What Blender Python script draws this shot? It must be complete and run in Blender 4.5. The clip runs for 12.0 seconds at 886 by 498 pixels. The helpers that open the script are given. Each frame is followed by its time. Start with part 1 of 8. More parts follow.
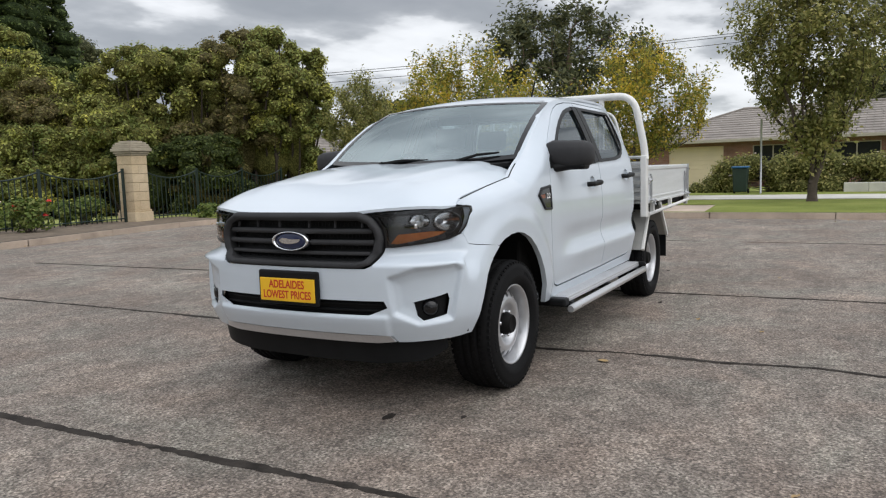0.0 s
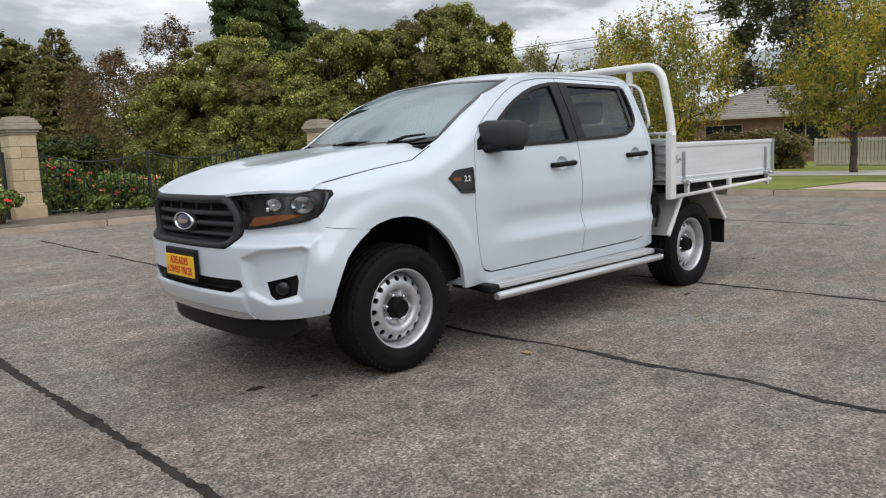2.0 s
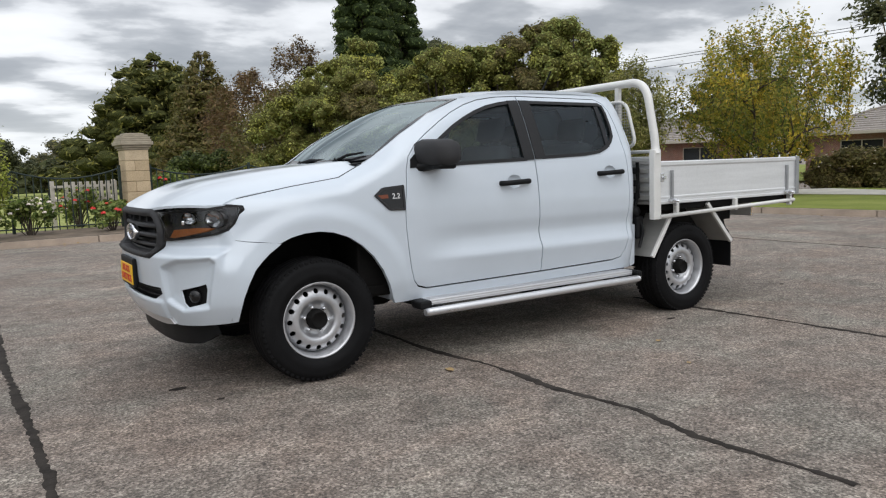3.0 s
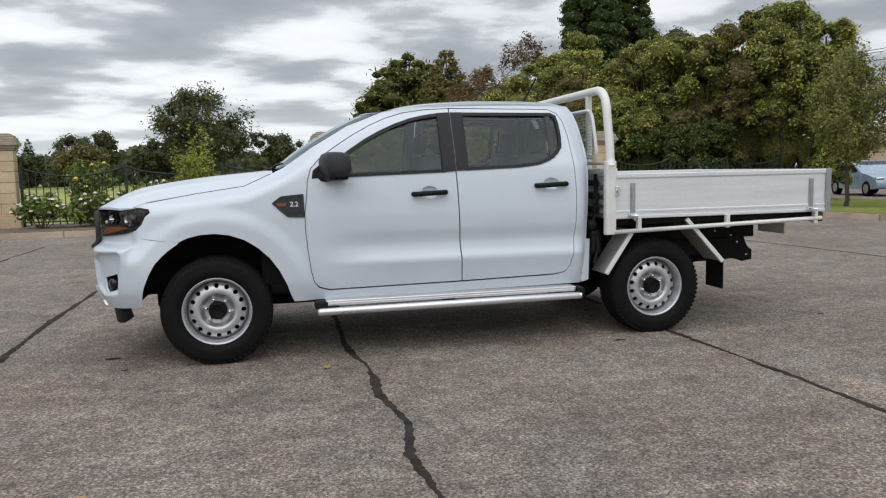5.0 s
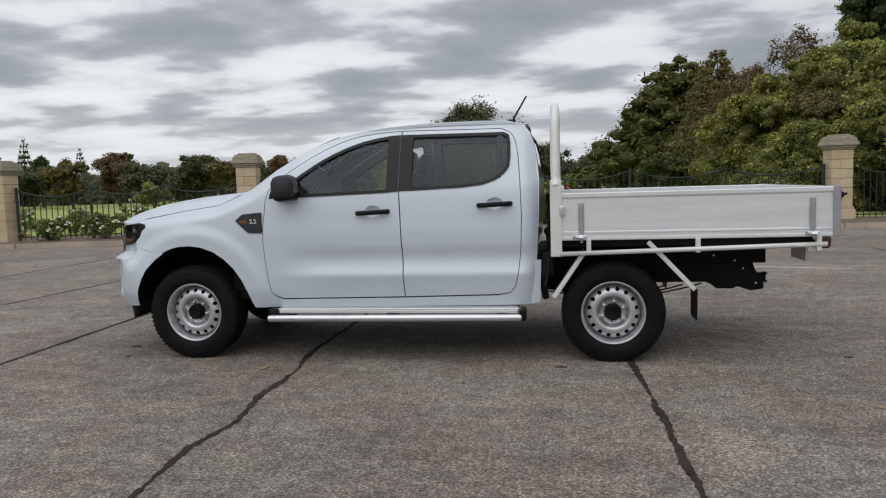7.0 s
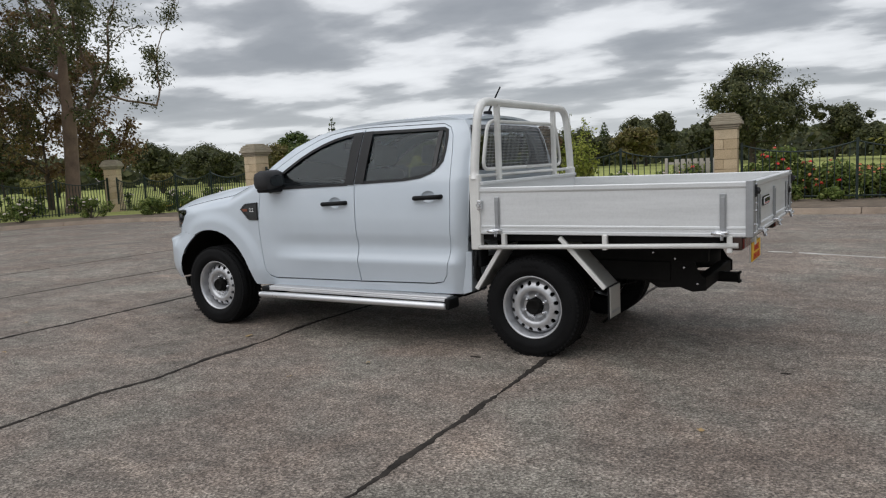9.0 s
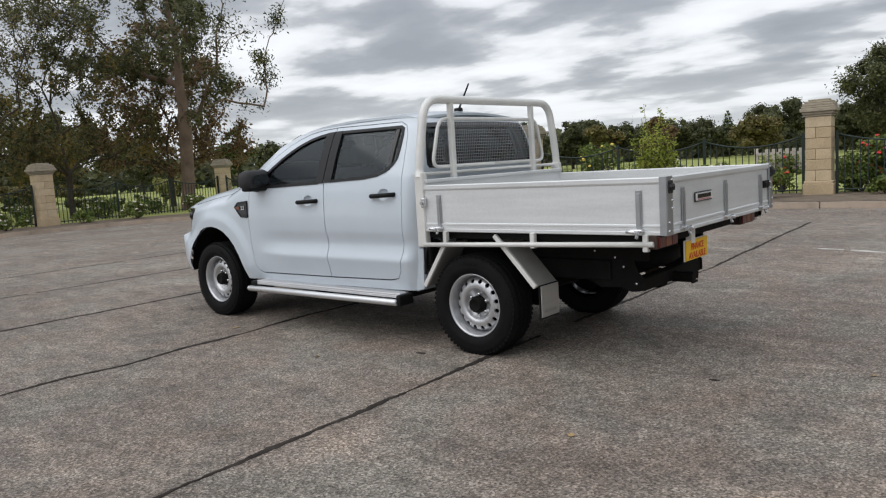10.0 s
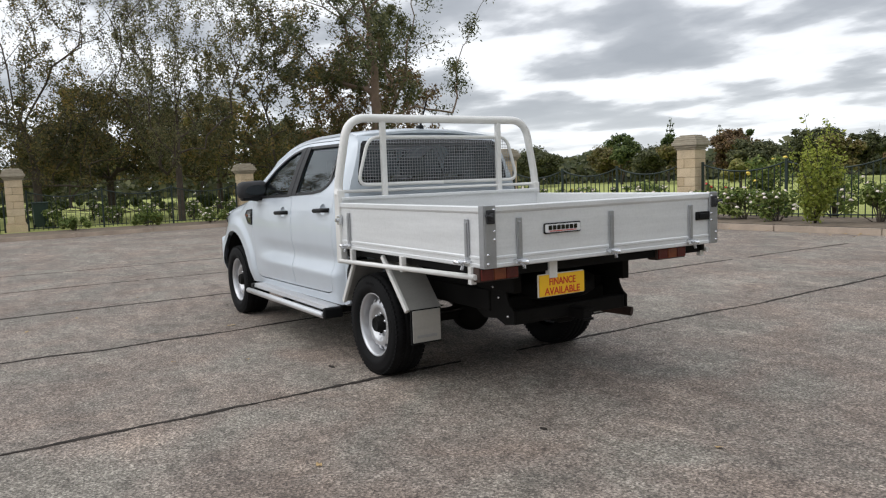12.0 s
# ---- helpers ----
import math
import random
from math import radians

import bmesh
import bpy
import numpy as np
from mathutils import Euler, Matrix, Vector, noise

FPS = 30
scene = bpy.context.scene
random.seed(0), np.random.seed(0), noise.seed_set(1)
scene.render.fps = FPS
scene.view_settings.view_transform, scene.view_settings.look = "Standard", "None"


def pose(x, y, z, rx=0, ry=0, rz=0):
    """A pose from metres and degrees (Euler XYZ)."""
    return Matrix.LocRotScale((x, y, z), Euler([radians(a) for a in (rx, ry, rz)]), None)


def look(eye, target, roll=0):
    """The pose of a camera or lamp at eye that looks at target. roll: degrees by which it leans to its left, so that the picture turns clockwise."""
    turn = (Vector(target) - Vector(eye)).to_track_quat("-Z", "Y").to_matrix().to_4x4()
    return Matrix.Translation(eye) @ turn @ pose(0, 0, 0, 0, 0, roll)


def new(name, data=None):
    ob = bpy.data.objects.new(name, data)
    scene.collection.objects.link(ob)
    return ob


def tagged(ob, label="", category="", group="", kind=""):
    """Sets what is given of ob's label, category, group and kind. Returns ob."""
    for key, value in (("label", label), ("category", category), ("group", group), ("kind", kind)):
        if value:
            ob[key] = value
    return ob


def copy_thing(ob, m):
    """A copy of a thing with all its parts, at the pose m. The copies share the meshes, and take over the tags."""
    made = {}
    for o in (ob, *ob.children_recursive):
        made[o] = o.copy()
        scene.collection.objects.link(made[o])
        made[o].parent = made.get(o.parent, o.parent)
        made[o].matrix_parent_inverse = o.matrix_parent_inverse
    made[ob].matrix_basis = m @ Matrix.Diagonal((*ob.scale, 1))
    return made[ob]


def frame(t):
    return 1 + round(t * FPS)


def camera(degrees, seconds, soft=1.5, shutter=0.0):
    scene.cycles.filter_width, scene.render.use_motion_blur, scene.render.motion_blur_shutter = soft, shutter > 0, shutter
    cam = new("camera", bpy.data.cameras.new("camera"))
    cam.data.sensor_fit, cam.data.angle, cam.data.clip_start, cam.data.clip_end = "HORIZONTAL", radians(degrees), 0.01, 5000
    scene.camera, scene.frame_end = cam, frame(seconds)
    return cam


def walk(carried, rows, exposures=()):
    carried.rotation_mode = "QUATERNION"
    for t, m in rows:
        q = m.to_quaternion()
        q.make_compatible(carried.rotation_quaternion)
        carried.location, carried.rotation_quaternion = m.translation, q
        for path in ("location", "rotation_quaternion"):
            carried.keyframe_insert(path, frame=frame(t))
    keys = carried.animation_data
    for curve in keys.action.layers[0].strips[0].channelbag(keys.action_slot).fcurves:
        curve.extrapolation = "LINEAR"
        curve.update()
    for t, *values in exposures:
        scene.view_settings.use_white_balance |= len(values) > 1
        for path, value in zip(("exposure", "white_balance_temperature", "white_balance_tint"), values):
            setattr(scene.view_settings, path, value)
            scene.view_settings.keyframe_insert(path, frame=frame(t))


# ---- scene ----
cam = camera(61.8, 12.0, 1.2)
PATH = [
    (0, (3.812, 2.564, 1.255), (2.076, 1.595, 1.039), -1.8),
    (0.5, (3.698, 2.808, 1.231), (2.018, 1.747, 1.005), -1.9),
    (1, (3.433, 3.153, 1.216), (1.85, 1.957, 0.966), -1.9),
    (1.5, (3.029, 3.591, 1.23), (1.563, 2.256, 0.963), -2.3),
    (2, (2.615, 4.071, 1.25), (1.271, 2.615, 0.982), -2.3),
    (2.5, (2.13, 4.48, 1.237), (0.911, 2.915, 0.983), -2.2),
    (3, (1.687, 4.9, 1.23), (0.618, 3.224, 1.012), -2.0),
    (3.2, (1.52, 5.021, 1.205), (0.515, 3.303, 1.003), -1.9),
    (4.8, (-0.168, 5.881, 1.277), (-0.653, 3.952, 1.065), -1.4),
    (5, (-0.407, 5.996, 1.29), (-0.845, 4.057, 1.072), -1.2),
    (5.5, (-1.022, 6.143, 1.321), (-1.312, 4.178, 1.09), -0.9),
    (6, (-1.642, 6.242, 1.317), (-1.757, 4.258, 1.093), -1.3),
    (6.5, (-2.264, 6.276, 1.319), (-2.164, 4.289, 1.117), -1.7),
    (7, (-2.873, 6.247, 1.319), (-2.552, 4.281, 1.141), -1.7),
    (7.2, (-3.147, 6.249, 1.322), (-2.732, 4.3, 1.149), -1.7),
    (8.8, (-5.168, 5.76, 1.408), (-4.183, 4.035, 1.177), -2.5),
    (9, (-5.401, 5.643, 1.414), (-4.367, 3.947, 1.181), -2.6),
    (9.5, (-5.988, 5.356, 1.4), (-4.833, 3.741, 1.161), -2.8),
    (10, (-6.462, 4.933, 1.377), (-5.163, 3.43, 1.145), -3.5),
    (10.5, (-6.933, 4.511, 1.373), (-5.51, 3.126, 1.134), -3.9),
    (11, (-7.302, 4.059, 1.35), (-5.762, 2.807, 1.11), -3.6),
    (11.5, (-7.641, 3.588, 1.359), (-5.993, 2.476, 1.139), -2.8),
    (12, (-7.906, 3.207, 1.38), (-6.217, 2.153, 1.188), -2.0),
]
walk(cam, [(t, look(eye, target, roll)) for t, eye, target, roll in PATH],
     exposures=[(0.0, 0.41), (1.0, 0.39), (1.5, 0.34), (2.0, 0.40), (3.0, 0.35), (5.0, 0.27), (5.5, 0.31), (6.5, 0.24), (7.0, 0.0), (9.0, 0.02), (9.5, 0.08), (10.0, 0.21), (10.5, 0.11), (11.0, 0.32), (12.0, 0.44)])

# ---- place ----
from mathutils import geometry

SUN_AZ, SUN_EL = 1.25, 1.0


def world_light():
    w = bpy.data.worlds.new("sky")
    scene.world = w
    w.use_nodes = True
    nt = w.node_tree
    nt.nodes.clear()
    N, L = nt.nodes.new, nt.links.new
    out, bg = N("ShaderNodeOutputWorld"), N("ShaderNodeBackground")
    sky = N("ShaderNodeTexSky")
    sky.sky_type, sky.sun_disc = "NISHITA", False
    sky.sun_elevation, sky.sun_rotation = SUN_EL, math.pi / 2 - SUN_AZ
    tc, sep = N("ShaderNodeTexCoord"), N("ShaderNodeSeparateXYZ")
    L(tc.outputs["Generated"], sep.inputs[0])
    zc = N("ShaderNodeMath"); zc.operation = "MAXIMUM"; zc.inputs[1].default_value = 0.0
    L(sep.outputs["Z"], zc.inputs[0])
    za = N("ShaderNodeMath"); za.operation = "ADD"; za.inputs[1].default_value = 0.13
    L(zc.outputs[0], za.inputs[0])
    comb = N("ShaderNodeCombineXYZ")
    for k, axis in enumerate("XY"):
        d = N("ShaderNodeMath"); d.operation = "DIVIDE"
        L(sep.outputs[axis], d.inputs[0]); L(za.outputs[0], d.inputs[1]); L(d.outputs[0], comb.inputs[k])
    # broad cloud decks and finer ragged edges
    mp = N("ShaderNodeMapping"); mp.inputs["Scale"].default_value = (0.95, 1.1, 1.0); mp.inputs["Rotation"].default_value = (0, 0, 0.15)
    L(comb.outputs[0], mp.inputs["Vector"])
    n1 = N("ShaderNodeTexNoise"); n1.inputs["Scale"].default_value = 1.4; n1.inputs["Detail"].default_value = 9; n1.inputs["Roughness"].default_value = 0.49; n1.inputs["Distortion"].default_value = 0.0
    L(mp.outputs[0], n1.inputs["Vector"])
    n2 = N("ShaderNodeTexNoise"); n2.inputs["Scale"].default_value = 0.2; n2.inputs["Detail"].default_value = 3
    L(mp.outputs[0], n2.inputs["Vector"])
    mixn = N("ShaderNodeMix"); mixn.inputs["Factor"].default_value = 0.25
    L(n1.outputs["Fac"], mixn.inputs["A"]); L(n2.outputs["Fac"], mixn.inputs["B"])
    ramp = N("ShaderNodeValToRGB")
    L(mixn.outputs["Result"], ramp.inputs["Fac"])
    e = ramp.color_ramp.elements
    e[0].position, e[0].color = 0.39, (0.70, 0.715, 0.74, 1)
    e[1].position, e[1].color = 0.64, (0.25, 0.265, 0.29, 1)
    for p, c in ((0.445, (0.66, 0.675, 0.70, 1)), (0.485, (0.57, 0.585, 0.61, 1)), (0.52, (0.375, 0.39, 0.415, 1)), (0.565, (0.29, 0.305, 0.33, 1))):
        m = e.new(p); m.color = c
    # the deck thins to an even pale grey towards the horizon
    hz = N("ShaderNodeMapRange"); hz.inputs["From Min"].default_value = 0.0; hz.inputs["From Max"].default_value = 0.10; hz.inputs["To Min"].default_value = 0.7; hz.inputs["To Max"].default_value = 0.0
    L(zc.outputs[0], hz.inputs["Value"])
    mh = N("ShaderNodeMix"); mh.data_type = "RGBA"
    L(hz.outputs["Result"], mh.inputs["Factor"]); L(ramp.outputs[0], mh.inputs[6]); mh.inputs[7].default_value = (0.56, 0.59, 0.62, 1)
    hi = N("ShaderNodeMapRange"); hi.inputs["From Min"].default_value = 0.3; hi.inputs["From Max"].default_value = 0.8; hi.inputs["To Max"].default_value = 0.35
    L(zc.outputs[0], hi.inputs["Value"])
    mt = N("ShaderNodeMix"); mt.data_type = "RGBA"
    L(hi.outputs["Result"], mt.inputs["Factor"]); L(mh.outputs[2], mt.inputs[6]); mt.inputs[7].default_value = (0.60, 0.635, 0.69, 1)
    sk = N("ShaderNodeVectorMath"); sk.operation = "SCALE"; sk.inputs["Scale"].default_value = 0.1
    L(sky.outputs[0], sk.inputs[0])
    mx = N("ShaderNodeMix"); mx.data_type = "RGBA"; mx.inputs["Factor"].default_value = 0.93
    L(sk.outputs[0], mx.inputs[6]); L(mt.outputs[2], mx.inputs[7])
    # an overcast sky is brightest overhead
    zen = N("ShaderNodeMapRange"); zen.interpolation_type = "SMOOTHSTEP"
    zen.inputs["From Min"].default_value, zen.inputs["From Max"].default_value = 0.25, 0.9
    zen.inputs["To Min"].default_value, zen.inputs["To Max"].default_value = 1.0, 1.4
    L(zc.outputs[0], zen.inputs["Value"])
    sc = N("ShaderNodeVectorMath"); sc.operation = "SCALE"
    # the deck is thicker over the houses
    wx = N("ShaderNodeMapRange"); wx.interpolation_type = "SMOOTHSTEP"
    wx.inputs["From Min"].default_value, wx.inputs["From Max"].default_value = -0.95, 0.45
    wx.inputs["To Min"].default_value, wx.inputs["To Max"].default_value = 0.84, 0.98
    L(sep.outputs["X"], wx.inputs["Value"])
    wz = N("ShaderNodeMath"); wz.operation = "MULTIPLY"
    L(wx.outputs["Result"], wz.inputs[0]); L(zen.outputs["Result"], wz.inputs[1])
    L(mx.outputs[2], sc.inputs[0]); L(wz.outputs[0], sc.inputs["Scale"])
    L(sc.outputs[0], bg.inputs["Color"])
    bg.inputs["Strength"].default_value = 1.27
    L(bg.outputs[0], out.inputs[0])
    sun = bpy.data.lights.new("sun", "SUN")
    sun.energy, sun.angle, sun.color = 0.8, radians(75), (1.0, 0.97, 0.93)
    so = new("sun", sun)
    d = Vector((math.cos(SUN_AZ) * math.cos(SUN_EL), math.sin(SUN_AZ) * math.cos(SUN_EL), math.sin(SUN_EL)))
    so.matrix_world = look(d * 50, (0, 0, 0))


world_light()


# ---- materials ----
class Mat:
    """A small builder of node materials."""

    def __init__(self, name, base=(0.5, 0.5, 0.5), rough=0.5, metal=0.0, **kw):
        self.m = bpy.data.materials.new(name)
        self.m.use_nodes = True
        self.nt = self.m.node_tree
        self.b = self.nt.nodes["Principled BSDF"]
        self.out = self.nt.nodes["Material Output"]
        self.b.inputs["Base Color"].default_value = (*base, 1)
        self.b.inputs["Roughness"].default_value = rough
        self.b.inputs["Metallic"].default_value = metal
        for k, v in kw.items():
            self.b.inputs[k.replace("_", " ")].default_value = v
        self.base = base

    def N(self, t, **kw):
        n = self.nt.nodes.new("ShaderNode" + t)
        for k, v in kw.items():
            n.inputs[k.replace("_", " ")].default_value = v
        return n

    def L(self, a, b):
        self.nt.links.new(a, b)

    def coord(self, which="Object", scale=(1, 1, 1)):
        tc, mp = self.N("TexCoord"), self.N("Mapping")
        mp.inputs["Scale"].default_value = scale
        self.L(tc.outputs[which], mp.inputs["Vector"])
        return mp.outputs[0]

    def noise(self, scale, detail=4, rough=0.55, vec=None, distort=0.0):
        n = self.N("TexNoise", Scale=scale, Detail=detail, Roughness=rough, Distortion=distort)
        self.L(vec if vec is not None else self.coord(), n.inputs["Vector"])
        return n.outputs["Fac"]

    def ramp(self, fac, stops):
        r = self.N("ValToRGB")
        self.L(fac, r.inputs["Fac"])
        e = r.color_ramp.elements
        while len(e) < len(stops):
            e.new(0.5)
        for q, (p, c) in zip(e, stops):
            q.position, q.color = p, (*c, 1) if len(c) == 3 else c
        return r.outputs[0]

    def mix(self, fac, a, b, mode="MIX"):
        n = self.N("Mix")
        n.data_type, n.blend_type = "RGBA", mode
        for s, v in ((n.inputs[0], fac), (n.inputs[6], a), (n.inputs[7], b)):
            if isinstance(v, (int, float)):
                s.default_value = v
            elif isinstance(v, tuple):
                s.default_value = (*v, 1)
            else:
                self.L(v, s)
        return n.outputs[2]

    def color(self, socket):
        self.L(socket, self.b.inputs["Base Color"])
        return self

    def roughness(self, fac, lo, hi):
        r = self.N("MapRange")
        r.inputs["To Min"].default_value, r.inputs["To Max"].default_value = lo, hi
        self.L(fac, r.inputs["Value"])
        self.L(r.outputs[0], self.b.inputs["Roughness"])
        return self

    def bump(self, fac, strength, dist=0.01):
        n = self.N("Bump", Strength=strength, Distance=dist)
        self.L(fac, n.inputs["Height"])
        if self.b.inputs["Normal"].links:
            self.L(self.b.inputs["Normal"].links[0].from_socket, n.inputs["Normal"])
        self.L(n.outputs[0], self.b.inputs["Normal"])
        return self

    def varied(self, amount=0.12, scale=3.0, fine=60.0, bump=0.05):
        """Stains at one scale and grain at another."""
        a, g = self.noise(scale, 5), self.noise(fine, 3)
        d = tuple(c * (1 - amount) for c in self.base)
        l = tuple(min(1, c * (1 + amount)) for c in self.base)
        c1 = self.ramp(a, [(0.3, d), (0.7, l)])
        self.color(self.mix(0.25, c1, self.ramp(g, [(0.3, d), (0.7, l)])))
        self.roughness(a, max(0.02, self.b.inputs["Roughness"].default_value - 0.06), min(1, self.b.inputs["Roughness"].default_value + 0.08))
        return self.bump(g, bump, 0.003) if bump else self


def simple(name, base, rough, metal=0.0, amount=0.12, scale=3.0, fine=60.0, bump=0.05, **kw):
    return Mat(name, base, rough, metal, **kw).varied(amount, scale, fine, bump).m


def make_paving():
    """Old grey-brown exposed-aggregate paving: stones, pits, tyre-worn and damp patches."""
    m = Mat("paving", (0.16, 0.15, 0.14), 0.9)
    v = m.coord()
    vor = m.N("TexVoronoi", Scale=92.0)
    m.L(v, vor.inputs["Vector"])
    grit = m.ramp(vor.outputs["Color"], [(0.08, (0.018, 0.015, 0.013)), (0.38, (0.080, 0.071, 0.062)), (0.62, (0.17, 0.156, 0.144)), (0.9, (0.44, 0.412, 0.382))])
    fine = m.noise(66.0, 5, 0.75, v)
    speck = m.ramp(fine, [(0.39, (0.026, 0.022, 0.019)), (0.51, (0.13, 0.118, 0.108)), (0.64, (0.34, 0.316, 0.292))])
    col = m.mix(0.58, grit, speck)
    big = m.noise(0.55, 5, 0.6, v, 0.4)
    mid = m.noise(4.5, 5, 0.7, v, 0.3)
    blot = m.noise(13.0, 4, 0.7, v)
    col = m.mix(1.0, col, m.ramp(big, [(0.32, (1.22, 1.14, 1.08)), (0.52, (1.58, 1.49, 1.41)), (0.70, (1.95, 1.86, 1.77))]), "MULTIPLY")
    col = m.mix(0.9, col, m.ramp(mid, [(0.32, (0.66, 0.64, 0.62)), (0.5, (0.98, 0.96, 0.94)), (0.66, (1.18, 1.17, 1.15))]), "MULTIPLY")
    col = m.mix(0.8, col, m.ramp(blot, [(0.34, (0.62, 0.60, 0.58)), (0.55, (1.1, 1.09, 1.08))]), "MULTIPLY")
    tint = m.noise(1.1, 4, 0.6, v, 0.5)
    col = m.mix(1.0, col, m.ramp(tint, [(0.36, (1.05, 0.99, 0.96)), (0.5, (1.0, 1.0, 1.0)), (0.62, (0.93, 0.99, 0.99))]), "MULTIPLY")
    scuff = m.noise(2.6, 6, 0.68, m.coord("Object", (0.45, 1.25, 1.0)), 0.3)
    col = m.mix(1.0, col, m.ramp(scuff, [(0.30, (0.84, 0.83, 0.82)), (0.5, (0.98, 0.98, 0.98)), (0.60, (1.10, 1.10, 1.09)), (0.70, (1.42, 1.40, 1.37))]), "MULTIPLY")
    spots = m.noise(1.7, 2, 0.5, v)
    col = m.mix(m.ramp(spots, [(0.72, (0, 0, 0)), (0.80, (0.3, 0.3, 0.3))]), col, (0.045, 0.042, 0.038))
    m.color(col).roughness(mid, 0.72, 0.95)
    m.bump(vor.outputs["Distance"], 0.5, 0.006)
    return m.bump(fine, 0.8, 0.008).m


def make_leaf(name, stops, translucent=0.3, rough=0.55, patch=0.0):
    m = Mat(name, stops[0], rough, Specular_IOR_Level=0.25)
    g = m.N("NewGeometry")
    n = len(stops)
    c = m.ramp(g.outputs["Random Per Island"], [(k / (n - 1), s) for k, s in enumerate(stops)])
    big = m.noise(0.55, 3)
    c = m.mix(1.0, c, m.ramp(big, [(0.3, (0.72, 0.75, 0.7)), (0.7, (1.25, 1.2, 1.15))]), "MULTIPLY")
    if patch:
        sp = m.noise(patch, 2, 0.5)
        c = m.mix(1.0, c, m.ramp(sp, [(0.38, (0.72, 0.80, 0.85)), (0.52, (1.0, 1.0, 1.0)), (0.66, (1.45, 1.35, 1.0))]), "MULTIPLY")
    m.color(c)
    t = m.N("BsdfTranslucent")
    m.L(c, t.inputs["Color"])
    mx = m.N("MixShader")
    mx.inputs[0].default_value = translucent
    m.L(m.b.outputs[0], mx.inputs[1]); m.L(t.outputs[0], mx.inputs[2])
    m.L(mx.outputs[0], m.out.inputs["Surface"])
    return m.m


def make_grass(name, a, b, c):
    m = Mat(name, b, 0.9, Specular_IOR_Level=0.1)
    v = m.coord()
    f = m.noise(28.0, 6, 0.75, v)
    g = m.noise(0.6, 4, 0.6, v)
    col = m.mix(0.6, m.ramp(f, [(0.3, a), (0.52, b), (0.75, c)]), m.ramp(g, [(0.3, a), (0.55, b), (0.8, c)]))
    return m.color(col).bump(f, 0.9, 0.04).m


def make_stone():
    """Sandstone courses, each block its own tint, pitted."""
    m = Mat("sandstone", (0.42, 0.33, 0.21), 0.88)
    oi = m.N("ObjectInfo")
    v = m.coord()
    f, g = m.noise(3.0, 5, 0.6, v), m.noise(45.0, 4, 0.7, v)
    tint = m.ramp(oi.outputs["Random"], [(0.0, (0.50, 0.38, 0.235)), (0.5, (0.62, 0.49, 0.325)), (1.0, (0.70, 0.585, 0.42))])
    col = m.mix(1.0, tint, m.ramp(f, [(0.3, (0.75, 0.72, 0.68)), (0.7, (1.15, 1.13, 1.1))]), "MULTIPLY")
    col = m.mix(0.5, col, m.ramp(g, [(0.35, (0.42, 0.32, 0.20)), (0.65, (0.70, 0.575, 0.40))]))
    return m.color(col).bump(g, 0.5, 0.008).m


def make_paint():
    """White two-pack car paint under clear coat, with a faint film of dust."""
    m = Mat("white_paint", (0.75, 0.79, 0.83), 0.32, Coat_Weight=0.8, Coat_Roughness=0.06)
    d = m.noise(2.2, 5)
    m.color(m.ramp(d, [(0.3, (0.565, 0.625, 0.685)), (0.7, (0.605, 0.665, 0.728))]))
    return m.roughness(m.noise(9.0, 4), 0.26, 0.40).m


def make_glass(name, tint, ior=1.5, rough=0.0, sheen=(1.0, 1.0, 1.0)):
    """Thin tinted glazing: clear gloss over a tinted see-through body."""
    m = Mat(name, tint, rough)
    tr = m.N("BsdfTransparent")
    tr.inputs["Color"].default_value = (*tint, 1)
    gl = m.N("BsdfGlossy")
    gl.inputs["Roughness"].default_value = 0.02
    gl.inputs["Color"].default_value = (*sheen, 1)
    fr = m.N("Fresnel", IOR=ior)
    mx = m.N("MixShader")
    m.L(fr.outputs[0], mx.inputs[0]); m.L(tr.outputs[0], mx.inputs[1]); m.L(gl.outputs[0], mx.inputs[2])
    m.L(mx.outputs[0], m.out.inputs["Surface"])
    return m.m


def make_aluminium(name, base, rough, metal):
    m = Mat(name, base, rough, metal)
    v = m.coord("Object", (0.6, 0.6, 7.0))
    s = m.noise(3.0, 5, 0.6, v)
    g = m.noise(70.0, 3, 0.6)
    m.color(m.mix(0.3, m.ramp(s, [(0.3, tuple(c * 0.88 for c in base)), (0.7, tuple(min(1, c * 1.08) for c in base))]), m.ramp(g, [(0.3, tuple(c * 0.8 for c in base)), (0.6, base)])))
    return m.roughness(s, rough - 0.08, rough + 0.12).m


def make_brick():
    m = Mat("brickwork", (0.3, 0.13, 0.09), 0.85)
    oi = m.noise(1.2, 4)
    br = m.N("TexBrick", Scale=4.2)
    br.inputs["Color1"].default_value = (0.27, 0.11, 0.075, 1); br.inputs["Color2"].default_value = (0.20, 0.085, 0.06, 1); br.inputs["Mortar"].default_value = (0.34, 0.3, 0.26, 1)
    tc = m.N("TexCoord"); sx = m.N("SeparateXYZ"); cb = m.N("CombineXYZ")
    m.L(tc.outputs["Object"], sx.inputs[0]); m.L(sx.outputs["Y"], cb.inputs[0]); m.L(sx.outputs["Z"], cb.inputs[1])
    m.L(cb.outputs[0], br.inputs["Vector"])
    return m.color(m.mix(1.0, br.outputs["Color"], m.ramp(oi, [(0.3, (0.8, 0.8, 0.8)), (0.7, (1.15, 1.15, 1.15))]), "MULTIPLY")).m


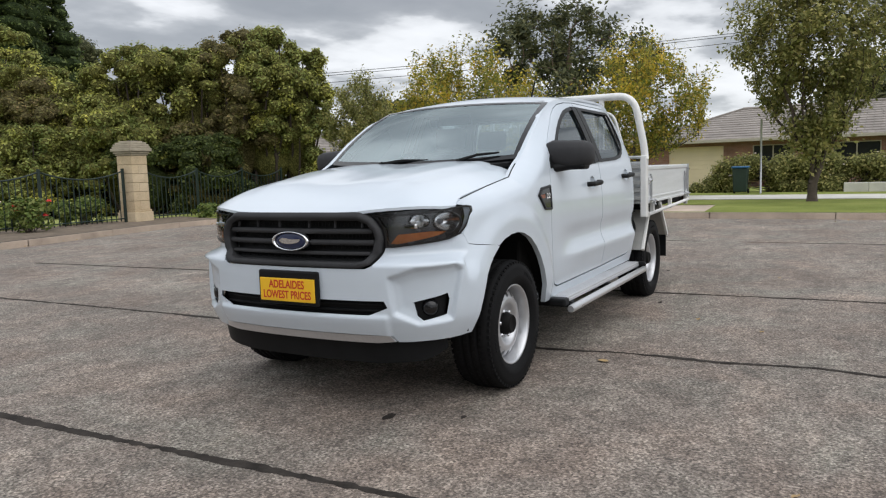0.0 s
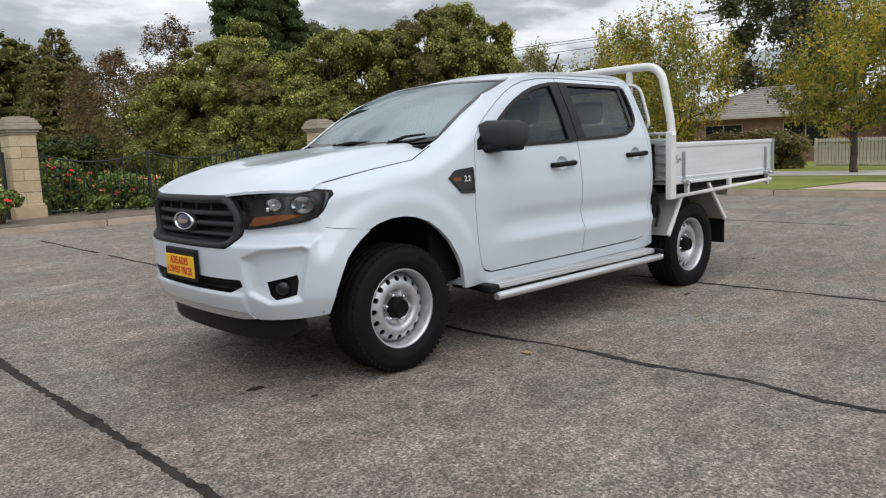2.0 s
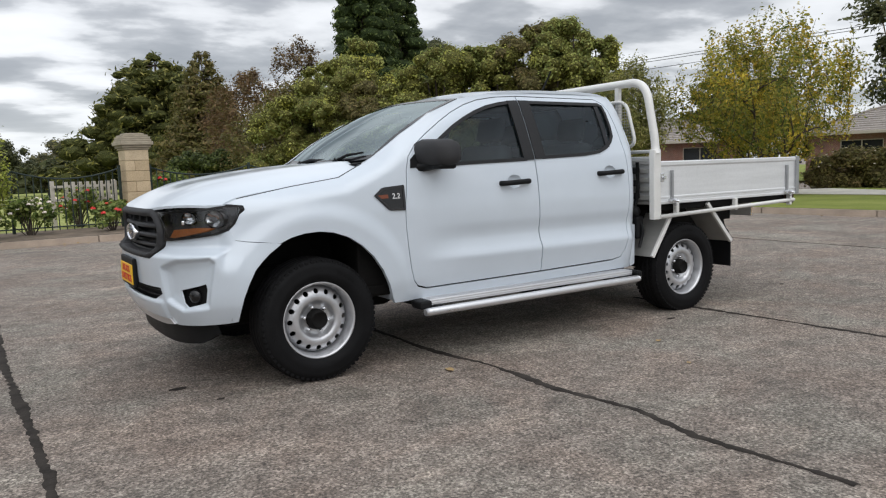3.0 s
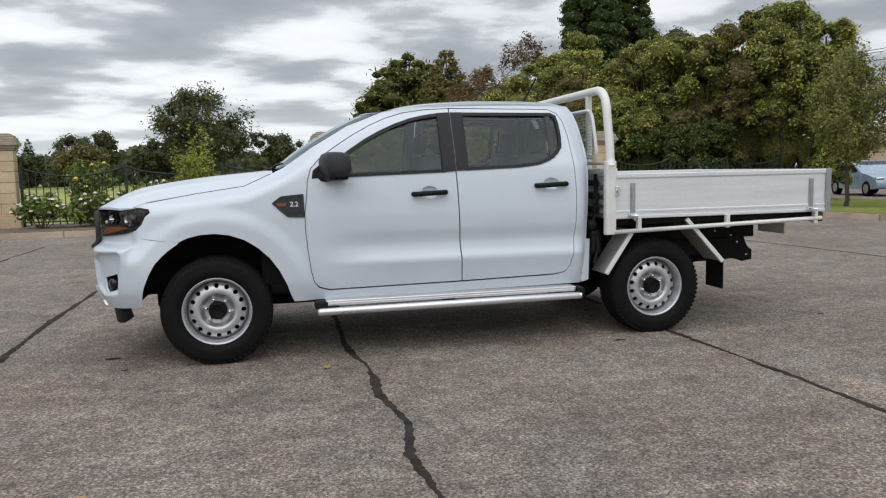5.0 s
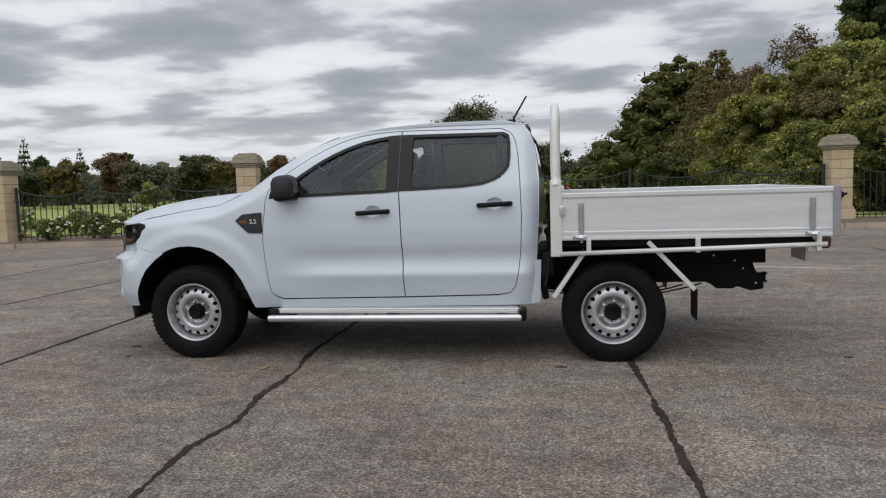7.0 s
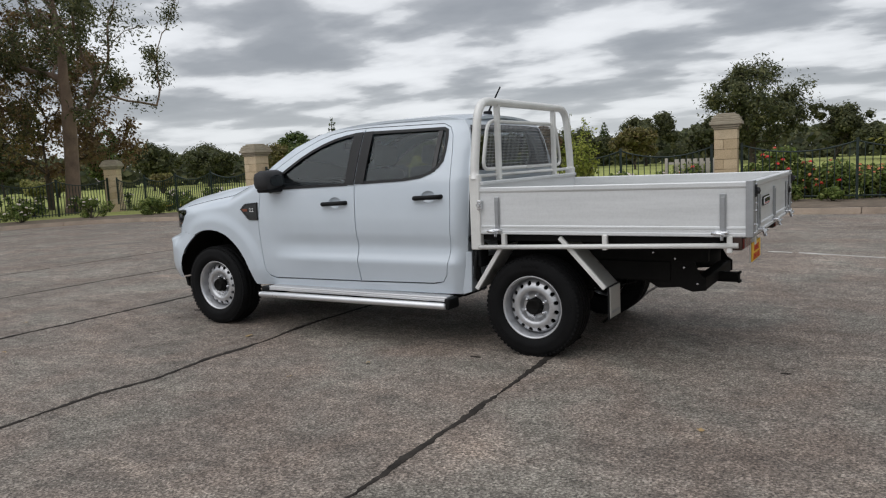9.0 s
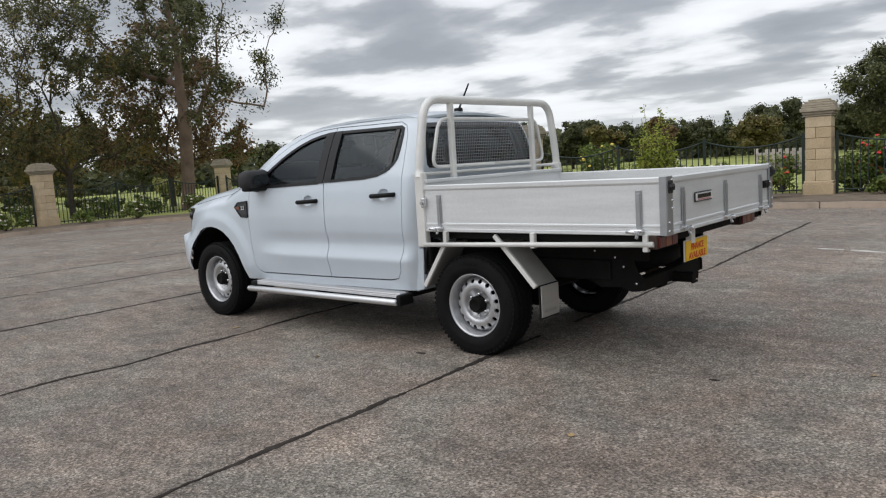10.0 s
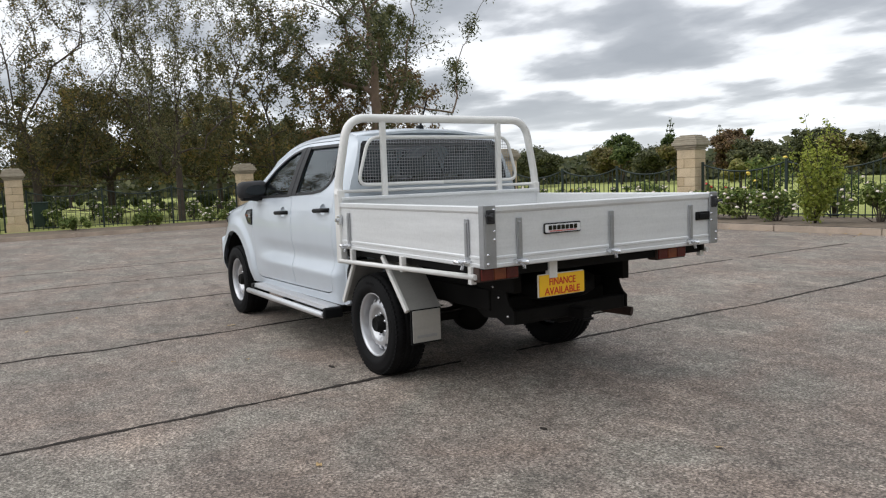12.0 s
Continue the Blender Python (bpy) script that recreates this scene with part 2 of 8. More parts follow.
PAVING = make_paving()
SEAL = simple("bitumen_seal", (0.036, 0.031, 0.027), 0.92, amount=0.6, scale=7, fine=70, bump=0.9, Specular_IOR_Level=0.15)
CONCRETE = simple("kerb_concrete", (0.46, 0.37, 0.295), 0.9, amount=0.3, scale=1.6, fine=50, bump=0.4)
PATHMAT = simple("footpath_concrete", (0.56, 0.54, 0.49), 0.9, amount=0.18, scale=1.0, fine=40, bump=0.3)
SOIL = simple("garden_soil", (0.15, 0.115, 0.082), 0.95, amount=0.5, scale=4, fine=22, bump=0.9)
LAWN = make_grass("park_grass", (0.22, 0.24, 0.075), (0.37, 0.40, 0.135), (0.49, 0.50, 0.22))
VERGE = make_grass("verge_grass", (0.13, 0.165, 0.04), (0.24, 0.275, 0.07), (0.36, 0.36, 0.13))
STONE = make_stone()
CAPSTONE = simple("weathered_cap_stone", (0.37, 0.325, 0.25), 0.9, amount=0.28, scale=3.0, fine=40, bump=0.5)
PAINT = make_paint()
TYRE = simple("tyre_rubber", (0.0075, 0.0075, 0.008), 0.72, amount=0.35, scale=9, fine=120, bump=0.3, Specular_IOR_Level=0.14)
BLACK = simple("black_plastic", (0.010, 0.0104, 0.011), 0.48, amount=0.25, scale=8, fine=200, bump=0.12, Specular_IOR_Level=0.14)
DARKGREY = simple("grey_plastic", (0.042, 0.042, 0.044), 0.55, amount=0.2, scale=8, fine=200, bump=0.15, Specular_IOR_Level=0.14)
PILLARBLACK = simple("pillar_black_film", (0.016, 0.016, 0.017), 0.42, amount=0.1, scale=6, fine=90, bump=0.03, Specular_IOR_Level=0.25)
GLOSSBLACK = simple("gloss_black", (0.008, 0.008, 0.009), 0.12, amount=0.1, scale=6, fine=50, bump=0.0)
UNDER = simple("underbody_black", (0.008, 0.0075, 0.007), 0.7, amount=0.5, scale=6, fine=60, bump=0.3, Specular_IOR_Level=0.14)
RUST = simple("rusted_steel", (0.04, 0.022, 0.016), 0.8, amount=0.5, scale=8, fine=60, bump=0.4)
WHEEL = simple("silver_wheel_paint", (0.56, 0.565, 0.58), 0.33, 0.68, amount=0.08, scale=9, fine=80, bump=0.0)
TRAY = make_aluminium("tray_aluminium", (0.74, 0.752, 0.758), 0.36, 0.2)
TRAYDULL = make_aluminium("tray_aluminium_dull", (0.50, 0.495, 0.47), 0.42, 0.55)
RACK = simple("rack_powdercoat", (0.74, 0.735, 0.71), 0.4, 0.1, amount=0.08, scale=5, fine=80, bump=0.05)
GALV = make_aluminium("galvanised_steel", (0.42, 0.43, 0.445), 0.42, 0.75)
STEEL = simple("bright_steel", (0.7, 0.71, 0.73), 0.25, 0.9, amount=0.1, scale=14, fine=60, bump=0.0)
MIRRORGLASS = simple("mirror_glass", (0.30, 0.31, 0.32), 0.06, 1.0, amount=0.04, scale=10, fine=60, bump=0.0)
CHROME = simple("chrome", (0.85, 0.86, 0.88), 0.08, 1.0, amount=0.04, scale=10, fine=60, bump=0.0)
STEPALLOY = make_aluminium("step_alloy", (0.74, 0.745, 0.76), 0.3, 0.75)
SCREEN = make_glass("windscreen_glass", (0.62, 0.74, 0.74), 4.0, 0.0, (0.86, 0.98, 1.0))
TINT = make_glass("tinted_glass", (0.68, 0.73, 0.76), 1.5, 0.0, (0.9, 0.97, 1.0))
CLEAR = make_glass("lamp_glass", (0.86, 0.88, 0.9))
AMBER = simple("amber_lens", (0.60, 0.185, 0.04), 0.16, amount=0.15, scale=30, fine=120, bump=0.1)
AMBERDIM = simple("dull_amber_lens", (0.19, 0.05, 0.02), 0.22, amount=0.2, scale=30, fine=120, bump=0.1)
REDLENS = simple("red_lens", (0.095, 0.011, 0.008), 0.2, amount=0.2, scale=30, fine=120, bump=0.1)
LAMPBOWL = simple("lamp_bowl", (0.74, 0.75, 0.77), 0.18, 1.0, amount=0.35, scale=34, fine=90, bump=0.25)
REFLECTOR = simple("lamp_reflector", (0.75, 0.76, 0.78), 0.12, 1.0, amount=0.1, scale=20, fine=80, bump=0.0)
LAMPDARK = simple("lamp_housing_dark", (0.10, 0.102, 0.108), 0.25, 0.5, amount=0.2, scale=20, fine=80, bump=0.0)
SEATCLOTH = simple("seat_cloth", (0.10, 0.112, 0.118), 0.9, amount=0.2, scale=10, fine=150, bump=0.2)
YELLOW = simple("plate_yellow", (0.86, 0.50, 0.018), 0.45, amount=0.05, scale=5, fine=90, bump=0.0)
REDINK = simple("red_lettering", (0.55, 0.035, 0.015), 0.5, amount=0.05, scale=5, fine=90, bump=0.0)
BADGEBLUE = simple("badge_blue", (0.018, 0.024, 0.06), 0.15, amount=0.05, scale=5, fine=90, bump=0.0)
WHITEINK = simple("white_lettering", (0.7, 0.7, 0.7), 0.5, amount=0.05, scale=5, fine=90, bump=0.0)
FENCE = simple("fence_paint", (0.012, 0.026, 0.022), 0.5, amount=0.3, scale=5, fine=60, bump=0.2)
BARK = simple("bark", (0.075, 0.058, 0.046), 0.95, amount=0.45, scale=5, fine=26, bump=1.0)
GUMBARK = simple("gum_bark", (0.20, 0.14, 0.105), 0.9, amount=0.45, scale=1.3, fine=14, bump=0.6)
ROOFTILE = simple("roof_tiles", (0.27, 0.24, 0.215), 0.9, amount=0.25, scale=1.2, fine=20, bump=0.4)
CREAM = simple("cream_paint", (0.76, 0.64, 0.45), 0.7, amount=0.07, scale=0.8, fine=30, bump=0.1)
EAVE = simple("eave_paint", (0.42, 0.38, 0.31), 0.7, amount=0.1, scale=1.5, fine=30, bump=0.1)
BRICK = make_brick()
WINDOWDARK = simple("window_dark", (0.02, 0.022, 0.026), 0.12, amount=0.2, scale=1, fine=9, bump=0.0)
TIMBER = simple("pale_timber", (0.55, 0.51, 0.45), 0.85, amount=0.2, scale=2, fine=40, bump=0.3)
BINGREEN = simple("bin_green", (0.015, 0.035, 0.025), 0.5, amount=0.15, scale=4, fine=60, bump=0.1)
BINBLUE = simple("bin_blue", (0.02, 0.12, 0.28), 0.45, amount=0.1, scale=4, fine=60, bump=0.1)
CARBLUE = simple("pale_blue_paint", (0.32, 0.42, 0.54), 0.25, amount=0.06, scale=2, fine=60, bump=0.0, Coat_Weight=0.6)
PETALRED = simple("red_petals", (0.62, 0.03, 0.025), 0.6, amount=0.25, scale=20, fine=90, bump=0.0)
PETALORANGE = simple("orange_petals", (0.60, 0.20, 0.09), 0.6, amount=0.25, scale=20, fine=90, bump=0.0)
PETALPALE = simple("pale_petals", (0.75, 0.66, 0.58), 0.6, amount=0.12, scale=20, fine=90, bump=0.0)
PETALYELLOW = simple("yellow_petals", (0.8, 0.6, 0.1), 0.6, amount=0.15, scale=20, fine=90, bump=0.0)
DRYLEAF = simple("dry_leaf", (0.38, 0.26, 0.12), 0.8, amount=0.2, scale=20, fine=90, bump=0.1)
LINEPAINT = simple("worn_line_paint", (0.50, 0.48, 0.45), 0.9, amount=0.3, scale=6, fine=40, bump=0.3)
HEDGE = make_leaf("hedge_leaves", [(0.13, 0.148, 0.044), (0.284, 0.312, 0.09), (0.407, 0.433, 0.124), (0.549, 0.548, 0.175)], 0.42, patch=0.8)
HEDGEDARK = make_leaf("dark_hedge_leaves", [(0.038, 0.055, 0.016), (0.066, 0.092, 0.025), (0.108, 0.142, 0.034), (0.17, 0.185, 0.057)])
OLIVE = make_leaf("olive_leaves", [(0.09, 0.085, 0.03), (0.14, 0.135, 0.04), (0.20, 0.18, 0.062), (0.26, 0.19, 0.09)])
GUMLEAF = make_leaf("gum_leaves", [(0.05, 0.062, 0.033), (0.085, 0.098, 0.046), (0.135, 0.145, 0.068), (0.20, 0.195, 0.096)], 0.35)
FARLEAF = make_leaf("far_leaves", [(0.045, 0.056, 0.026), (0.07, 0.085, 0.036), (0.105, 0.115, 0.05), (0.15, 0.15, 0.07)], 0.25)
BROWNLEAF = make_leaf("brown_leaves", [(0.10, 0.065, 0.038), (0.17, 0.108, 0.062), (0.26, 0.165, 0.09), (0.20, 0.17, 0.08)])
CONIFER = make_leaf("conifer_leaves", [(0.05, 0.08, 0.028), (0.085, 0.125, 0.038), (0.13, 0.175, 0.055), (0.20, 0.235, 0.08)], 0.35)
PINE = make_leaf("pine_leaves", [(0.06, 0.072, 0.022), (0.12, 0.135, 0.036), (0.23, 0.225, 0.06), (0.38, 0.34, 0.11)], 0.3)
STREETLEAF = make_leaf("street_tree_leaves", [(0.14, 0.155, 0.05), (0.23, 0.245, 0.08), (0.34, 0.335, 0.125), (0.48, 0.42, 0.17)], 0.48)
THINLEAF = make_leaf("thin_tree_leaves", [(0.085, 0.09, 0.05), (0.135, 0.14, 0.07), (0.20, 0.20, 0.105), (0.30, 0.255, 0.14)], 0.45)
LIMELEAF = make_leaf("lime_leaves", [(0.15, 0.19, 0.04), (0.28, 0.34, 0.06), (0.40, 0.45, 0.09), (0.50, 0.51, 0.13)], 0.5)
YELLOWLEAF = make_leaf("autumn_leaves", [(0.13, 0.16, 0.04), (0.25, 0.27, 0.055), (0.48, 0.41, 0.075), (0.58, 0.40, 0.075)], 0.5, patch=0.7)
ROSELEAF = make_leaf("rose_leaves", [(0.065, 0.105, 0.028), (0.12, 0.175, 0.04), (0.21, 0.27, 0.07), (0.32, 0.34, 0.12)])
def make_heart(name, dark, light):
    """The inside of a crown: small leaves and twigs too fine to tell apart, darkened for the shade there."""
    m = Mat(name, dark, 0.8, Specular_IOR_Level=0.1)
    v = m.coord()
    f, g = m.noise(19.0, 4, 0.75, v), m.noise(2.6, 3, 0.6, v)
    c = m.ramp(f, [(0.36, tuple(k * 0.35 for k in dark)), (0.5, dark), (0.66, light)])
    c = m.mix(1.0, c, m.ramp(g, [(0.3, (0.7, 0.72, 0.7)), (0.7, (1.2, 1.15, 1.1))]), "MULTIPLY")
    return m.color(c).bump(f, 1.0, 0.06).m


AUTUMNDARK = make_leaf("dark_autumn_leaves", [(0.062, 0.068, 0.036), (0.108, 0.11, 0.052), (0.17, 0.152, 0.068), (0.24, 0.165, 0.072)], 0.5, patch=0.5)

# core tones for each leaf kind, with the shade inside the crown in the colour
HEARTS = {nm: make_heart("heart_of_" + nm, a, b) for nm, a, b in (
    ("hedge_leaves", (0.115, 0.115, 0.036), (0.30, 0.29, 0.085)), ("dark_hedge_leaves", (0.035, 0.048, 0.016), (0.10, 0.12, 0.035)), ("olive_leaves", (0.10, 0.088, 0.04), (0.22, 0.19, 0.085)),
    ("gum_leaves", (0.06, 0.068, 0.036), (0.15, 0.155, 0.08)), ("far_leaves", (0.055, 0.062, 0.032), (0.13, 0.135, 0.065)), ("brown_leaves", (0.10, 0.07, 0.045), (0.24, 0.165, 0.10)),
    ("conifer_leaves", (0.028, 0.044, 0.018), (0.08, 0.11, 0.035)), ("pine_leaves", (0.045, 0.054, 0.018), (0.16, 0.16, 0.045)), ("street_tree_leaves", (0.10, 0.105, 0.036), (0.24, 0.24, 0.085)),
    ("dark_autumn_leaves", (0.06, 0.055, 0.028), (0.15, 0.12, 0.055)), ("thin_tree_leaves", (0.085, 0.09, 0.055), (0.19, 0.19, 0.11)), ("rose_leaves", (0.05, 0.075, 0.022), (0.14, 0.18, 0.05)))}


# ---- geometry helpers ----
def link(name, me, material, parent=None, label=""):
    ob = new(name, me)
    if material is not None and not me.materials:
        me.materials.append(material)
    if parent is not None:
        ob.parent = parent
    return tagged(ob, label)


def part(name, bm, material, parent=None, label="", smooth=None):
    """Links a bmesh as one mesh object under a thing or a part."""
    me = bpy.data.meshes.new(name)
    if smooth is not None:
        for f in bm.faces:
            f.smooth = smooth
    bm.to_mesh(me)
    bm.free()
    return link(name, me, material, parent, label)


def empty(name, at=(0, 0, 0), label="", category="", group="", turn=0.0):
    ob = new(name)
    ob.empty_display_size = 0.2
    ob.matrix_basis = pose(*at, 0, 0, turn)
    return tagged(ob, label, category, group)


def box(bm, x0, x1, y0, y1, z0, z1, bevel=0.0, m=None):
    """A box from corner to corner, with worn edges where bevel is given."""
    vs = [bm.verts.new((x, y, z)) for x in (x0, x1) for y in (y0, y1) for z in (z0, z1)]
    fs = [bm.faces.new([vs[i] for i in q]) for q in ((0, 1, 3, 2), (4, 6, 7, 5), (0, 4, 5, 1), (2, 3, 7, 6), (0, 2, 6, 4), (1, 5, 7, 3))]
    if bevel:
        es = list({e for f in fs for e in f.edges})
        r = bmesh.ops.bevel(bm, geom=es, offset=bevel, segments=2, affect="EDGES", profile=0.5)
        vs = list({v for f in r["faces"] for v in f.verts} | {v for v in vs if v.is_valid})
    if m is not None:
        bmesh.ops.transform(bm, matrix=m, verts=vs)
    return bm


def tube(bm, pts, radius, sides=10, caps=True, flat=1.0):
    """A pipe along points; radius may be one number or one for each point."""
    pts = [Vector(p) for p in pts]
    rad = radius if isinstance(radius, (list, tuple)) else [radius] * len(pts)
    rows, ref = [], None
    for i, p in enumerate(pts):
        d = (pts[min(i + 1, len(pts) - 1)] - pts[max(i - 1, 0)]).normalized()
        if ref is None:
            ref = Vector((0, 0, 1)) if abs(d.z) < 0.9 else Vector((1, 0, 0))
        a = d.cross(ref).normalized()
        b = a.cross(d).normalized()
        ref = b
        rows.append([bm.verts.new(p + (a * math.cos(k * 2 * math.pi / sides) + b * math.sin(k * 2 * math.pi / sides) * flat) * rad[i]) for k in range(sides)])
    for r, s in zip(rows, rows[1:]):
        for k in range(sides):
            f = bm.faces.new((r[k], r[(k + 1) % sides], s[(k + 1) % sides], s[k]))
            f.smooth = True
    if caps:
        bm.faces.new(rows[0]); bm.faces.new(rows[-1][::-1])
    bm.normal_update()
    return bm


def bend(points, r=0.08, n=6):
    """Rounds the corners of an open path."""
    pts = [Vector(p) for p in points]
    out = [pts[0]]
    for a, b, c in zip(pts, pts[1:], pts[2:]):
        u, v = (a - b), (c - b)
        k = min(r, u.length * 0.49, v.length * 0.49)
        p, q = b + u.normalized() * k, b + v.normalized() * k
        for i in range(n + 1):
            t = i / n
            out.append(p * (1 - t) ** 2 + b * 2 * t * (1 - t) + q * t * t)
    return out + [pts[-1]]


def lathe(bm, profile, sides=48, axis="y"):
    """Turns (radius, along) pairs round an axis."""
    rows = []
    for r, h in profile:
        row = []
        for k in range(sides):
            a = 2 * math.pi * k / sides
            c, s = r * math.cos(a), r * math.sin(a)
            row.append(bm.verts.new({"y": (c, h, s), "z": (c, s, h), "x": (h, c, s)}[axis]))
        rows.append(row)
    for r, s in zip(rows, rows[1:]):
        for k in range(sides):
            bm.faces.new((r[k], r[(k + 1) % sides], s[(k + 1) % sides], s[k])).smooth = True
    return bm


def chaikin(pts, n=2, closed=True):
    pts = [tuple(p) for p in pts]
    for _ in range(n):
        out = []
        m = len(pts)
        for i in range(m if closed else m - 1):
            a, b = pts[i], pts[(i + 1) % m]
            out += [tuple(0.75 * u + 0.25 * v for u, v in zip(a, b)), tuple(0.25 * u + 0.75 * v for u, v in zip(a, b))]
        pts = out if closed else [pts[0]] + out + [pts[-1]]
    return pts


def densify(pts, step, closed=True):
    out = []
    m = len(pts)
    for i in range(m if closed else m - 1):
        a, b = np.array(pts[i], float), np.array(pts[(i + 1) % m], float)
        n = max(1, int(np.linalg.norm(b - a) / step + 0.5))
        out += [tuple(a + (b - a) * k / n) for k in range(n)]
    return out if closed else out + [tuple(pts[-1])]


def inset(pts, d):
    """Moves a closed outline inwards by d (outwards where d is negative)."""
    p = np.array(pts, float)
    area = 0.5 * np.sum(p[:, 0] * np.roll(p[:, 1], -1) - np.roll(p[:, 0], -1) * p[:, 1])
    e = np.roll(p, -1, 0) - p
    n = np.stack([-e[:, 1], e[:, 0]], 1)
    n /= np.linalg.norm(n, axis=1, keepdims=True) + 1e-9
    n *= 1 if area > 0 else -1
    k = n + np.roll(n, 1, 0)
    k /= np.maximum(0.3, np.sum(k * k, 1, keepdims=True) / 2)
    return [tuple(q) for q in p + k * d]


def inside(q, poly):
    q, p = np.asarray(q, float), np.asarray(poly, float)
    res = np.zeros(len(q), bool)
    j = len(p) - 1
    for i in range(len(p)):
        c = (p[i, 1] > q[:, 1]) != (p[j, 1] > q[:, 1])
        x = (p[j, 0] - p[i, 0]) * (q[:, 1] - p[i, 1]) / (p[j, 1] - p[i, 1] + 1e-12) + p[i, 0]
        res ^= c & (q[:, 0] < x)
        j = i
    return res


def gap_to(q, poly):
    """Distance of each point to a closed outline."""
    q, p = np.asarray(q, float), np.asarray(poly, float)
    best = np.full(len(q), 1e9)
    for a, b in zip(p, np.roll(p, -1, 0)):
        d = b - a
        t = np.clip(((q - a) @ d) / (d @ d + 1e-12), 0, 1)
        best = np.minimum(best, np.linalg.norm(q - a - t[:, None] * d, axis=1))
    return best


def panel(outline, fn, step=0.03, holes=(), out=(0, 1, 0), flange=0.02, back=None, bm=None):
    """A curved sheet: a flat outline with holes, filled with small faces, each corner carried to its place by fn; its edges are
    folded back by flange, so that it has thickness."""
    bm = bm if bm is not None else bmesh.new()
    loops = [densify(outline, step)] + [densify(h, step) for h in holes]
    o = np.array(loops[0])
    lo, hi = o.min(0), o.max(0)
    gx, gy = np.meshgrid(np.arange(lo[0] + step / 2, hi[0], step), np.arange(lo[1] + step / 2, hi[1], step))
    g = np.stack([gx.ravel(), gy.ravel()], 1)
    g[:, 0] += (np.arange(len(g)) // gx.shape[1] % 2) * step * 0.4
    if len(g):
        keep = inside(g, loops[0]) & (gap_to(g, loops[0]) > step * 0.45)
        for h in loops[1:]:
            keep &= ~inside(g, h) & (gap_to(g, h) > step * 0.45)
        g = g[keep]
    vs, es = [], []
    for lp in loops:
        s = len(vs)
        vs += [Vector(p) for p in lp]
        es += [(s + i, s + (i + 1) % len(lp)) for i in range(len(lp))]
    vs += [Vector(p) for p in g]
    r = geometry.delaunay_2d_cdt(vs, es, [], 0, 1e-7)
    co, tri = np.array([tuple(v) for v in r[0]]), np.array(r[2])
    cen = co[tri].mean(1)
    ok = inside(cen, loops[0])
    for h in loops[1:]:
        ok &= ~inside(cen, h)
    tri = tri[ok]
    # drop slivers along straight edges
    A, B, C = co[tri[:, 0]], co[tri[:, 1]], co[tri[:, 2]]
    area = np.abs((B[:, 0] - A[:, 0]) * (C[:, 1] - A[:, 1]) - (B[:, 1] - A[:, 1]) * (C[:, 0] - A[:, 0]))
    longest = np.maximum(np.linalg.norm(B - A, axis=1), np.maximum(np.linalg.norm(C - B, axis=1), np.linalg.norm(A - C, axis=1)))
    tri = tri[area > longest * step * 0.01]
    used = np.unique(tri)
    made = {i: bm.verts.new(fn(*co[i])) for i in used}
    faces = []
    for t in tri:
        try:
            faces.append(bm.faces.new([made[i] for i in t]))
        except ValueError:
            pass
    total = Vector()
    for f in faces:
        f.smooth = True
        f.normal_update()
        total += f.normal * f.calc_area()
    ref = Vector(out)
    if total.dot(ref) < 0:
        for f in faces:
            f.normal_flip()
    if flange:
        bk = Vector(back) if back is not None else -ref
        for lp in loops:
            a = [Vector(fn(*p)) for p in lp]
            r0 = [bm.verts.new(p) for p in a]
            r1 = [bm.verts.new(p + bk * flange) for p in a]
            for i in range(len(a)):
                j = (i + 1) % len(a)
                bm.faces.new((r0[i], r0[j], r1[j], r1[i]))
    return bm


def curve_table(table):
    """A smooth monotone-ish function through (x, y) pairs."""
    t = np.array(sorted(table), float)
    x, y = t[:, 0], t[:, 1]
    d = np.diff(y) / np.diff(x)
    m = np.concatenate([[d[0]], [0 if a * b <= 0 else 2 * a * b / (a + b) for a, b in zip(d, d[1:])], [d[-1]]])

    def f(q):
        q = min(max(q, x[0]), x[-1])
        i = min(max(int(np.searchsorted(x, q)) - 1, 0), len(x) - 2)
        h = x[i + 1] - x[i]
        s = (q - x[i]) / h
        return (2 * s**3 - 3 * s**2 + 1) * y[i] + (s**3 - 2 * s**2 + s) * h * m[i] + (3 * s**2 - 2 * s**3) * y[i + 1] + (s**3 - s**2) * h * m[i + 1]
    return f


def sstep(a, b, x):
    t = min(1.0, max(0.0, (x - a) / (b - a)))
    return t * t * (3 - 2 * t)


def lettering(text, size, material, parent, m, name="lettering", depth=0.001, width=None):
    cu = bpy.data.curves.new(name, "FONT")
    cu.body, cu.size, cu.align_x, cu.align_y, cu.extrude = text, size, "CENTER", "CENTER", depth
    cu.offset = size * 0.018
    tmp = new(name + "_tmp", cu)
    me = bpy.data.meshes.new_from_object(tmp.evaluated_get(bpy.context.evaluated_depsgraph_get()))
    bpy.data.objects.remove(tmp)
    if width:
        co = np.array([v.co for v in me.vertices])
        k = width / (co[:, 0].max() - co[:, 0].min())
        for v in me.vertices:
            v.co.x *= k
    ob = link(name, me, None, parent)
    me.materials.clear()
    me.materials.append(material)
    ob.matrix_basis = m
    return ob


# ---- ground and kerbs ----
def gz(x, y):
    """The paving stands highest under the truck and falls away all round."""
    return -0.26 * sstep(8, 38, math.hypot(x + 1, y))


def sheet(name, outline, lift, material, step, label, kind="structure", holes=(), skirt=0.0):
    ob = part(name, panel(outline, lambda x, y: (x, y, gz(x, y) + lift), step, holes, (0, 0, 1), skirt), material)
    return tagged(ob, label, name.replace("_", " ").split(".")[0], kind=kind)


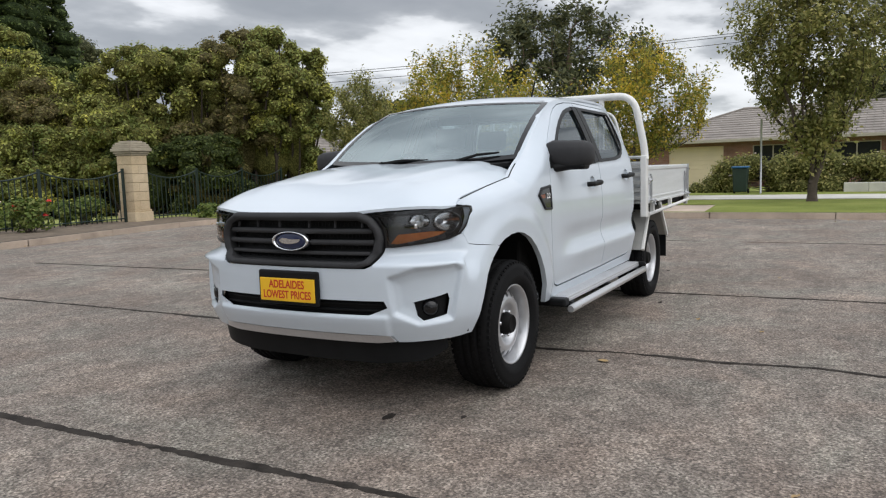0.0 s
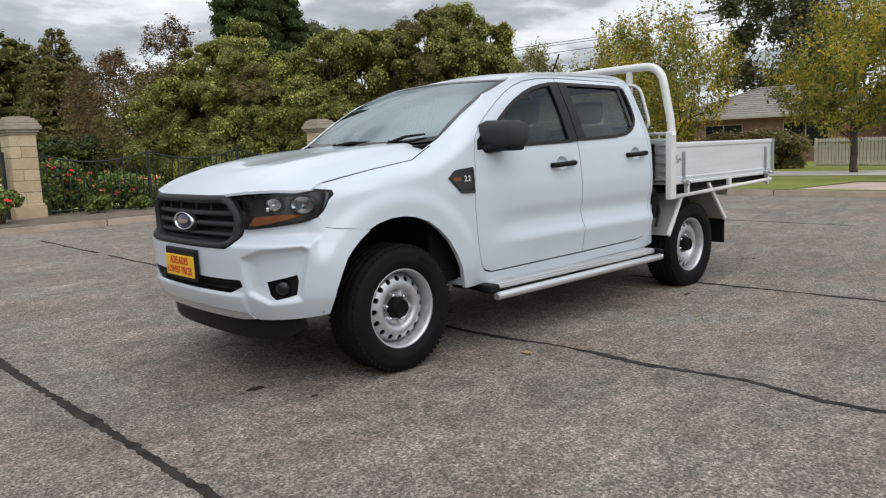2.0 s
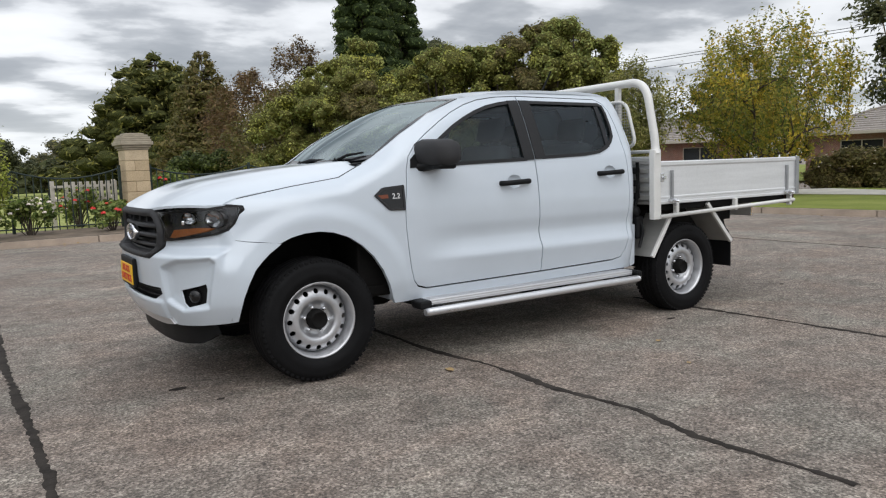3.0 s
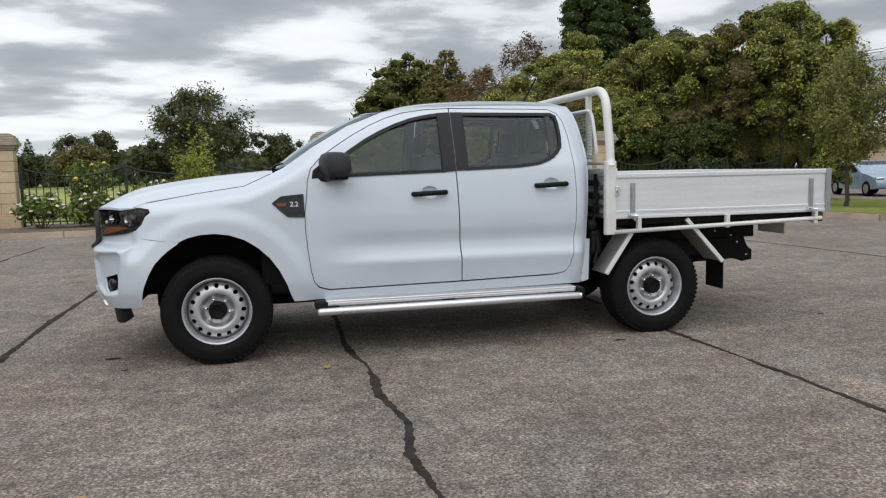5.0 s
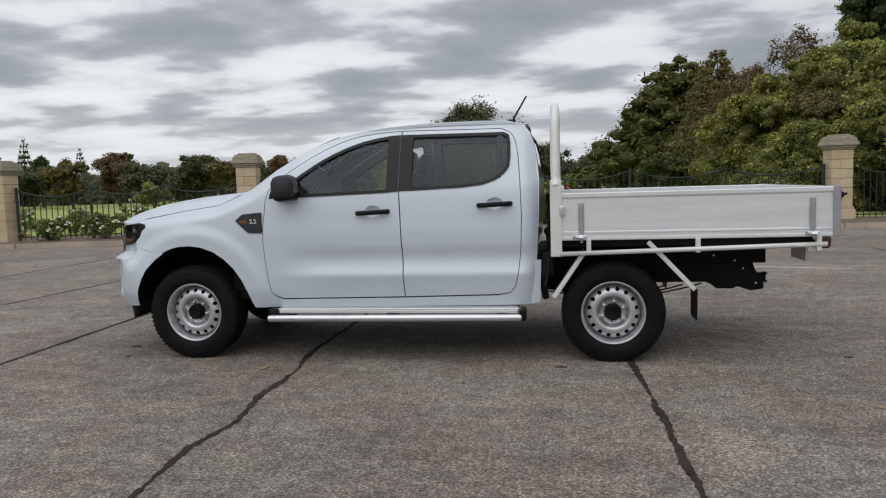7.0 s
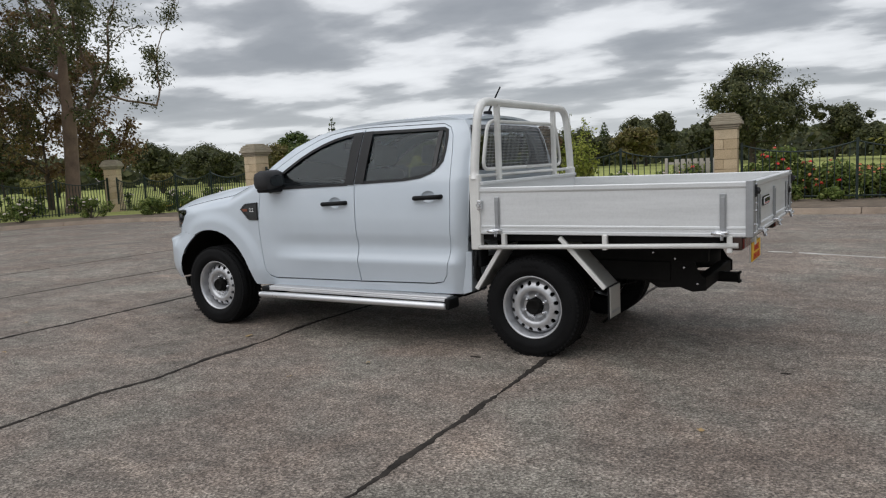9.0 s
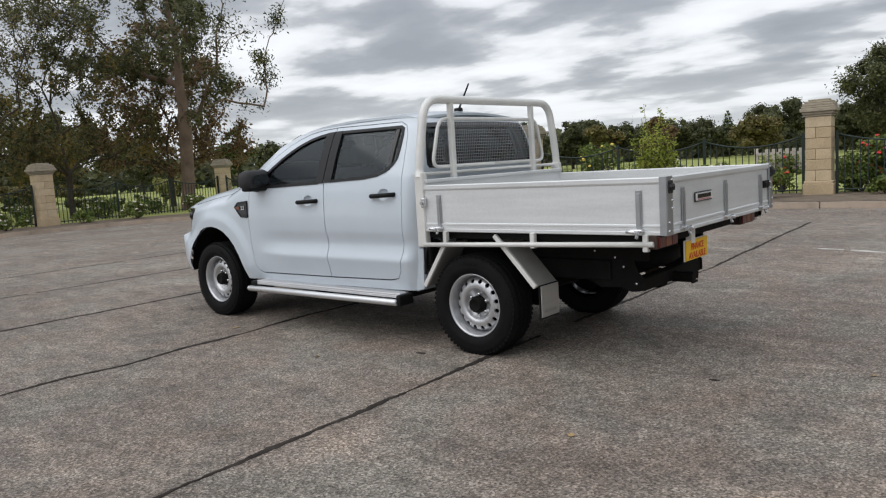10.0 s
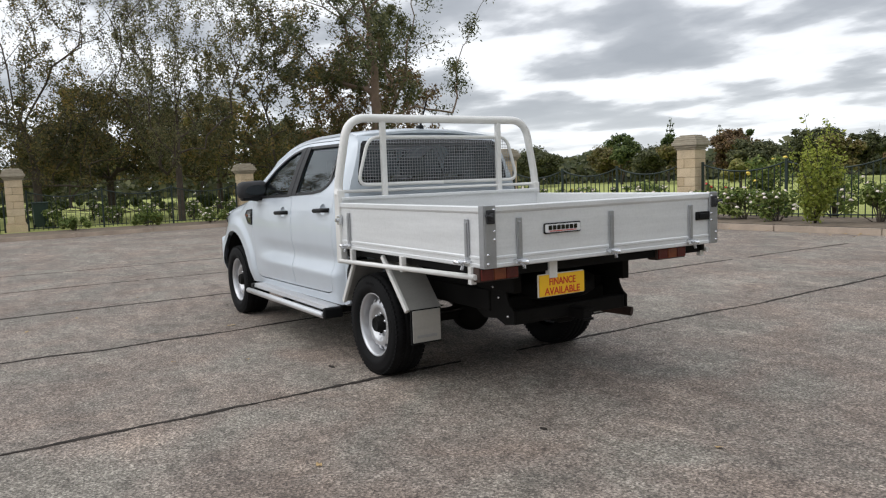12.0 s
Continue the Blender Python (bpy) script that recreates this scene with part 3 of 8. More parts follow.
def make_ground():
    bm = bmesh.new()
    xs = [-700, -400, -250, -150, -100, -70] + list(range(-50, 51, 2)) + [70, 100, 150, 250, 400, 700]
    grid = [[bm.verts.new((x, y, gz(x, y))) for y in xs] for x in xs]
    for i in range(len(xs) - 1):
        for j in range(len(xs) - 1):
            bm.faces.new((grid[i][j], grid[i + 1][j], grid[i + 1][j + 1], grid[i][j + 1])).smooth = True
    tagged(part("ground", bm, PAVING), "worn grey aggregate paving of a wide forecourt", "ground", kind="structure")


make_ground()

KERB = chaikin([(-13.2, 40.0), (-13.2, 8.0), (-13.3, 0.0), (-13.3, -6.0), (-13.0, -9.6), (-11.8, -12.3), (-9.6, -12.9), (-6.3, -12.1), (-4.0, -11.6), (0.0, -11.4), (4.6, -11.2), (8.5, -11.2), (12.5, -10.6), (16.0, -10.2), (18.3, -8.6), (18.8, -5.5), (18.3, -2.0), (17.9, 1.0), (17.6, 5.0), (17.4, 12.0), (17.4, 40.0)], 2, False)


def offset_path(path, d):
    p = np.array(path)
    t = np.gradient(p, axis=0)
    t /= np.linalg.norm(t, axis=1, keepdims=True)
    return [tuple(q) for q in p + np.stack([-t[:, 1], t[:, 0]], 1) * d]


def kerb(name, path, side, label):
    """A concrete kerb with its gutter, cut into cast lengths by narrow joints."""
    prof = [(0.32, 0.004), (0.02, 0.012), (0.0, 0.10), (-0.03, 0.125), (-0.17, 0.13), (-0.17, -0.05)]
    path = densify(path, 0.4, False)
    bm = bmesh.new()
    cols = [offset_path(path, side * -o) for o, _ in prof]
    run = 0
    prev = None
    for i in range(len(path)):
        rowv = [bm.verts.new((cols[k][i][0], cols[k][i][1], gz(*path[i]) + prof[k][1])) for k in range(len(prof))]
        if prev:
            if run % 6 == 5:
                mid = [v.co.lerp(w.co, 0.05) for v, w in zip(prev, rowv)]
                prev = [bm.verts.new(c) for c in mid]
            for k in range(len(prof) - 1):
                bm.faces.new((prev[k], prev[k + 1], rowv[k + 1], rowv[k]))
            run += 1
        prev = rowv
    bmesh.ops.recalc_face_normals(bm, faces=bm.faces)
    tagged(part(name, bm, CONCRETE), label, "kerb", kind="structure")


kerb("kerb", KERB, 1, "pale sandy concrete kerb round the forecourt")
CUT = min(range(len(KERB)), key=lambda i: math.hypot(KERB[i][0] + 11.2, KERB[i][1] + 12.5))
BACK, BED_BACK = offset_path(KERB, -0.16), offset_path(KERB, -3.4)
sheet("garden_bed", BACK[CUT:] + BED_BACK[CUT:][::-1], 0.12, SOIL, 0.6, "dark mulched garden bed between kerb and fence")
FAR = [(60, 40), (150, 40), (150, -60), (100, -150), (0, -170), (-60, -150), (-60, -60), (-24, -24), (-15.0, -16.0)]
sheet("park_lawn", BED_BACK[CUT:] + FAR, 0.12, LAWN, 4.0, "mown green park lawn behind the fence")
sheet("verge", BACK[:CUT + 1] + [BED_BACK[CUT], (-15.0, -16.0), (-19.0, -16.0), (-20.3, -12.0), (-20.3, 8), (-20.3, 40)], 0.12, VERGE, 0.8, "mown green grass verge beside the kerb",
      holes=[[(-16.9, -2.2), (-16.9, -0.65), (-13.7, -0.4), (-13.7, -2.5)]])
sheet("driveway", [(-17.0, -2.25), (-17.0, -0.6), (-13.46, -0.35), (-13.46, -2.55)], 0.105, CONCRETE, 0.6, "sandy concrete driveway apron crossing the verge")
sheet("footpath", [(-20.3, 40), (-24.2, 40), (-24.2, -8), (-26, -11), (-22, -13), (-20.3, -12)], 0.13, PATHMAT, 1.0, "pale concrete footpath in front of the houses")
sheet("front_garden", [(-24.2, 40), (-120, 40), (-120, -60), (-60, -60), (-34, -14), (-26, -11), (-24.2, -8)], 0.12, VERGE, 3.0, "front gardens of the houses with lawn")


def crack(points, width, seed):
    """A bitumen-sealed joint in the paving: a wavering dark strip of uneven width, standing a few millimetres proud."""
    rnd = random.Random(seed)
    path = densify(points, 0.022, False)
    bm = bmesh.new()
    prev = None
    for i, (x, y) in enumerate(path):
        wob = 0.035 * noise.noise((x * 0.7 + seed, y * 0.7, seed)) + 0.016 * noise.noise((x * 3.1, y * 3.1, seed + 5))
        jl, jr = 0.016 * noise.noise((x * 9, y * 19, seed + 31)) + rnd.uniform(-0.003, 0.003), 0.016 * noise.noise((x * 9, y * 19, seed + 57)) + rnd.uniform(-0.003, 0.003)
        w = 0.88 * width * (0.85 + 0.75 * noise.noise((x * 2.0, y * 2.0, seed + 9)) + rnd.uniform(-0.05, 0.05))
        # the seal is worn through here and there
        if noise.noise((x * 1.3 + 4.0, y * 1.3, seed * 3.1)) > 0.42:
            prev = None
            continue
        w = max(0.008, w)
        z = gz(x, y)
        r = [bm.verts.new((x + wob - w / 2 + jl, y, z + 0.001)), bm.verts.new((x + wob - w * 0.3 + jl, y, z + 0.005)), bm.verts.new((x + wob + w * 0.3 + jr, y, z + 0.005)), bm.verts.new((x + wob + w / 2 + jr, y, z + 0.001))]
        if prev:
            for k in range(3):
                bm.faces.new((prev[k], prev[k + 1], r[k + 1], r[k])).smooth = True
        prev = r
    bmesh.ops.recalc_face_normals(bm, faces=bm.faces)
    tagged(part("sealed_joint", bm, SEAL), "thin black bitumen-sealed joint across the paving", "paving joint", kind="structure")


crack([(1.56, -4.0), (1.58, -0.85), (1.53, 0.4), (1.52, 1.0), (1.5, 1.7), (1.48, 3.2), (1.45, 7)], 0.068, 1)
crack([(-0.8, -9.5), (-0.82, -3.7), (-0.88, 0.5), (-0.97, 1.35), (-0.94, 1.9), (-1.02, 2.4), (-0.96, 2.8), (-1.02, 3.4), (-1.0, 7)], 0.06, 2)
crack([(-3.05, -8.5), (-3.3, -3.3), (-3.34, 1.0), (-3.38, 1.8), (-3.42, 2.6), (-3.46, 3.4), (-3.5, 7)], 0.056, 3)
crack([(3.75, -8.8), (3.7, -3.6), (3.85, -1.6), (3.9, 1.5), (3.8, 6)], 0.035, 4)
crack([(-8.1, -7.5), (-7.95, -4.6), (-8.2, -2.5), (-8.2, 5)], 0.03, 5)
crack([(6.1, -8.5), (6.2, 0), (6.2, 5)], 0.022, 7)


# ---- the truck: x runs forward from the front axle, y to its left ----
DOOR_Z = curve_table([(0.38, 0.845), (0.44, 0.862), (0.50, 0.878), (0.58, 0.8945), (0.63, 0.9055), (0.642, 0.9075), (0.652, 0.9065), (0.668, 0.901), (0.70, 0.887), (0.735, 0.8765), (0.768, 0.872), (0.80, 0.876), (0.83, 0.8835), (0.87, 0.892), (0.95, 0.895), (1.08, 0.888), (1.18, 0.878), (1.27, 0.862),
                      (1.36, 0.829), (1.50, 0.772), (1.62, 0.716), (1.68, 0.686), (1.73, 0.655), (1.80, 0.60)])
PLAIN_Z = curve_table([(0.38, 0.845), (0.44, 0.862), (0.55, 0.885), (0.70, 0.890), (0.86, 0.892), (0.95, 0.893), (1.08, 0.887), (1.18, 0.878), (1.27, 0.862),
                       (1.36, 0.829), (1.50, 0.772), (1.62, 0.716), (1.68, 0.686), (1.73, 0.655), (1.80, 0.60)])
# the upper edge of the body side: bonnet gap, windscreen pillar, roof rail and rear corner (x, z, half-width there)
EDGE = np.array([(0.49, 1.072, 0.800), (0.42, 1.096, 0.787), (0.10, 1.15, 0.785), (-0.21, 1.192, 0.78), (-0.30, 1.232, 0.760), (-0.385, 1.270, 0.748), (-0.475, 1.312, 0.744), (-0.68, 1.452, 0.732), (-0.92, 1.592, 0.702),
                 (-1.17, 1.69, 0.660), (-1.42, 1.735, 0.652), (-1.67, 1.757, 0.65), (-1.92, 1.767, 0.65), (-2.22, 1.767, 0.65), (-2.46, 1.757, 0.65), (-2.58, 1.73, 0.65), (-2.645, 1.66, 0.668),
                 (-2.68, 1.52, 0.715), (-2.70, 1.30, 0.79), (-2.695, 1.09, 0.815), (-2.685, 0.84, 0.825), (-2.675, 0.67, 0.825), (-2.67, 0.44, 0.80)])


def side_y(x, z):
    """Half-width of the body at (x, z)."""
    s = sstep(-0.62, -1.15, x) if x > -1.15 else 1.0
    y = DOOR_Z(z) * s + PLAIN_Z(z) * (1 - s)
    if x > 0.05:
        y -= 0.06 * ((x - 0.05) / 0.40) ** 2 * sstep(0.62, 1.0, z)
    r = math.hypot(x + 0.01, (z - 0.40) * 1.0)
    y += 0.024 * sstep(0.67, 0.56, r)
    p = np.array((x, z))
    a, b = EDGE[:-1, :2], EDGE[1:, :2]
    d = b - a
    t = np.clip(np.sum((p - a) * d, 1) / np.sum(d * d, 1), 0, 1)
    gap = np.linalg.norm(p - a - t[:, None] * d, axis=1)
    i = int(np.argmin(gap))
    ye = EDGE[i, 2] + (EDGE[i + 1, 2] - EDGE[i, 2]) * t[i]
    D = 0.105
    if gap[i] < D:
        y -= max(0, y - ye) * (1 - gap[i] / D) ** 2
    return y


def on_side(sign, lift=0.0):
    return lambda x, z: (x, sign * (side_y(x, z) + lift), z)


ARCH = [(-0.512, 0.40), (-0.494, 0.44), (-0.468, 0.52), (-0.422, 0.62), (-0.36, 0.71), (-0.286, 0.782), (-0.20, 0.84), (-0.10, 0.876), (-0.01, 0.888), (0.08, 0.884), (0.16, 0.866), (0.225, 0.838)]
FENDER_FRONT = [(0.33, 0.853), (0.41, 0.862), (0.465, 0.872), (0.487, 0.925), (0.45, 0.96), (0.425, 1.01), (0.415, 1.045), (0.422, 1.062), (0.45, 1.068)]
SIDE_OUT = [tuple(e[:2]) for e in EDGE] + [(-2.62, 0.415), (-2.4, 0.41), (-0.62, 0.40)] + ARCH + FENDER_FRONT
DOORS = [(-0.62, 1.12), (-0.603, 1.0), (-0.603, 0.88), (-0.615, 0.74), (-0.632, 0.60), (-0.65, 0.525), (-0.685, 0.482), (-0.75, 0.462), (-1.70, 0.472), (-2.40, 0.486), (-2.49, 0.505), (-2.53, 0.56), (-2.555, 0.68),
         (-2.572, 0.85), (-2.58, 1.06), (-2.572, 1.30), (-2.556, 1.51), (-2.535, 1.62), (-2.50, 1.68), (-2.43, 1.712), (-1.69, 1.722), (-1.49, 1.712), (-1.33, 1.69), (-1.20, 1.652), (-1.08, 1.60), (-0.96, 1.535),
         (-0.84, 1.46), (-0.73, 1.385), (-0.655, 1.305), (-0.628, 1.22)]
FRONT_DOOR = DOORS[:8] + [(-1.7003, 0.472), (-1.6913, 0.75), (-1.6813, 1.08), (-1.6733, 1.26), (-1.6733, 1.7215)] + DOORS[21:]
REAR_DOOR = [(-1.700, 0.472)] + DOORS[9:20] + [(-1.673, 1.7215), (-1.673, 1.26), (-1.681, 1.08), (-1.691, 0.75)]
GLASS_F = [(-0.745, 1.255), (-0.93, 1.258), (-1.585, 1.275), (-1.585, 1.668), (-1.49, 1.655), (-1.38, 1.632), (-1.27, 1.595), (-1.16, 1.548), (-1.05, 1.49), (-0.93, 1.413), (-0.84, 1.35), (-0.775, 1.293)]
GLASS_R = [(-1.76, 1.285), (-2.15, 1.298), (-2.30, 1.315), (-2.385, 1.345), (-2.445, 1.388), (-2.476, 1.43), (-2.484, 1.50), (-2.482, 1.60), (-2.472, 1.652), (-2.445, 1.666), (-1.76, 1.672)]
FRONT_DOOR = [(x, z + 0.005) if z < 0.49 else (x, z) for x, z in FRONT_DOOR]
REAR_DOOR = [(x, z + 0.005) if z < 0.49 else (x, z) for x, z in REAR_DOOR]


def make_truck():
    truck = empty("utility_truck", (-1.6, 0, 0), "white dual-cab utility truck with flat aluminium tray on paving", "truck")
    inv = Matrix.Translation((1.6, 0, 0))

    def nose_back(x):
        """Sets the nose back a little ahead of the front wheel arch."""
        u = min(1.0, max(0.0, (x - 0.42) / 0.45))
        return 0.038 * u * u * (3 - 2 * u)

    def P(name, bm, mat, label="", smooth=None, parent=None):
        for v in bm.verts:
            v.co.x -= nose_back(v.co.x)
        ob = part(name, bm, mat, parent or truck, label, smooth)
        if parent is None:
            ob.matrix_basis = inv
        return ob

    # body sides, doors and side glass
    for s in (1, -1):
        o = (0, s, 0)
        P("body_side", panel(SIDE_OUT, on_side(s), 0.018, [inset(DOORS, -0.001)], o, 0.03), PAINT)
        for door, glass, hx, hz in ((FRONT_DOOR, GLASS_F, -1.475, 1.115), (REAR_DOOR, GLASS_R, -2.385, 1.152)):
            g2 = inset(glass, -0.004)
            cup = [(hx + 0.062 * math.cos(a), hz + 0.006 + 0.046 * math.sin(a)) for a in np.linspace(0, 2 * math.pi, 24, endpoint=False)]
            d = P("door", panel(inset(door, 0.0042), on_side(s), 0.018, [inset(glass, -0.010), cup], o, 0.035), PAINT)
            P("window_trim", panel(inset(glass, -0.017), on_side(s, 0.006), 0.014, [inset(glass, 0.006)], o, 0.011), PILLARBLACK, "black window surround", None, d)
            P("side_window", panel(g2, on_side(s, -0.010), 0.03, (), o, 0.004), TINT, "dark tinted side glass", None, d)
            strip = [(-1.576, 1.262), (-1.6675, 1.266), (-1.6675, 1.690), (-1.576, 1.686)] if door is FRONT_DOOR else [(-1.6785, 1.268), (-1.768, 1.272), (-1.768, 1.690), (-1.6785, 1.690)]
            P("pillar_trim", panel(strip, on_side(s, 0.009), 0.018, (), o, 0.012), PILLARBLACK, "black door pillar strip", None, d)
            if door is REAR_DOOR:
                P("pillar_trim", panel([(-2.395, 1.335), (-2.43, 1.345), (-2.44, 1.66), (-2.40, 1.665)], on_side(s, 0.001), 0.04, (), o, 0.01), GLOSSBLACK, "black quarter strip", None, d)
            yb = side_y(hx, hz)
            bm = bmesh.new()
            tube(bm, bend([(hx + 0.118, s * (yb - 0.02), hz - 0.004), (hx + 0.112, s * (yb + 0.036), hz - 0.004), (hx - 0.105, s * (yb + 0.038), hz + 0.004), (hx - 0.118, s * (yb - 0.02), hz + 0.004)], 0.03), 0.0185, 10)
            P("door_handle", bm, BLACK, "black pull handle", None, d)
            bowl = lambda x, z, hx=hx, hz=hz: (x, s * (side_y(x, z) - 0.026 * max(0.0, 1 - ((x - hx) / 0.0625) ** 2 - ((z - hz - 0.006) / 0.0465) ** 2) ** 0.6), z)
            P("handle_cup", panel(cup, bowl, 0.009, (), o, 0.003), PAINT, "hollow finger recess", None, d)
        # fender vent badge
        vent = [(-0.388, 1.075), (-0.440, 1.118), (-0.458, 1.123), (-0.594, 1.134), (-0.600, 1.128), (-0.603, 0.982), (-0.596, 0.976), (-0.496, 0.980), (-0.482, 0.986)]
        v = P("fender_vent", panel(vent, on_side(s, 0.008), 0.02, (), o, 0.02), GLOSSBLACK, "black fender vent badge")
        P("vent_rim", panel(inset(vent, 0.004), on_side(s, 0.012), 0.02, [inset(vent, 0.016)], o, 0.008), DARKGREY, "raised grey rim", None, v)
        P("repeater", panel([(-0.412, 1.076), (-0.480, 1.079), (-0.482, 1.056), (-0.432, 1.055)], on_side(s, 0.0125), 0.02, (), o, 0.004), AMBERDIM, "amber side repeater", None, v)
        tb = lettering("2.2", 0.046, WHITEINK, v, pose(-0.535, s * (side_y(-0.53, 1.06) + 0.0135), 1.066, 90, 0, 180 if s > 0 else 0), "badge_lettering")
        # mirror
        m0 = s * 0.80
        bm = bmesh.new()
        box(bm, -0.09, 0.082, -0.16, 0.15, -0.092, 0.092, 0.06)
        for vv in bm.verts:
            k = vv.co.y * s + 0.16
            vv.co.x -= 0.17 * k
            vv.co.z *= 1.0 - 0.5 * max(0.0, k - 0.10)
        bmesh.ops.translate(bm, verts=bm.verts, vec=(-0.785, s * 0.945, 1.322))
        mir = P("door_mirror", bm, DARKGREY, "dark grey door mirror", True)
        bm = bmesh.new()
        box(bm, -0.895, -0.765, *sorted((s * 0.80, s * 1.055)), 1.222, 1.262, 0.018)
        P("mirror_skirt", bm, BLACK, "black lower mirror cover", True, mir)
        bm = bmesh.new()
        tube(bm, [(-0.73, s * 0.83, 1.238), (-0.77, s * 0.90, 1.243), (-0.80, s * 1.0, 1.25)], [0.045, 0.04, 0.03], 8, True, 0.75)
        P("mirror_arm", bm, BLACK, "black mirror arm", None, mir)
        bm = bmesh.new()
        panel([(-0.66, 1.235), (-0.745, 1.24), (-0.785, 1.30), (-0.85, 1.36), (-0.80, 1.372), (-0.72, 1.33), (-0.67, 1.29)], on_side(s, 0.004), 0.03, (), o, 0.02, None, bm)
        P("mirror_base", bm, BLACK, "black mirror sail", None, mir)
        bm = bmesh.new()
        panel(chaikin([(s * 0.825, 1.275), (s * 1.04, 1.275), (s * 1.03, 1.365), (s * 0.835, 1.372)], 2), lambda y, z: (-0.878 - 0.17 * (abs(y) - 0.785), y, z), 0.05, (), (-1, 0, 0), 0.004, None, bm)
        P("mirror_glass", bm, MIRRORGLASS, "dark mirror glass", None, mir)
        # side step
        bm = bmesh.new()
        tube(bm, [(-0.66, s * 0.99, 0.334), (-0.68, s * 0.99, 0.334), (-2.55, s * 0.99, 0.341), (-2.57, s * 0.99, 0.341)], [0.021, 0.0255, 0.0255, 0.021], 14)
        st = P("side_step", bm, STEPALLOY, "polished alloy side step")
        bm = bmesh.new()
        box(bm, -2.55, -0.72, *sorted((s * 0.84, s * 0.945)), 0.372, 0.402, 0.006)
        box(bm, -2.54, -0.73, *sorted((s * 0.935, s * 0.950)), 0.366, 0.386, 0.003)
        for k in range(5):
            y = 0.852 + 0.018 * k
            box(bm, -2.53, -0.74, *sorted((s * y, s * (y + 0.008))), 0.401, 0.4055)
        P("tread_plate", bm, STEPALLOY, "ribbed alloy tread", None, st)
        for x in (-0.78, -1.6, -2.42):
            bm = bmesh.new()
            box(bm, x - 0.03, x + 0.03, *sorted((s * 0.50, s * 0.97)), 0.325, 0.368, 0.008)
            P("step_bracket", bm, BLACK, "black step bracket", None, st)
        bm = bmesh.new()
        box(bm, -0.735, -0.645, *sorted((s * 0.84, s * 0.96)), 0.345, 0.398, 0.014)
        P("step_end", bm, BLACK, "black end cap", None, st)
        bm = bmesh.new()
        box(bm, -2.60, -2.555, *sorted((s * 0.84, s * 1.0)), 0.315, 0.40, 0.014)
        P("step_end", bm, BLACK, "black end cap", None, st)
        # lower rear corner of the cab, and the dark hoses behind it
        corner = [(-2.655, 0.74), (-2.712, 0.735), (-2.705, 0.56), (-2.700, 0.43), (-2.64, 0.415), (-2.625, 0.50), (-2.64, 0.62)]
        P("cab_corner", panel(corner, lambda x, z: (x, s * (0.838 - 0.35 * max(0, -2.66 - x)), z), 0.025, (), o, 0.03), PAINT, "white lower corner behind the door")
        bm = bmesh.new()
        lathe(bm, [(0.0, 0.035), (0.030, 0.033), (0.040, 0.02), (0.042, -0.03)], 20)
        bmesh.ops.translate(bm, verts=bm.verts, vec=(-2.735, s * 0.80, 0.835))
        hose = P("filler_cap", bm, BLACK, "round black filler cap behind the cab")
        bm = bmesh.new()
        tube(bm, bend([(-2.735, s * 0.79, 0.83), (-2.745, s * 0.78, 0.70), (-2.72, s * 0.76, 0.56), (-2.74, s * 0.70, 0.44)], 0.05), 0.026, 8)
        tube(bm, bend([(-2.765, s * 0.80, 1.22), (-2.775, s * 0.80, 1.00), (-2.765, s * 0.77, 0.86)], 0.05), 0.014, 6)
        P("hose", bm, BLACK, "black rubber hose", None, hose)
        bm = bmesh.new()
        for z in (0.93, 1.03, 1.13):
            box(bm, -2.80, -2.75, *sorted((s * 0.62, s * 0.80)), z, z + 0.05, 0.012)
        P("hose_clamp", bm, BLACK, "black clamps and brackets", None, hose)
        # inner arch and floor side
        bm = bmesh.new()
        rows = []
        for a in np.linspace(0.06, math.pi - 0.02, 20):
            rows.append([bm.verts.new((-0.01 + 0.525 * math.cos(a), s * y, 0.395 + 0.505 * math.sin(a))) for y in (0.42, 0.855)])
        for p, q in zip(rows, rows[1:]):
            bm.faces.new((p[0], p[1], q[1], q[0])).smooth = True
        P("arch_liner", bm, UNDER, "black wheel arch liner")
        bm = bmesh.new()
        box(bm, -2.64, -0.52, *sorted((s * 0.60, s * 0.822)), 0.405, 0.455, 0.01)
        P("sill", bm, PAINT, "white sill under the doors")

    # bonnet, roof, screens
    ridge = curve_table([(0.88, 1.040), (0.84, 1.058), (0.79, 1.082), (0.72, 1.116), (0.65, 1.145), (0.49, 1.188), (0.29, 1.222), (0.05, 1.254), (-0.16, 1.273), (-0.38, 1.290)])

    def bonnet(x, y):
        u = abs(y) / 0.78
        z = ridge(x) - 0.018 * u * u - 0.082 * max(0, (u - 0.62) / 0.38) ** 2
        dome = sstep(0.50 + 0.10 * sstep(0.7, -0.3, x), 0.40 + 0.10 * sstep(0.7, -0.3, x), abs(y))
        return (x, y, z + 0.012 * dome * sstep(0.80, 0.45, x) - 0.010 * sstep(0.30, 0.05, abs(y)) * sstep(0.75, 0.4, x))

    half = [(-0.385, 0.0), (-0.39, 0.30), (-0.40, 0.52), (-0.395, 0.67), (-0.375, 0.715), (-0.295, 0.742), (-0.205, 0.768), (0.10, 0.774), (0.35, 0.775), (0.43, 0.778), (0.485, 0.791)] + [front_plan(s, 1.05) for s in (5.9, 5.5, 5.0, 4.5, 4.0, 3.4, 2.8, 2.0, 1.0)]
    outline = half + [(front_plan(0, 1.05)[0], 0.0)] + [(x, -y) for x, y in half[:0:-1]]
    P("bonnet", panel(outline, bonnet, 0.03, (), (0, 0, 1), 0.014), PAINT, "white bonnet with shallow creases")

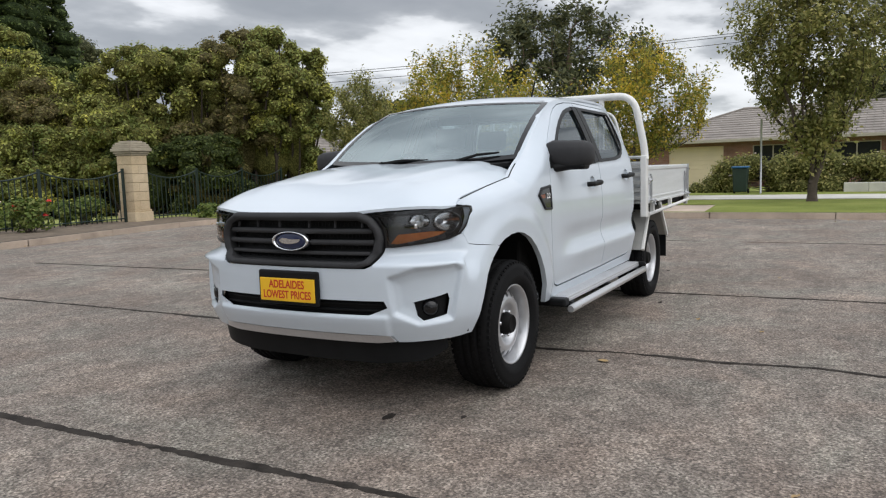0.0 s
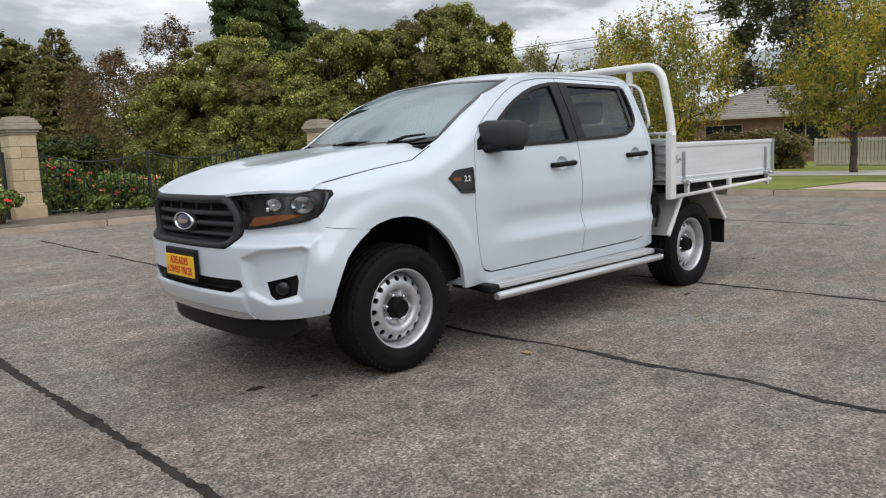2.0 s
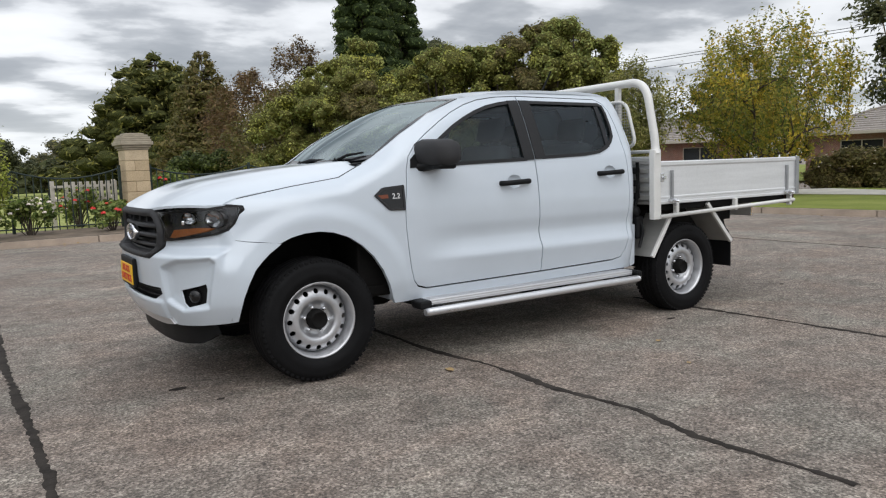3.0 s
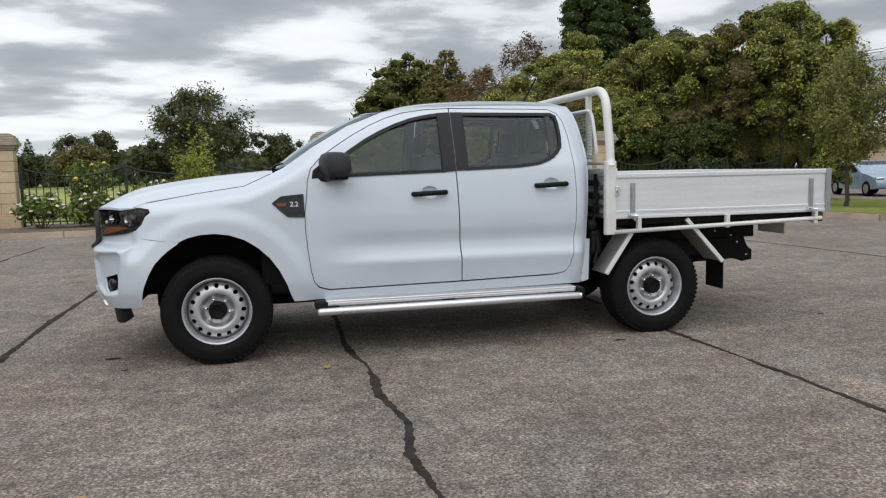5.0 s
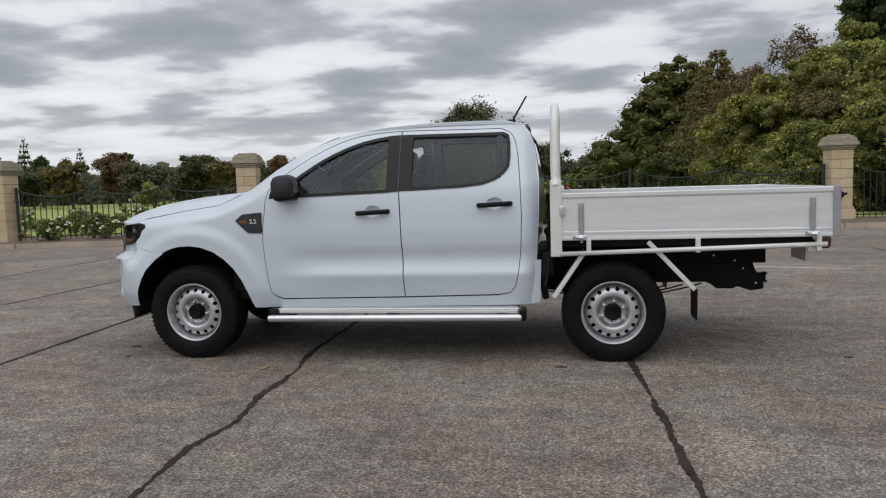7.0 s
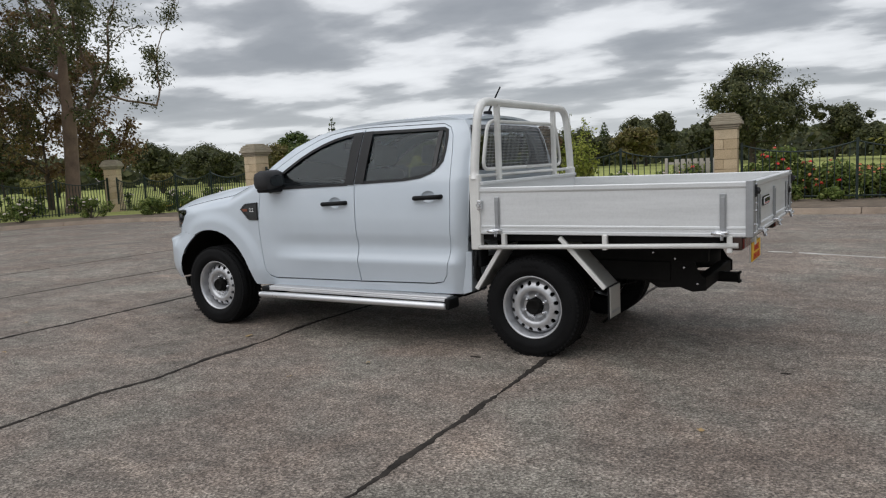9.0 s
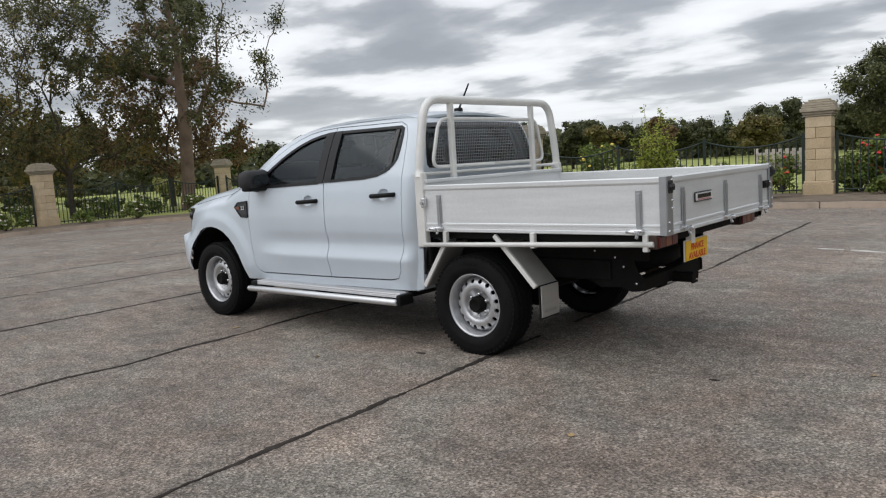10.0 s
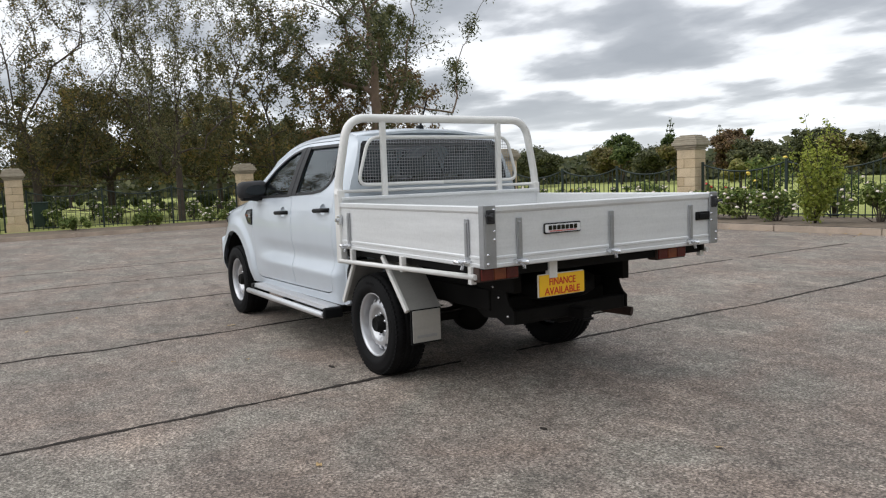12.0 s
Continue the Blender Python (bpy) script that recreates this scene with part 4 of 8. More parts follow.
    # thin black tube laid along the bonnet gap in place of its shadow
    for s in (1, -1):
        bm = bmesh.new()
        tube(bm, [(e[0], s * (e[2] - 0.0045), e[1] + 0.0005) for e in EDGE[1:6]], 0.0042, 6)
        P("bonnet_seal", bm, BLACK, "dark rubber seal in the bonnet gap")

    rail = curve_table([(e[0], e[1]) for e in EDGE[9:16]])
    rw = curve_table([(-2.60, 0.65), (-2.0, 0.65), (-1.42, 0.652), (-1.17, 0.661)])

    def roof(x, y):
        w = rw(x)
        return (x, y, rail(x) + 0.032 * (1 - min(1, (y / w) ** 2)) * sstep(-1.0, -1.5, x) + 0.012 * (1 - min(1, (y / w) ** 2)))
    ro = [(-1.085 - 0.085 * (y / 0.66) ** 2, y) for y in np.linspace(-0.66, 0.66, 13)]
    ro += [(x, rw(x)) for x in np.linspace(-1.25, -2.58, 16)] + [(-2.615 + 0.02 * (y / 0.65) ** 2, y) for y in np.linspace(0.63, -0.63, 11)] + [(x, -rw(x)) for x in np.linspace(-2.58, -1.25, 16)]
    P("roof", panel(ro, roof, 0.05, (), (0, 0, 1), 0.02), PAINT, "white roof panel")

    def screen(u, v, lift=0.0):
        a = Vector((-0.375 - 0.115 * u * u, 0.729 * u, 1.288 + 0.026 * u * u))
        b = Vector((-1.09 - 0.085 * u * u, 0.670 * u, 1.715 - 0.022 * u * u))
        p = a.lerp(b, v)
        return p + Vector((0.45, 0, 0.85)) * (0.034 * 4 * v * (1 - v) + lift)
    P("windscreen", panel([(-0.955, 0.0), (0.955, 0.0), (0.945, 0.985), (-0.945, 0.985)], screen, 0.08, (), (0.5, 0, 0.8), 0.004, (-0.5, 0, -0.8)), SCREEN, "pale tinted windscreen")
    P("screen_seal", panel([(-0.985, -0.02), (0.985, -0.02), (0.985, 1.0), (-0.985, 1.0)], lambda u, v: screen(u, v, 0.002), 0.05, [[(-0.945, 0.035), (0.945, 0.035), (0.935, 0.955), (-0.935, 0.955)]], (0.5, 0, 0.8), 0.012, (-0.5, 0, -0.8)), GLOSSBLACK, "black edge of the windscreen")
    bm = bmesh.new()
    panel([(-0.42, -0.69), (-0.33, -0.48), (-0.33, 0.48), (-0.42, 0.69), (-0.54, 0.70), (-0.54, -0.70)], lambda x, y: (x, y, 1.262 + (-(x + 0.33)) * 0.2), 0.06, (), (0, 0, 1), 0.02, None, bm)
    P("cowl", bm, BLACK, "black scuttle panel")
    for a, b in (((-0.40, 0.33, 1.300), (-0.475, 0.60, 1.345)), ((-0.385, -0.25, 1.296), (-0.415, 0.12, 1.312))):
        bm = bmesh.new()
        tube(bm, [a, Vector(a).lerp(Vector(b), 0.5) + Vector((0.01, 0, 0.012)), b], [0.011, 0.010, 0.006], 6)
        tube(bm, [(a[0] + 0.035, a[1] + 0.02, a[2] - 0.025), (a[0] + 0.01, a[1] + 0.04, a[2] + 0.008)], 0.016, 8)
        P("wiper", bm, BLACK, "black wiper at the foot of the windscreen")

    def rear_x(z):
        return curve_z(z)
    curve_z = curve_table([(0.42, -2.672), (0.67, -2.678), (1.09, -2.70), (1.30, -2.705), (1.52, -2.683), (1.66, -2.648), (1.73, -2.60), (1.775, -2.55)])
    bw = curve_table([(0.42, 0.80), (0.67, 0.825), (1.09, 0.815), (1.30, 0.79), (1.52, 0.715), (1.66, 0.668), (1.735, 0.64)])
    zs = np.linspace(0.44, 1.735, 22)
    back_out = [(bw(z), z) for z in zs] + [(0.3, 1.765), (-0.3, 1.765)] + [(-bw(z), z) for z in zs[::-1]]
    rwin = chaikin([(-0.685, 1.385), (-0.655, 1.345), (0.655, 1.345), (0.685, 1.385), (0.625, 1.65), (0.59, 1.685), (-0.59, 1.685), (-0.625, 1.65)], 1)
    rwin = [(0.72 * x / 0.70, z) for x, z in rwin]
    P("cab_back", panel(back_out, lambda y, z: (curve_z(z), y, z), 0.05, [rwin], (-1, 0, 0), 0.02), PAINT, "white back wall of the cab")
    P("rear_window", panel(inset(rwin, -0.01), lambda y, z: (curve_z(z) + 0.006, y, z), 0.08, (), (-1, 0, 0), 0.004), TINT, "dark tinted rear window")
    P("rear_window_seal", panel(inset(rwin, -0.012), lambda y, z: (curve_z(z) - 0.003, y, z), 0.06, [inset(rwin, 0.022)], (-1, 0, 0), 0.008), GLOSSBLACK, "black rubber window seal")

    # front: bumper, grille, lamps
    def fog_recess(s, z):
        q = np.array([(abs(s), z)])
        poly = [(2.95, 0.730), (3.9, 0.778), (5.45, 0.792), (5.74, 0.760), (5.48, 0.62), (5.30, 0.505), (4.0, 0.482), (3.1, 0.54)]
        if not inside(q, poly)[0]:
            return 0.0
        sc = np.array((0.16, 1.0))
        d = gap_to(q * sc, np.array(poly) * sc)[0]
        return 0.026 * sstep(0.0, 0.020, d) + 0.014 * sstep(0.0, 0.07, d)
    prof = curve_table([(0.36, -0.085), (0.41, -0.06), (0.46, -0.035), (0.52, -0.012), (0.58, -0.004), (0.66, 0.0), (0.74, 0.004), (0.78, 0.004), (0.80, -0.002), (0.83, -0.010), (0.93, -0.012)])

    def bumper(s, z):
        k = prof(z)
        k += 0.016 * sstep(0.545, 0.525, z) * sstep(3.05, 2.85, abs(s)) - fog_recess(s, z)
        p = Vector(front(s, z, k))
        a = abs(s)
        w = max(sstep(5.65, 6.35, a) * sstep(0.62, 0.80, z), sstep(6.2, 7.2, a))
        p.y += w * (math.copysign(side_y(p.x, z) - 0.001, s) - p.y)
        return p
    top = [(2.3, 0.772), (2.52, 0.788), (2.82, 0.842), (2.92, 0.872), (3.2, 0.8715), (4.2, 0.883), (5.4, 0.900), (6.05, 0.9195), (6.24, 0.926), (6.36, 0.869), (6.9, 0.858), (7.6, 0.850), (8.3, 0.843), (8.72, 0.834)]
    edge = [(8.45, 0.80), (7.93, 0.75), (7.48, 0.70), (7.12, 0.63), (6.82, 0.55), (6.64, 0.47), (6.54, 0.415)]
    bottom = [(6.2, 0.41), (5.0, 0.405), (4.2, 0.40), (3.5, 0.395), (3.2, 0.395), (3.0, 0.430), (2.3, 0.434)]
    right = top + edge + bottom
    out_b = [(0.0, 0.772)] + right + [(0.0, 0.434)] + [(-s, z) for s, z in right[::-1]]
    intake = [(-2.85, 0.612), (2.85, 0.612), (2.95, 0.578), (2.35, 0.538), (-2.35, 0.538), (-2.95, 0.578)]
    fogs = [(3.80, 0.600), (5.13, 0.640), (5.20, 0.61), (5.08, 0.535), (4.15, 0.505), (3.92, 0.53)]

    def fill_s(pts):
        return [(s * 0.16, z) for s, z in pts]

    def fb(u, z):
        return bumper(u / 0.16, z)
    bp = P("front_bumper", panel(fill_s(out_b), fb, 0.0105, [fill_s(intake), fill_s(fogs), fill_s([(-s, z) for s, z in fogs])], (1, 0, 0), 0.010), PAINT, "white front bumper with a lower intake")
    P("intake_backing", panel(fill_s(inset(intake, -0.03)), lambda u, z: front(u / 0.16, z, -0.05), 0.06, (), (1, 0, 0), 0.01), BLACK, "black lower intake", None, bp)
    bm = bmesh.new()
    for z in (0.558, 0.592):
        tube(bm, [front(s, z, -0.032) for s in np.linspace(-2.7, 2.7, 15)], 0.006, 6)
    P("intake_bar", bm, BLACK, "thin black bars", None, bp)
    lip = [(-5.2, 0.40), (-4.0, 0.385), (4.0, 0.385), (5.2, 0.40), (5.4, 0.34), (4.2, 0.285), (2.4, 0.268), (-2.4, 0.268), (-4.2, 0.285), (-5.4, 0.34)]
    P("air_dam", panel(fill_s(lip), lambda u, z: front(u / 0.16, z, -0.105 - 0.15 * (0.39 - z)), 0.04, (), (1, 0, 0), 0.03), BLACK, "black rubbery air dam", None, bp)
    skid = [(-3.12, 0.398), (-2.94, 0.430), (2.94, 0.430), (3.12, 0.398), (2.5, 0.388), (-2.5, 0.388)]
    P("skid_strip", panel(fill_s(skid), lambda u, z: front(u / 0.16, z, -0.030 - 0.5 * (0.444 - z)), 0.02, (), (1, 0, 0), 0.02), STEPALLOY, "silver strip along the lower edge", None, bp)
    for sg in (1, -1):
        fp = [(sg * s, z) for s, z in fogs]
        P("fog_bezel", panel(fill_s(inset(fp, -0.02)), lambda u, z: front(u / 0.16, z, -0.075), 0.04, (), (1, 0, 0), 0.01), BLACK, "black fog lamp recess", None, bp)
        bm = bmesh.new()
        c = Vector(front(sg * 4.45, 0.568, -0.066))
        lathe(bm, [(0.0, 0.028), (0.025, 0.024), (0.04, 0.012), (0.046, -0.01)], 18, "x")
        bmesh.ops.rotate(bm, verts=bm.verts, matrix=Matrix.Rotation(sg * 0.6, 3, "Z"))
        bmesh.ops.translate(bm, verts=bm.verts, vec=c)
        P("fog_lamp", bm, GLOSSBLACK, "round dark fog lamp", None, bp)
    # grille
    gh = [(2.05, 1.052), (2.5, 1.02), (2.78, 0.965), (2.86, 0.92), (2.74, 0.85), (2.45, 0.795), (2.15, 0.776)]
    gout = gh + [(-s, z) for s, z in gh[::-1]]
    gin_h = [(2.0, 1.010), (2.30, 0.992), (2.52, 0.95), (2.57, 0.916), (2.46, 0.853), (2.25, 0.814), (2.02, 0.803)]
    gin = gin_h + [(-s, z) for s, z in gin_h[::-1]]
    S = 0.185

    def gs(pts):
        return [(s * S, z) for s, z in pts]

    def gface(off):
        return lambda u, z: front(u / S, z, off)

    def gframe(u, z):
        d = min(gap_to([(u, z)], gs(gin))[0], gap_to([(u, z)], gs(gout))[0])
        return front(u / S, z, 0.004 + 0.022 * sstep(0, 0.016, d))
    gr = P("grille", panel(gs(gout), gframe, 0.014, [gs(gin)], (1, 0, 0), 0.06), DARKGREY, "dark grey grille surround")
    P("grille_backing", panel(gs(inset(gin, -0.02)), gface(-0.055), 0.05, (), (1, 0, 0), 0.0), BLACK, "black mesh behind the grille", None, gr)
    for z, w, t in ((0.955, 2.46, 0.026), (0.898, 2.52, 0.026), (0.843, 2.38, 0.018)):
        bar = gs([(-w, z + t / 2), (w, z + t / 2), (w, z - t / 2), (-w, z - t / 2)])

        def barface(u, zz, z=z, t=t):
            return front(u / S, zz, -0.014 + 0.012 * math.sqrt(max(0, 1 - ((zz - z) / (t * 0.52)) ** 2)))
        P("grille_bar", panel(bar, barface, 0.011, (), (1, 0, 0), 0.03), DARKGREY, "dark grey horizontal bar", None, gr)
    bm = bmesh.new()
    for u in np.linspace(-2.4, 2.4, 44):
        for z0, z1 in ((0.815, 0.842), (0.864, 0.893), (0.918, 0.949), (0.975, 0.998)):
            a, b = front(u, z0, -0.045), front(u, z1, -0.045)
            tube(bm, [a, b], 0.0028, 4, False)
    tagged(P("grille_mesh", bm, BLACK, "fine black mesh", None, gr), kind="stuff")
    for u in (-2.1, -1.3, -0.5, 0.5, 1.3, 2.1):
        bm = bmesh.new()
        tube(bm, [front(u, 0.972, -0.022), front(u, 1.008, -0.022)], 0.007, 6)
        P("grille_rib", bm, DARKGREY, "short dark grey rib", None, gr)
    bm = bmesh.new()
    lathe(bm, [(0.0, 0.020), (0.7, 0.018), (0.88, 0.012), (0.9, 0.0)], 36, "x")
    bmesh.ops.scale(bm, verts=bm.verts, vec=(1, 0.116, 0.047))
    bmesh.ops.translate(bm, verts=bm.verts, vec=(0.872, 0, 0.905))
    bd = P("badge", bm, BADGEBLUE, "dark blue oval badge", None, gr)
    bm = bmesh.new()
    lathe(bm, [(0.86, 0.012), (0.90, 0.022), (0.96, 0.022), (1.0, 0.010), (1.0, -0.01)], 36, "x")
    bmesh.ops.scale(bm, verts=bm.verts, vec=(1, 0.122, 0.051))
    bmesh.ops.translate(bm, verts=bm.verts, vec=(0.872, 0, 0.905))
    P("badge_rim", bm, CHROME, "bright badge rim", None, gr)
    bm = bmesh.new()
    panel(chaikin([(-0.078, 0.905), (-0.045, 0.924), (0.02, 0.913), (0.078, 0.918), (0.055, 0.895), (-0.03, 0.889)], 2), lambda y, z: (0.8965 - 0.9 * y * y, y, z), 0.012, (), (1, 0, 0), 0.004, None, bm)
    P("badge_mark", bm, REFLECTOR, "bright raised plain bar", None, gr)
    # headlights
    hl = [(2.44, 1.037), (3.0, 1.037), (3.6, 1.038), (4.6, 1.046), (5.6, 1.060), (6.4, 1.066), (6.78, 1.060), (6.86, 1.04), (6.72, 0.99), (6.45, 0.95), (6.1, 0.924), (5.4, 0.903), (4.2, 0.886), (3.2, 0.8755), (2.93, 0.876), (2.925, 0.92), (2.87, 0.968), (2.64, 1.016)]
    for sg in (1, -1):
        h2 = [(sg * s * 0.15, z) for s, z in hl]

        def hf(off):
            return lambda u, z: front(u / 0.15, z, off)
        hd = P("headlight", panel(inset(h2, -0.01), hf(-0.060), 0.04, (), (1, 0, 0), 0.0), LAMPDARK, "dark-bezelled headlight")
        P("lens", panel(inset(h2, 0.002), hf(0.004), 0.025, (), (1, 0, 0), 0.01), CLEAR, "clear lamp lens", None, hd)
        P("lens_rim", panel(inset(h2, -0.001), hf(0.006), 0.02, [inset(h2, 0.009)], (1, 0, 0), 0.02), GLOSSBLACK, "black lamp rim", None, hd)
        amb = [(sg * s * 0.15, z) for s, z in ((3.1, 0.892), (3.4, 0.935), (4.6, 0.945), (5.3, 0.94), (5.0, 0.925), (4.2, 0.905), (3.4, 0.888))]
        P("indicator", panel(amb, hf(-0.020), 0.02, (), (1, 0, 0), 0.03), AMBER, "amber indicator", None, hd)
        for s0, z0, r, mat in ((5.55, 0.990, 0.050, LAMPBOWL), (4.25, 0.998, 0.036, LAMPBOWL)):
            bm = bmesh.new()
            lathe(bm, [(0.0, -0.034), (r * 0.3, -0.030), (r * 0.6, -0.018), (r * 0.86, 0.0), (r * 0.92, 0.004)], 16, "x")
            bmesh.ops.scale(bm, verts=bm.verts, vec=(1, 1.45, 0.95))
            bmesh.ops.rotate(bm, verts=bm.verts, matrix=Matrix.Rotation(sg * 0.6, 3, "Z"))
            bmesh.ops.translate(bm, verts=bm.verts, vec=front(sg * s0, z0, -0.026))
            rb = bmesh.new()
            lathe(rb, [(r * 0.92, 0.004), (r * 0.98, 0.012), (r * 1.06, 0.010), (r * 1.1, -0.02)], 24, "x")
            for b, nm, mt, words in ((bm, "reflector", mat, "silvery lamp reflector"), (rb, "reflector_rim", GLOSSBLACK, "dark rim of the lamp bowl")):
                if b is rb:
                    bmesh.ops.scale(b, verts=b.verts, vec=(1, 1.45, 0.95))
                    bmesh.ops.rotate(b, verts=b.verts, matrix=Matrix.Rotation(sg * 0.6, 3, "Z"))
                    bmesh.ops.translate(b, verts=b.verts, vec=front(sg * s0, z0, -0.026))
                P(nm, b, mt, words, None, hd)
        bm = bmesh.new()
        box(bm, -0.01, 0.01, -0.05, 0.05, -0.012, 0.012, 0.006)
        bmesh.ops.rotate(bm, verts=bm.verts, matrix=Matrix.Rotation(-sg * 0.35, 3, "Z"))
        bmesh.ops.translate(bm, verts=bm.verts, vec=front(sg * 3.9, 0.975, -0.035))
        P("lamp_bar", bm, REFLECTOR, "bright bezel piece", None, hd)
    # number plates with dealer lettering
    bm = bmesh.new()
    box(bm, 0.905, 0.928, -0.195, 0.200, 0.575, 0.755, 0.01)
    pl = P("front_plate", bm, BLACK, "black plate holder with a yellow dealer plate")
    bm = bmesh.new()
    box(bm, 0.926, 0.934, -0.180, 0.182, 0.594, 0.715, 0.003)
    P("plate", bm, YELLOW, "yellow plate", None, pl)
    for txt, z, w in (("ADELAIDES", 0.682, 0.235), ("LOWEST PRICES", 0.628, 0.315)):
        lettering(txt, 0.058, REDINK, pl, pose(0.8965, 0.0, z, 90, 0, 90), "lettering", 0.001, w)
    # wheels
    wheel = make_wheel(truck)
    for k, (x, y, z) in enumerate(((0, 0.78, 0.362), (0, -0.78, 0.362), (-3.22, 0.78, 0.354), (-3.22, -0.78, 0.354))):
        w = wheel if k == 0 else copy_thing(wheel, Matrix())
        w.matrix_basis = inv @ pose(x, y, z, 0, 17 * k, 0 if y > 0 else 180)
    make_cab_inside(P)
    make_chassis(P)
    make_tray(P)
    bm = bmesh.new()
    tube(bm, [(-2.47, 0.0, 1.79), (-2.485, 0.0, 1.84), (-2.59, 0.0, 2.015)], [0.016, 0.0085, 0.0065], 8)
    an = P("antenna", bm, BLACK, "thin black roof antenna")
    bm = bmesh.new()
    box(bm, -2.50, -2.43, -0.024, 0.024, 1.782, 1.826, 0.012)
    P("antenna_base", bm, BLACK, "black antenna foot", True, an)
    for ob in truck.children_recursive:
        if ob.parent is not truck and ob.parent.parent is truck and ob.parent.name.split(".")[0] != "wheel":
            ob.matrix_parent_inverse = Matrix()
    return truck


# the plan of the front end at two heights, from the middle round the corner to the wheel arch
PLAN_LOW = [(0.905, 0.0), (0.900, 0.20), (0.882, 0.40), (0.845, 0.57), (0.785, 0.71), (0.68, 0.828), (0.565, 0.885), (0.44, 0.912), (0.33, 0.92), (0.22, 0.924)]
PLAN_UP = [(0.872, 0.0), (0.864, 0.20), (0.842, 0.40), (0.798, 0.55), (0.725, 0.665), (0.615, 0.762), (0.51, 0.806), (0.405, 0.836), (0.30, 0.86), (0.20, 0.885)]
PL = [curve_table(list(enumerate(p[k] for p in PLAN_LOW))) for k in (0, 1)]
PU = [curve_table(list(enumerate(p[k] for p in PLAN_UP))) for k in (0, 1)]


def front_plan(s, z):
    a, k = abs(s), sstep(0.785, 0.845, z)
    x = PL[0](a) * (1 - k) + PU[0](a) * k
    y = PL[1](a) * (1 - k) + PU[1](a) * k
    return x - 0.10 * max(0, z - 0.98), math.copysign(y, s) if a > 1e-6 else 0.0


def front(s, z, off=0.0):
    x, y = front_plan(s, z)
    x0, y0 = front_plan(s - 0.05, z)
    x1, y1 = front_plan(s + 0.05, z)
    n = Vector((y1 - y0, -(x1 - x0), 0)).normalized()
    return (x + n.x * off, y + n.y * off, z)




def make_wheel(parent):
    """A silver steel wheel with round holes, its tyre, hub and nuts; the outer side faces +y."""
    R = 0.366
    dish = curve_table([(0.0, 0.030), (0.065, 0.030), (0.092, 0.034), (0.102, 0.044), (0.112, 0.066), (0.128, 0.072), (0.146, 0.071), (0.158, 0.066), (0.182, 0.053), (0.192, 0.036), (0.200, 0.014), (0.21, -0.01)])
    circ = [(0.208 * math.cos(a), 0.208 * math.sin(a)) for a in np.linspace(0, 2 * math.pi, 64, endpoint=False)]
    holes = []
    for k in range(16):
        a = 2 * math.pi * k / 16
        c = (0.170 * math.cos(a), 0.170 * math.sin(a))
        holes.append([(c[0] + 0.0158 * math.cos(b), c[1] + 0.0158 * math.sin(b)) for b in np.linspace(0, 2 * math.pi, 12, endpoint=False)])
    bm = panel(circ, lambda u, v: (u, dish(math.hypot(u, v)), v), 0.011, holes, (0, 1, 0), 0.012)
    lathe(bm, [(0.200, -0.06), (0.204, 0.03), (0.207, 0.060), (0.212, 0.088), (0.220, 0.102), (0.2275, 0.105), (0.230, 0.098), (0.226, 0.085)], 64)
    wheel = part("wheel", bm, WHEEL, parent, "silver steel wheel")
    bm = bmesh.new()
    prof = [(0.215, -0.10), (0.228, -0.112), (0.27, -0.126), (0.315, -0.127), (0.345, -0.115), (0.358, -0.100), (R, -0.085)]
    for y in (-0.045, 0.0, 0.045):
        prof += [(R, y - 0.010), (R - 0.009, y - 0.006), (R - 0.009, y + 0.006), (R, y + 0.010)]
    prof += [(R, 0.085), (0.358, 0.100), (0.347, 0.114), (0.338, 0.119), (0.336, 0.1215), (0.315, 0.127), (0.285, 0.1285), (0.280, 0.130), (0.262, 0.1265), (0.245, 0.119), (0.236, 0.111), (0.228, 0.103), (0.219, 0.092), (0.21, 0.07)]
    lathe(bm, prof, 72)
    for k in range(64):
        a = 2 * math.pi * k / 64
        for y0, y1 in ((0.095, 0.1165), (-0.1165, -0.095)):
            box(bm, R - 0.04, R - 0.009, y0, y1, -0.010, 0.010, 0.0, Matrix.Rotation(a, 4, "Y"))
        for y in (-0.066, -0.022, 0.022, 0.066):
            box(bm, R - 0.004, R + 0.0012, y - 0.011, y + 0.011, -0.012, 0.012, 0.0, Matrix.Rotation(a + y * 3, 4, "Y"))
    # raised sidewall marks, too worn to read
    for k, n in ((0, 5), (26, 4), (40, 6)):
        for j in range(n):
            box(bm, 0.292, 0.308, 0.1275, 0.1302, -0.006, 0.006, 0.0, Matrix.Rotation(2 * math.pi * k / 64 + j * 0.075, 4, "Y"))
    part("tyre", bm, TYRE, wheel, "worn black all-terrain tyre")
    bm = bmesh.new()
    lathe(bm, [(0.062, 0.035), (0.060, 0.07), (0.052, 0.092), (0.047, 0.098), (0.044, 0.094), (0.0, 0.094)], 24)
    part("hub_cap", bm, UNDER, wheel, "black locking hub")
    for k in range(6):
        a = 2 * math.pi * k / 6 + 0.2
        n = bmesh.new()
        lathe(n, [(0.0125, 0.02), (0.0125, 0.052), (0.009, 0.060), (0.0, 0.061)], 6)
        bmesh.ops.translate(n, verts=n.verts, vec=(0.076 * math.cos(a), 0.0, 0.076 * math.sin(a)))
        part("wheel_nut", n, STEEL, wheel, "bright wheel nut")
    # dark disc added close behind the holes, standing for the shade inside the wheel
    bm = bmesh.new()
    lathe(bm, [(0.0, 0.010), (0.186, 0.008), (0.186, 0.004), (0.0, 0.004)], 32)
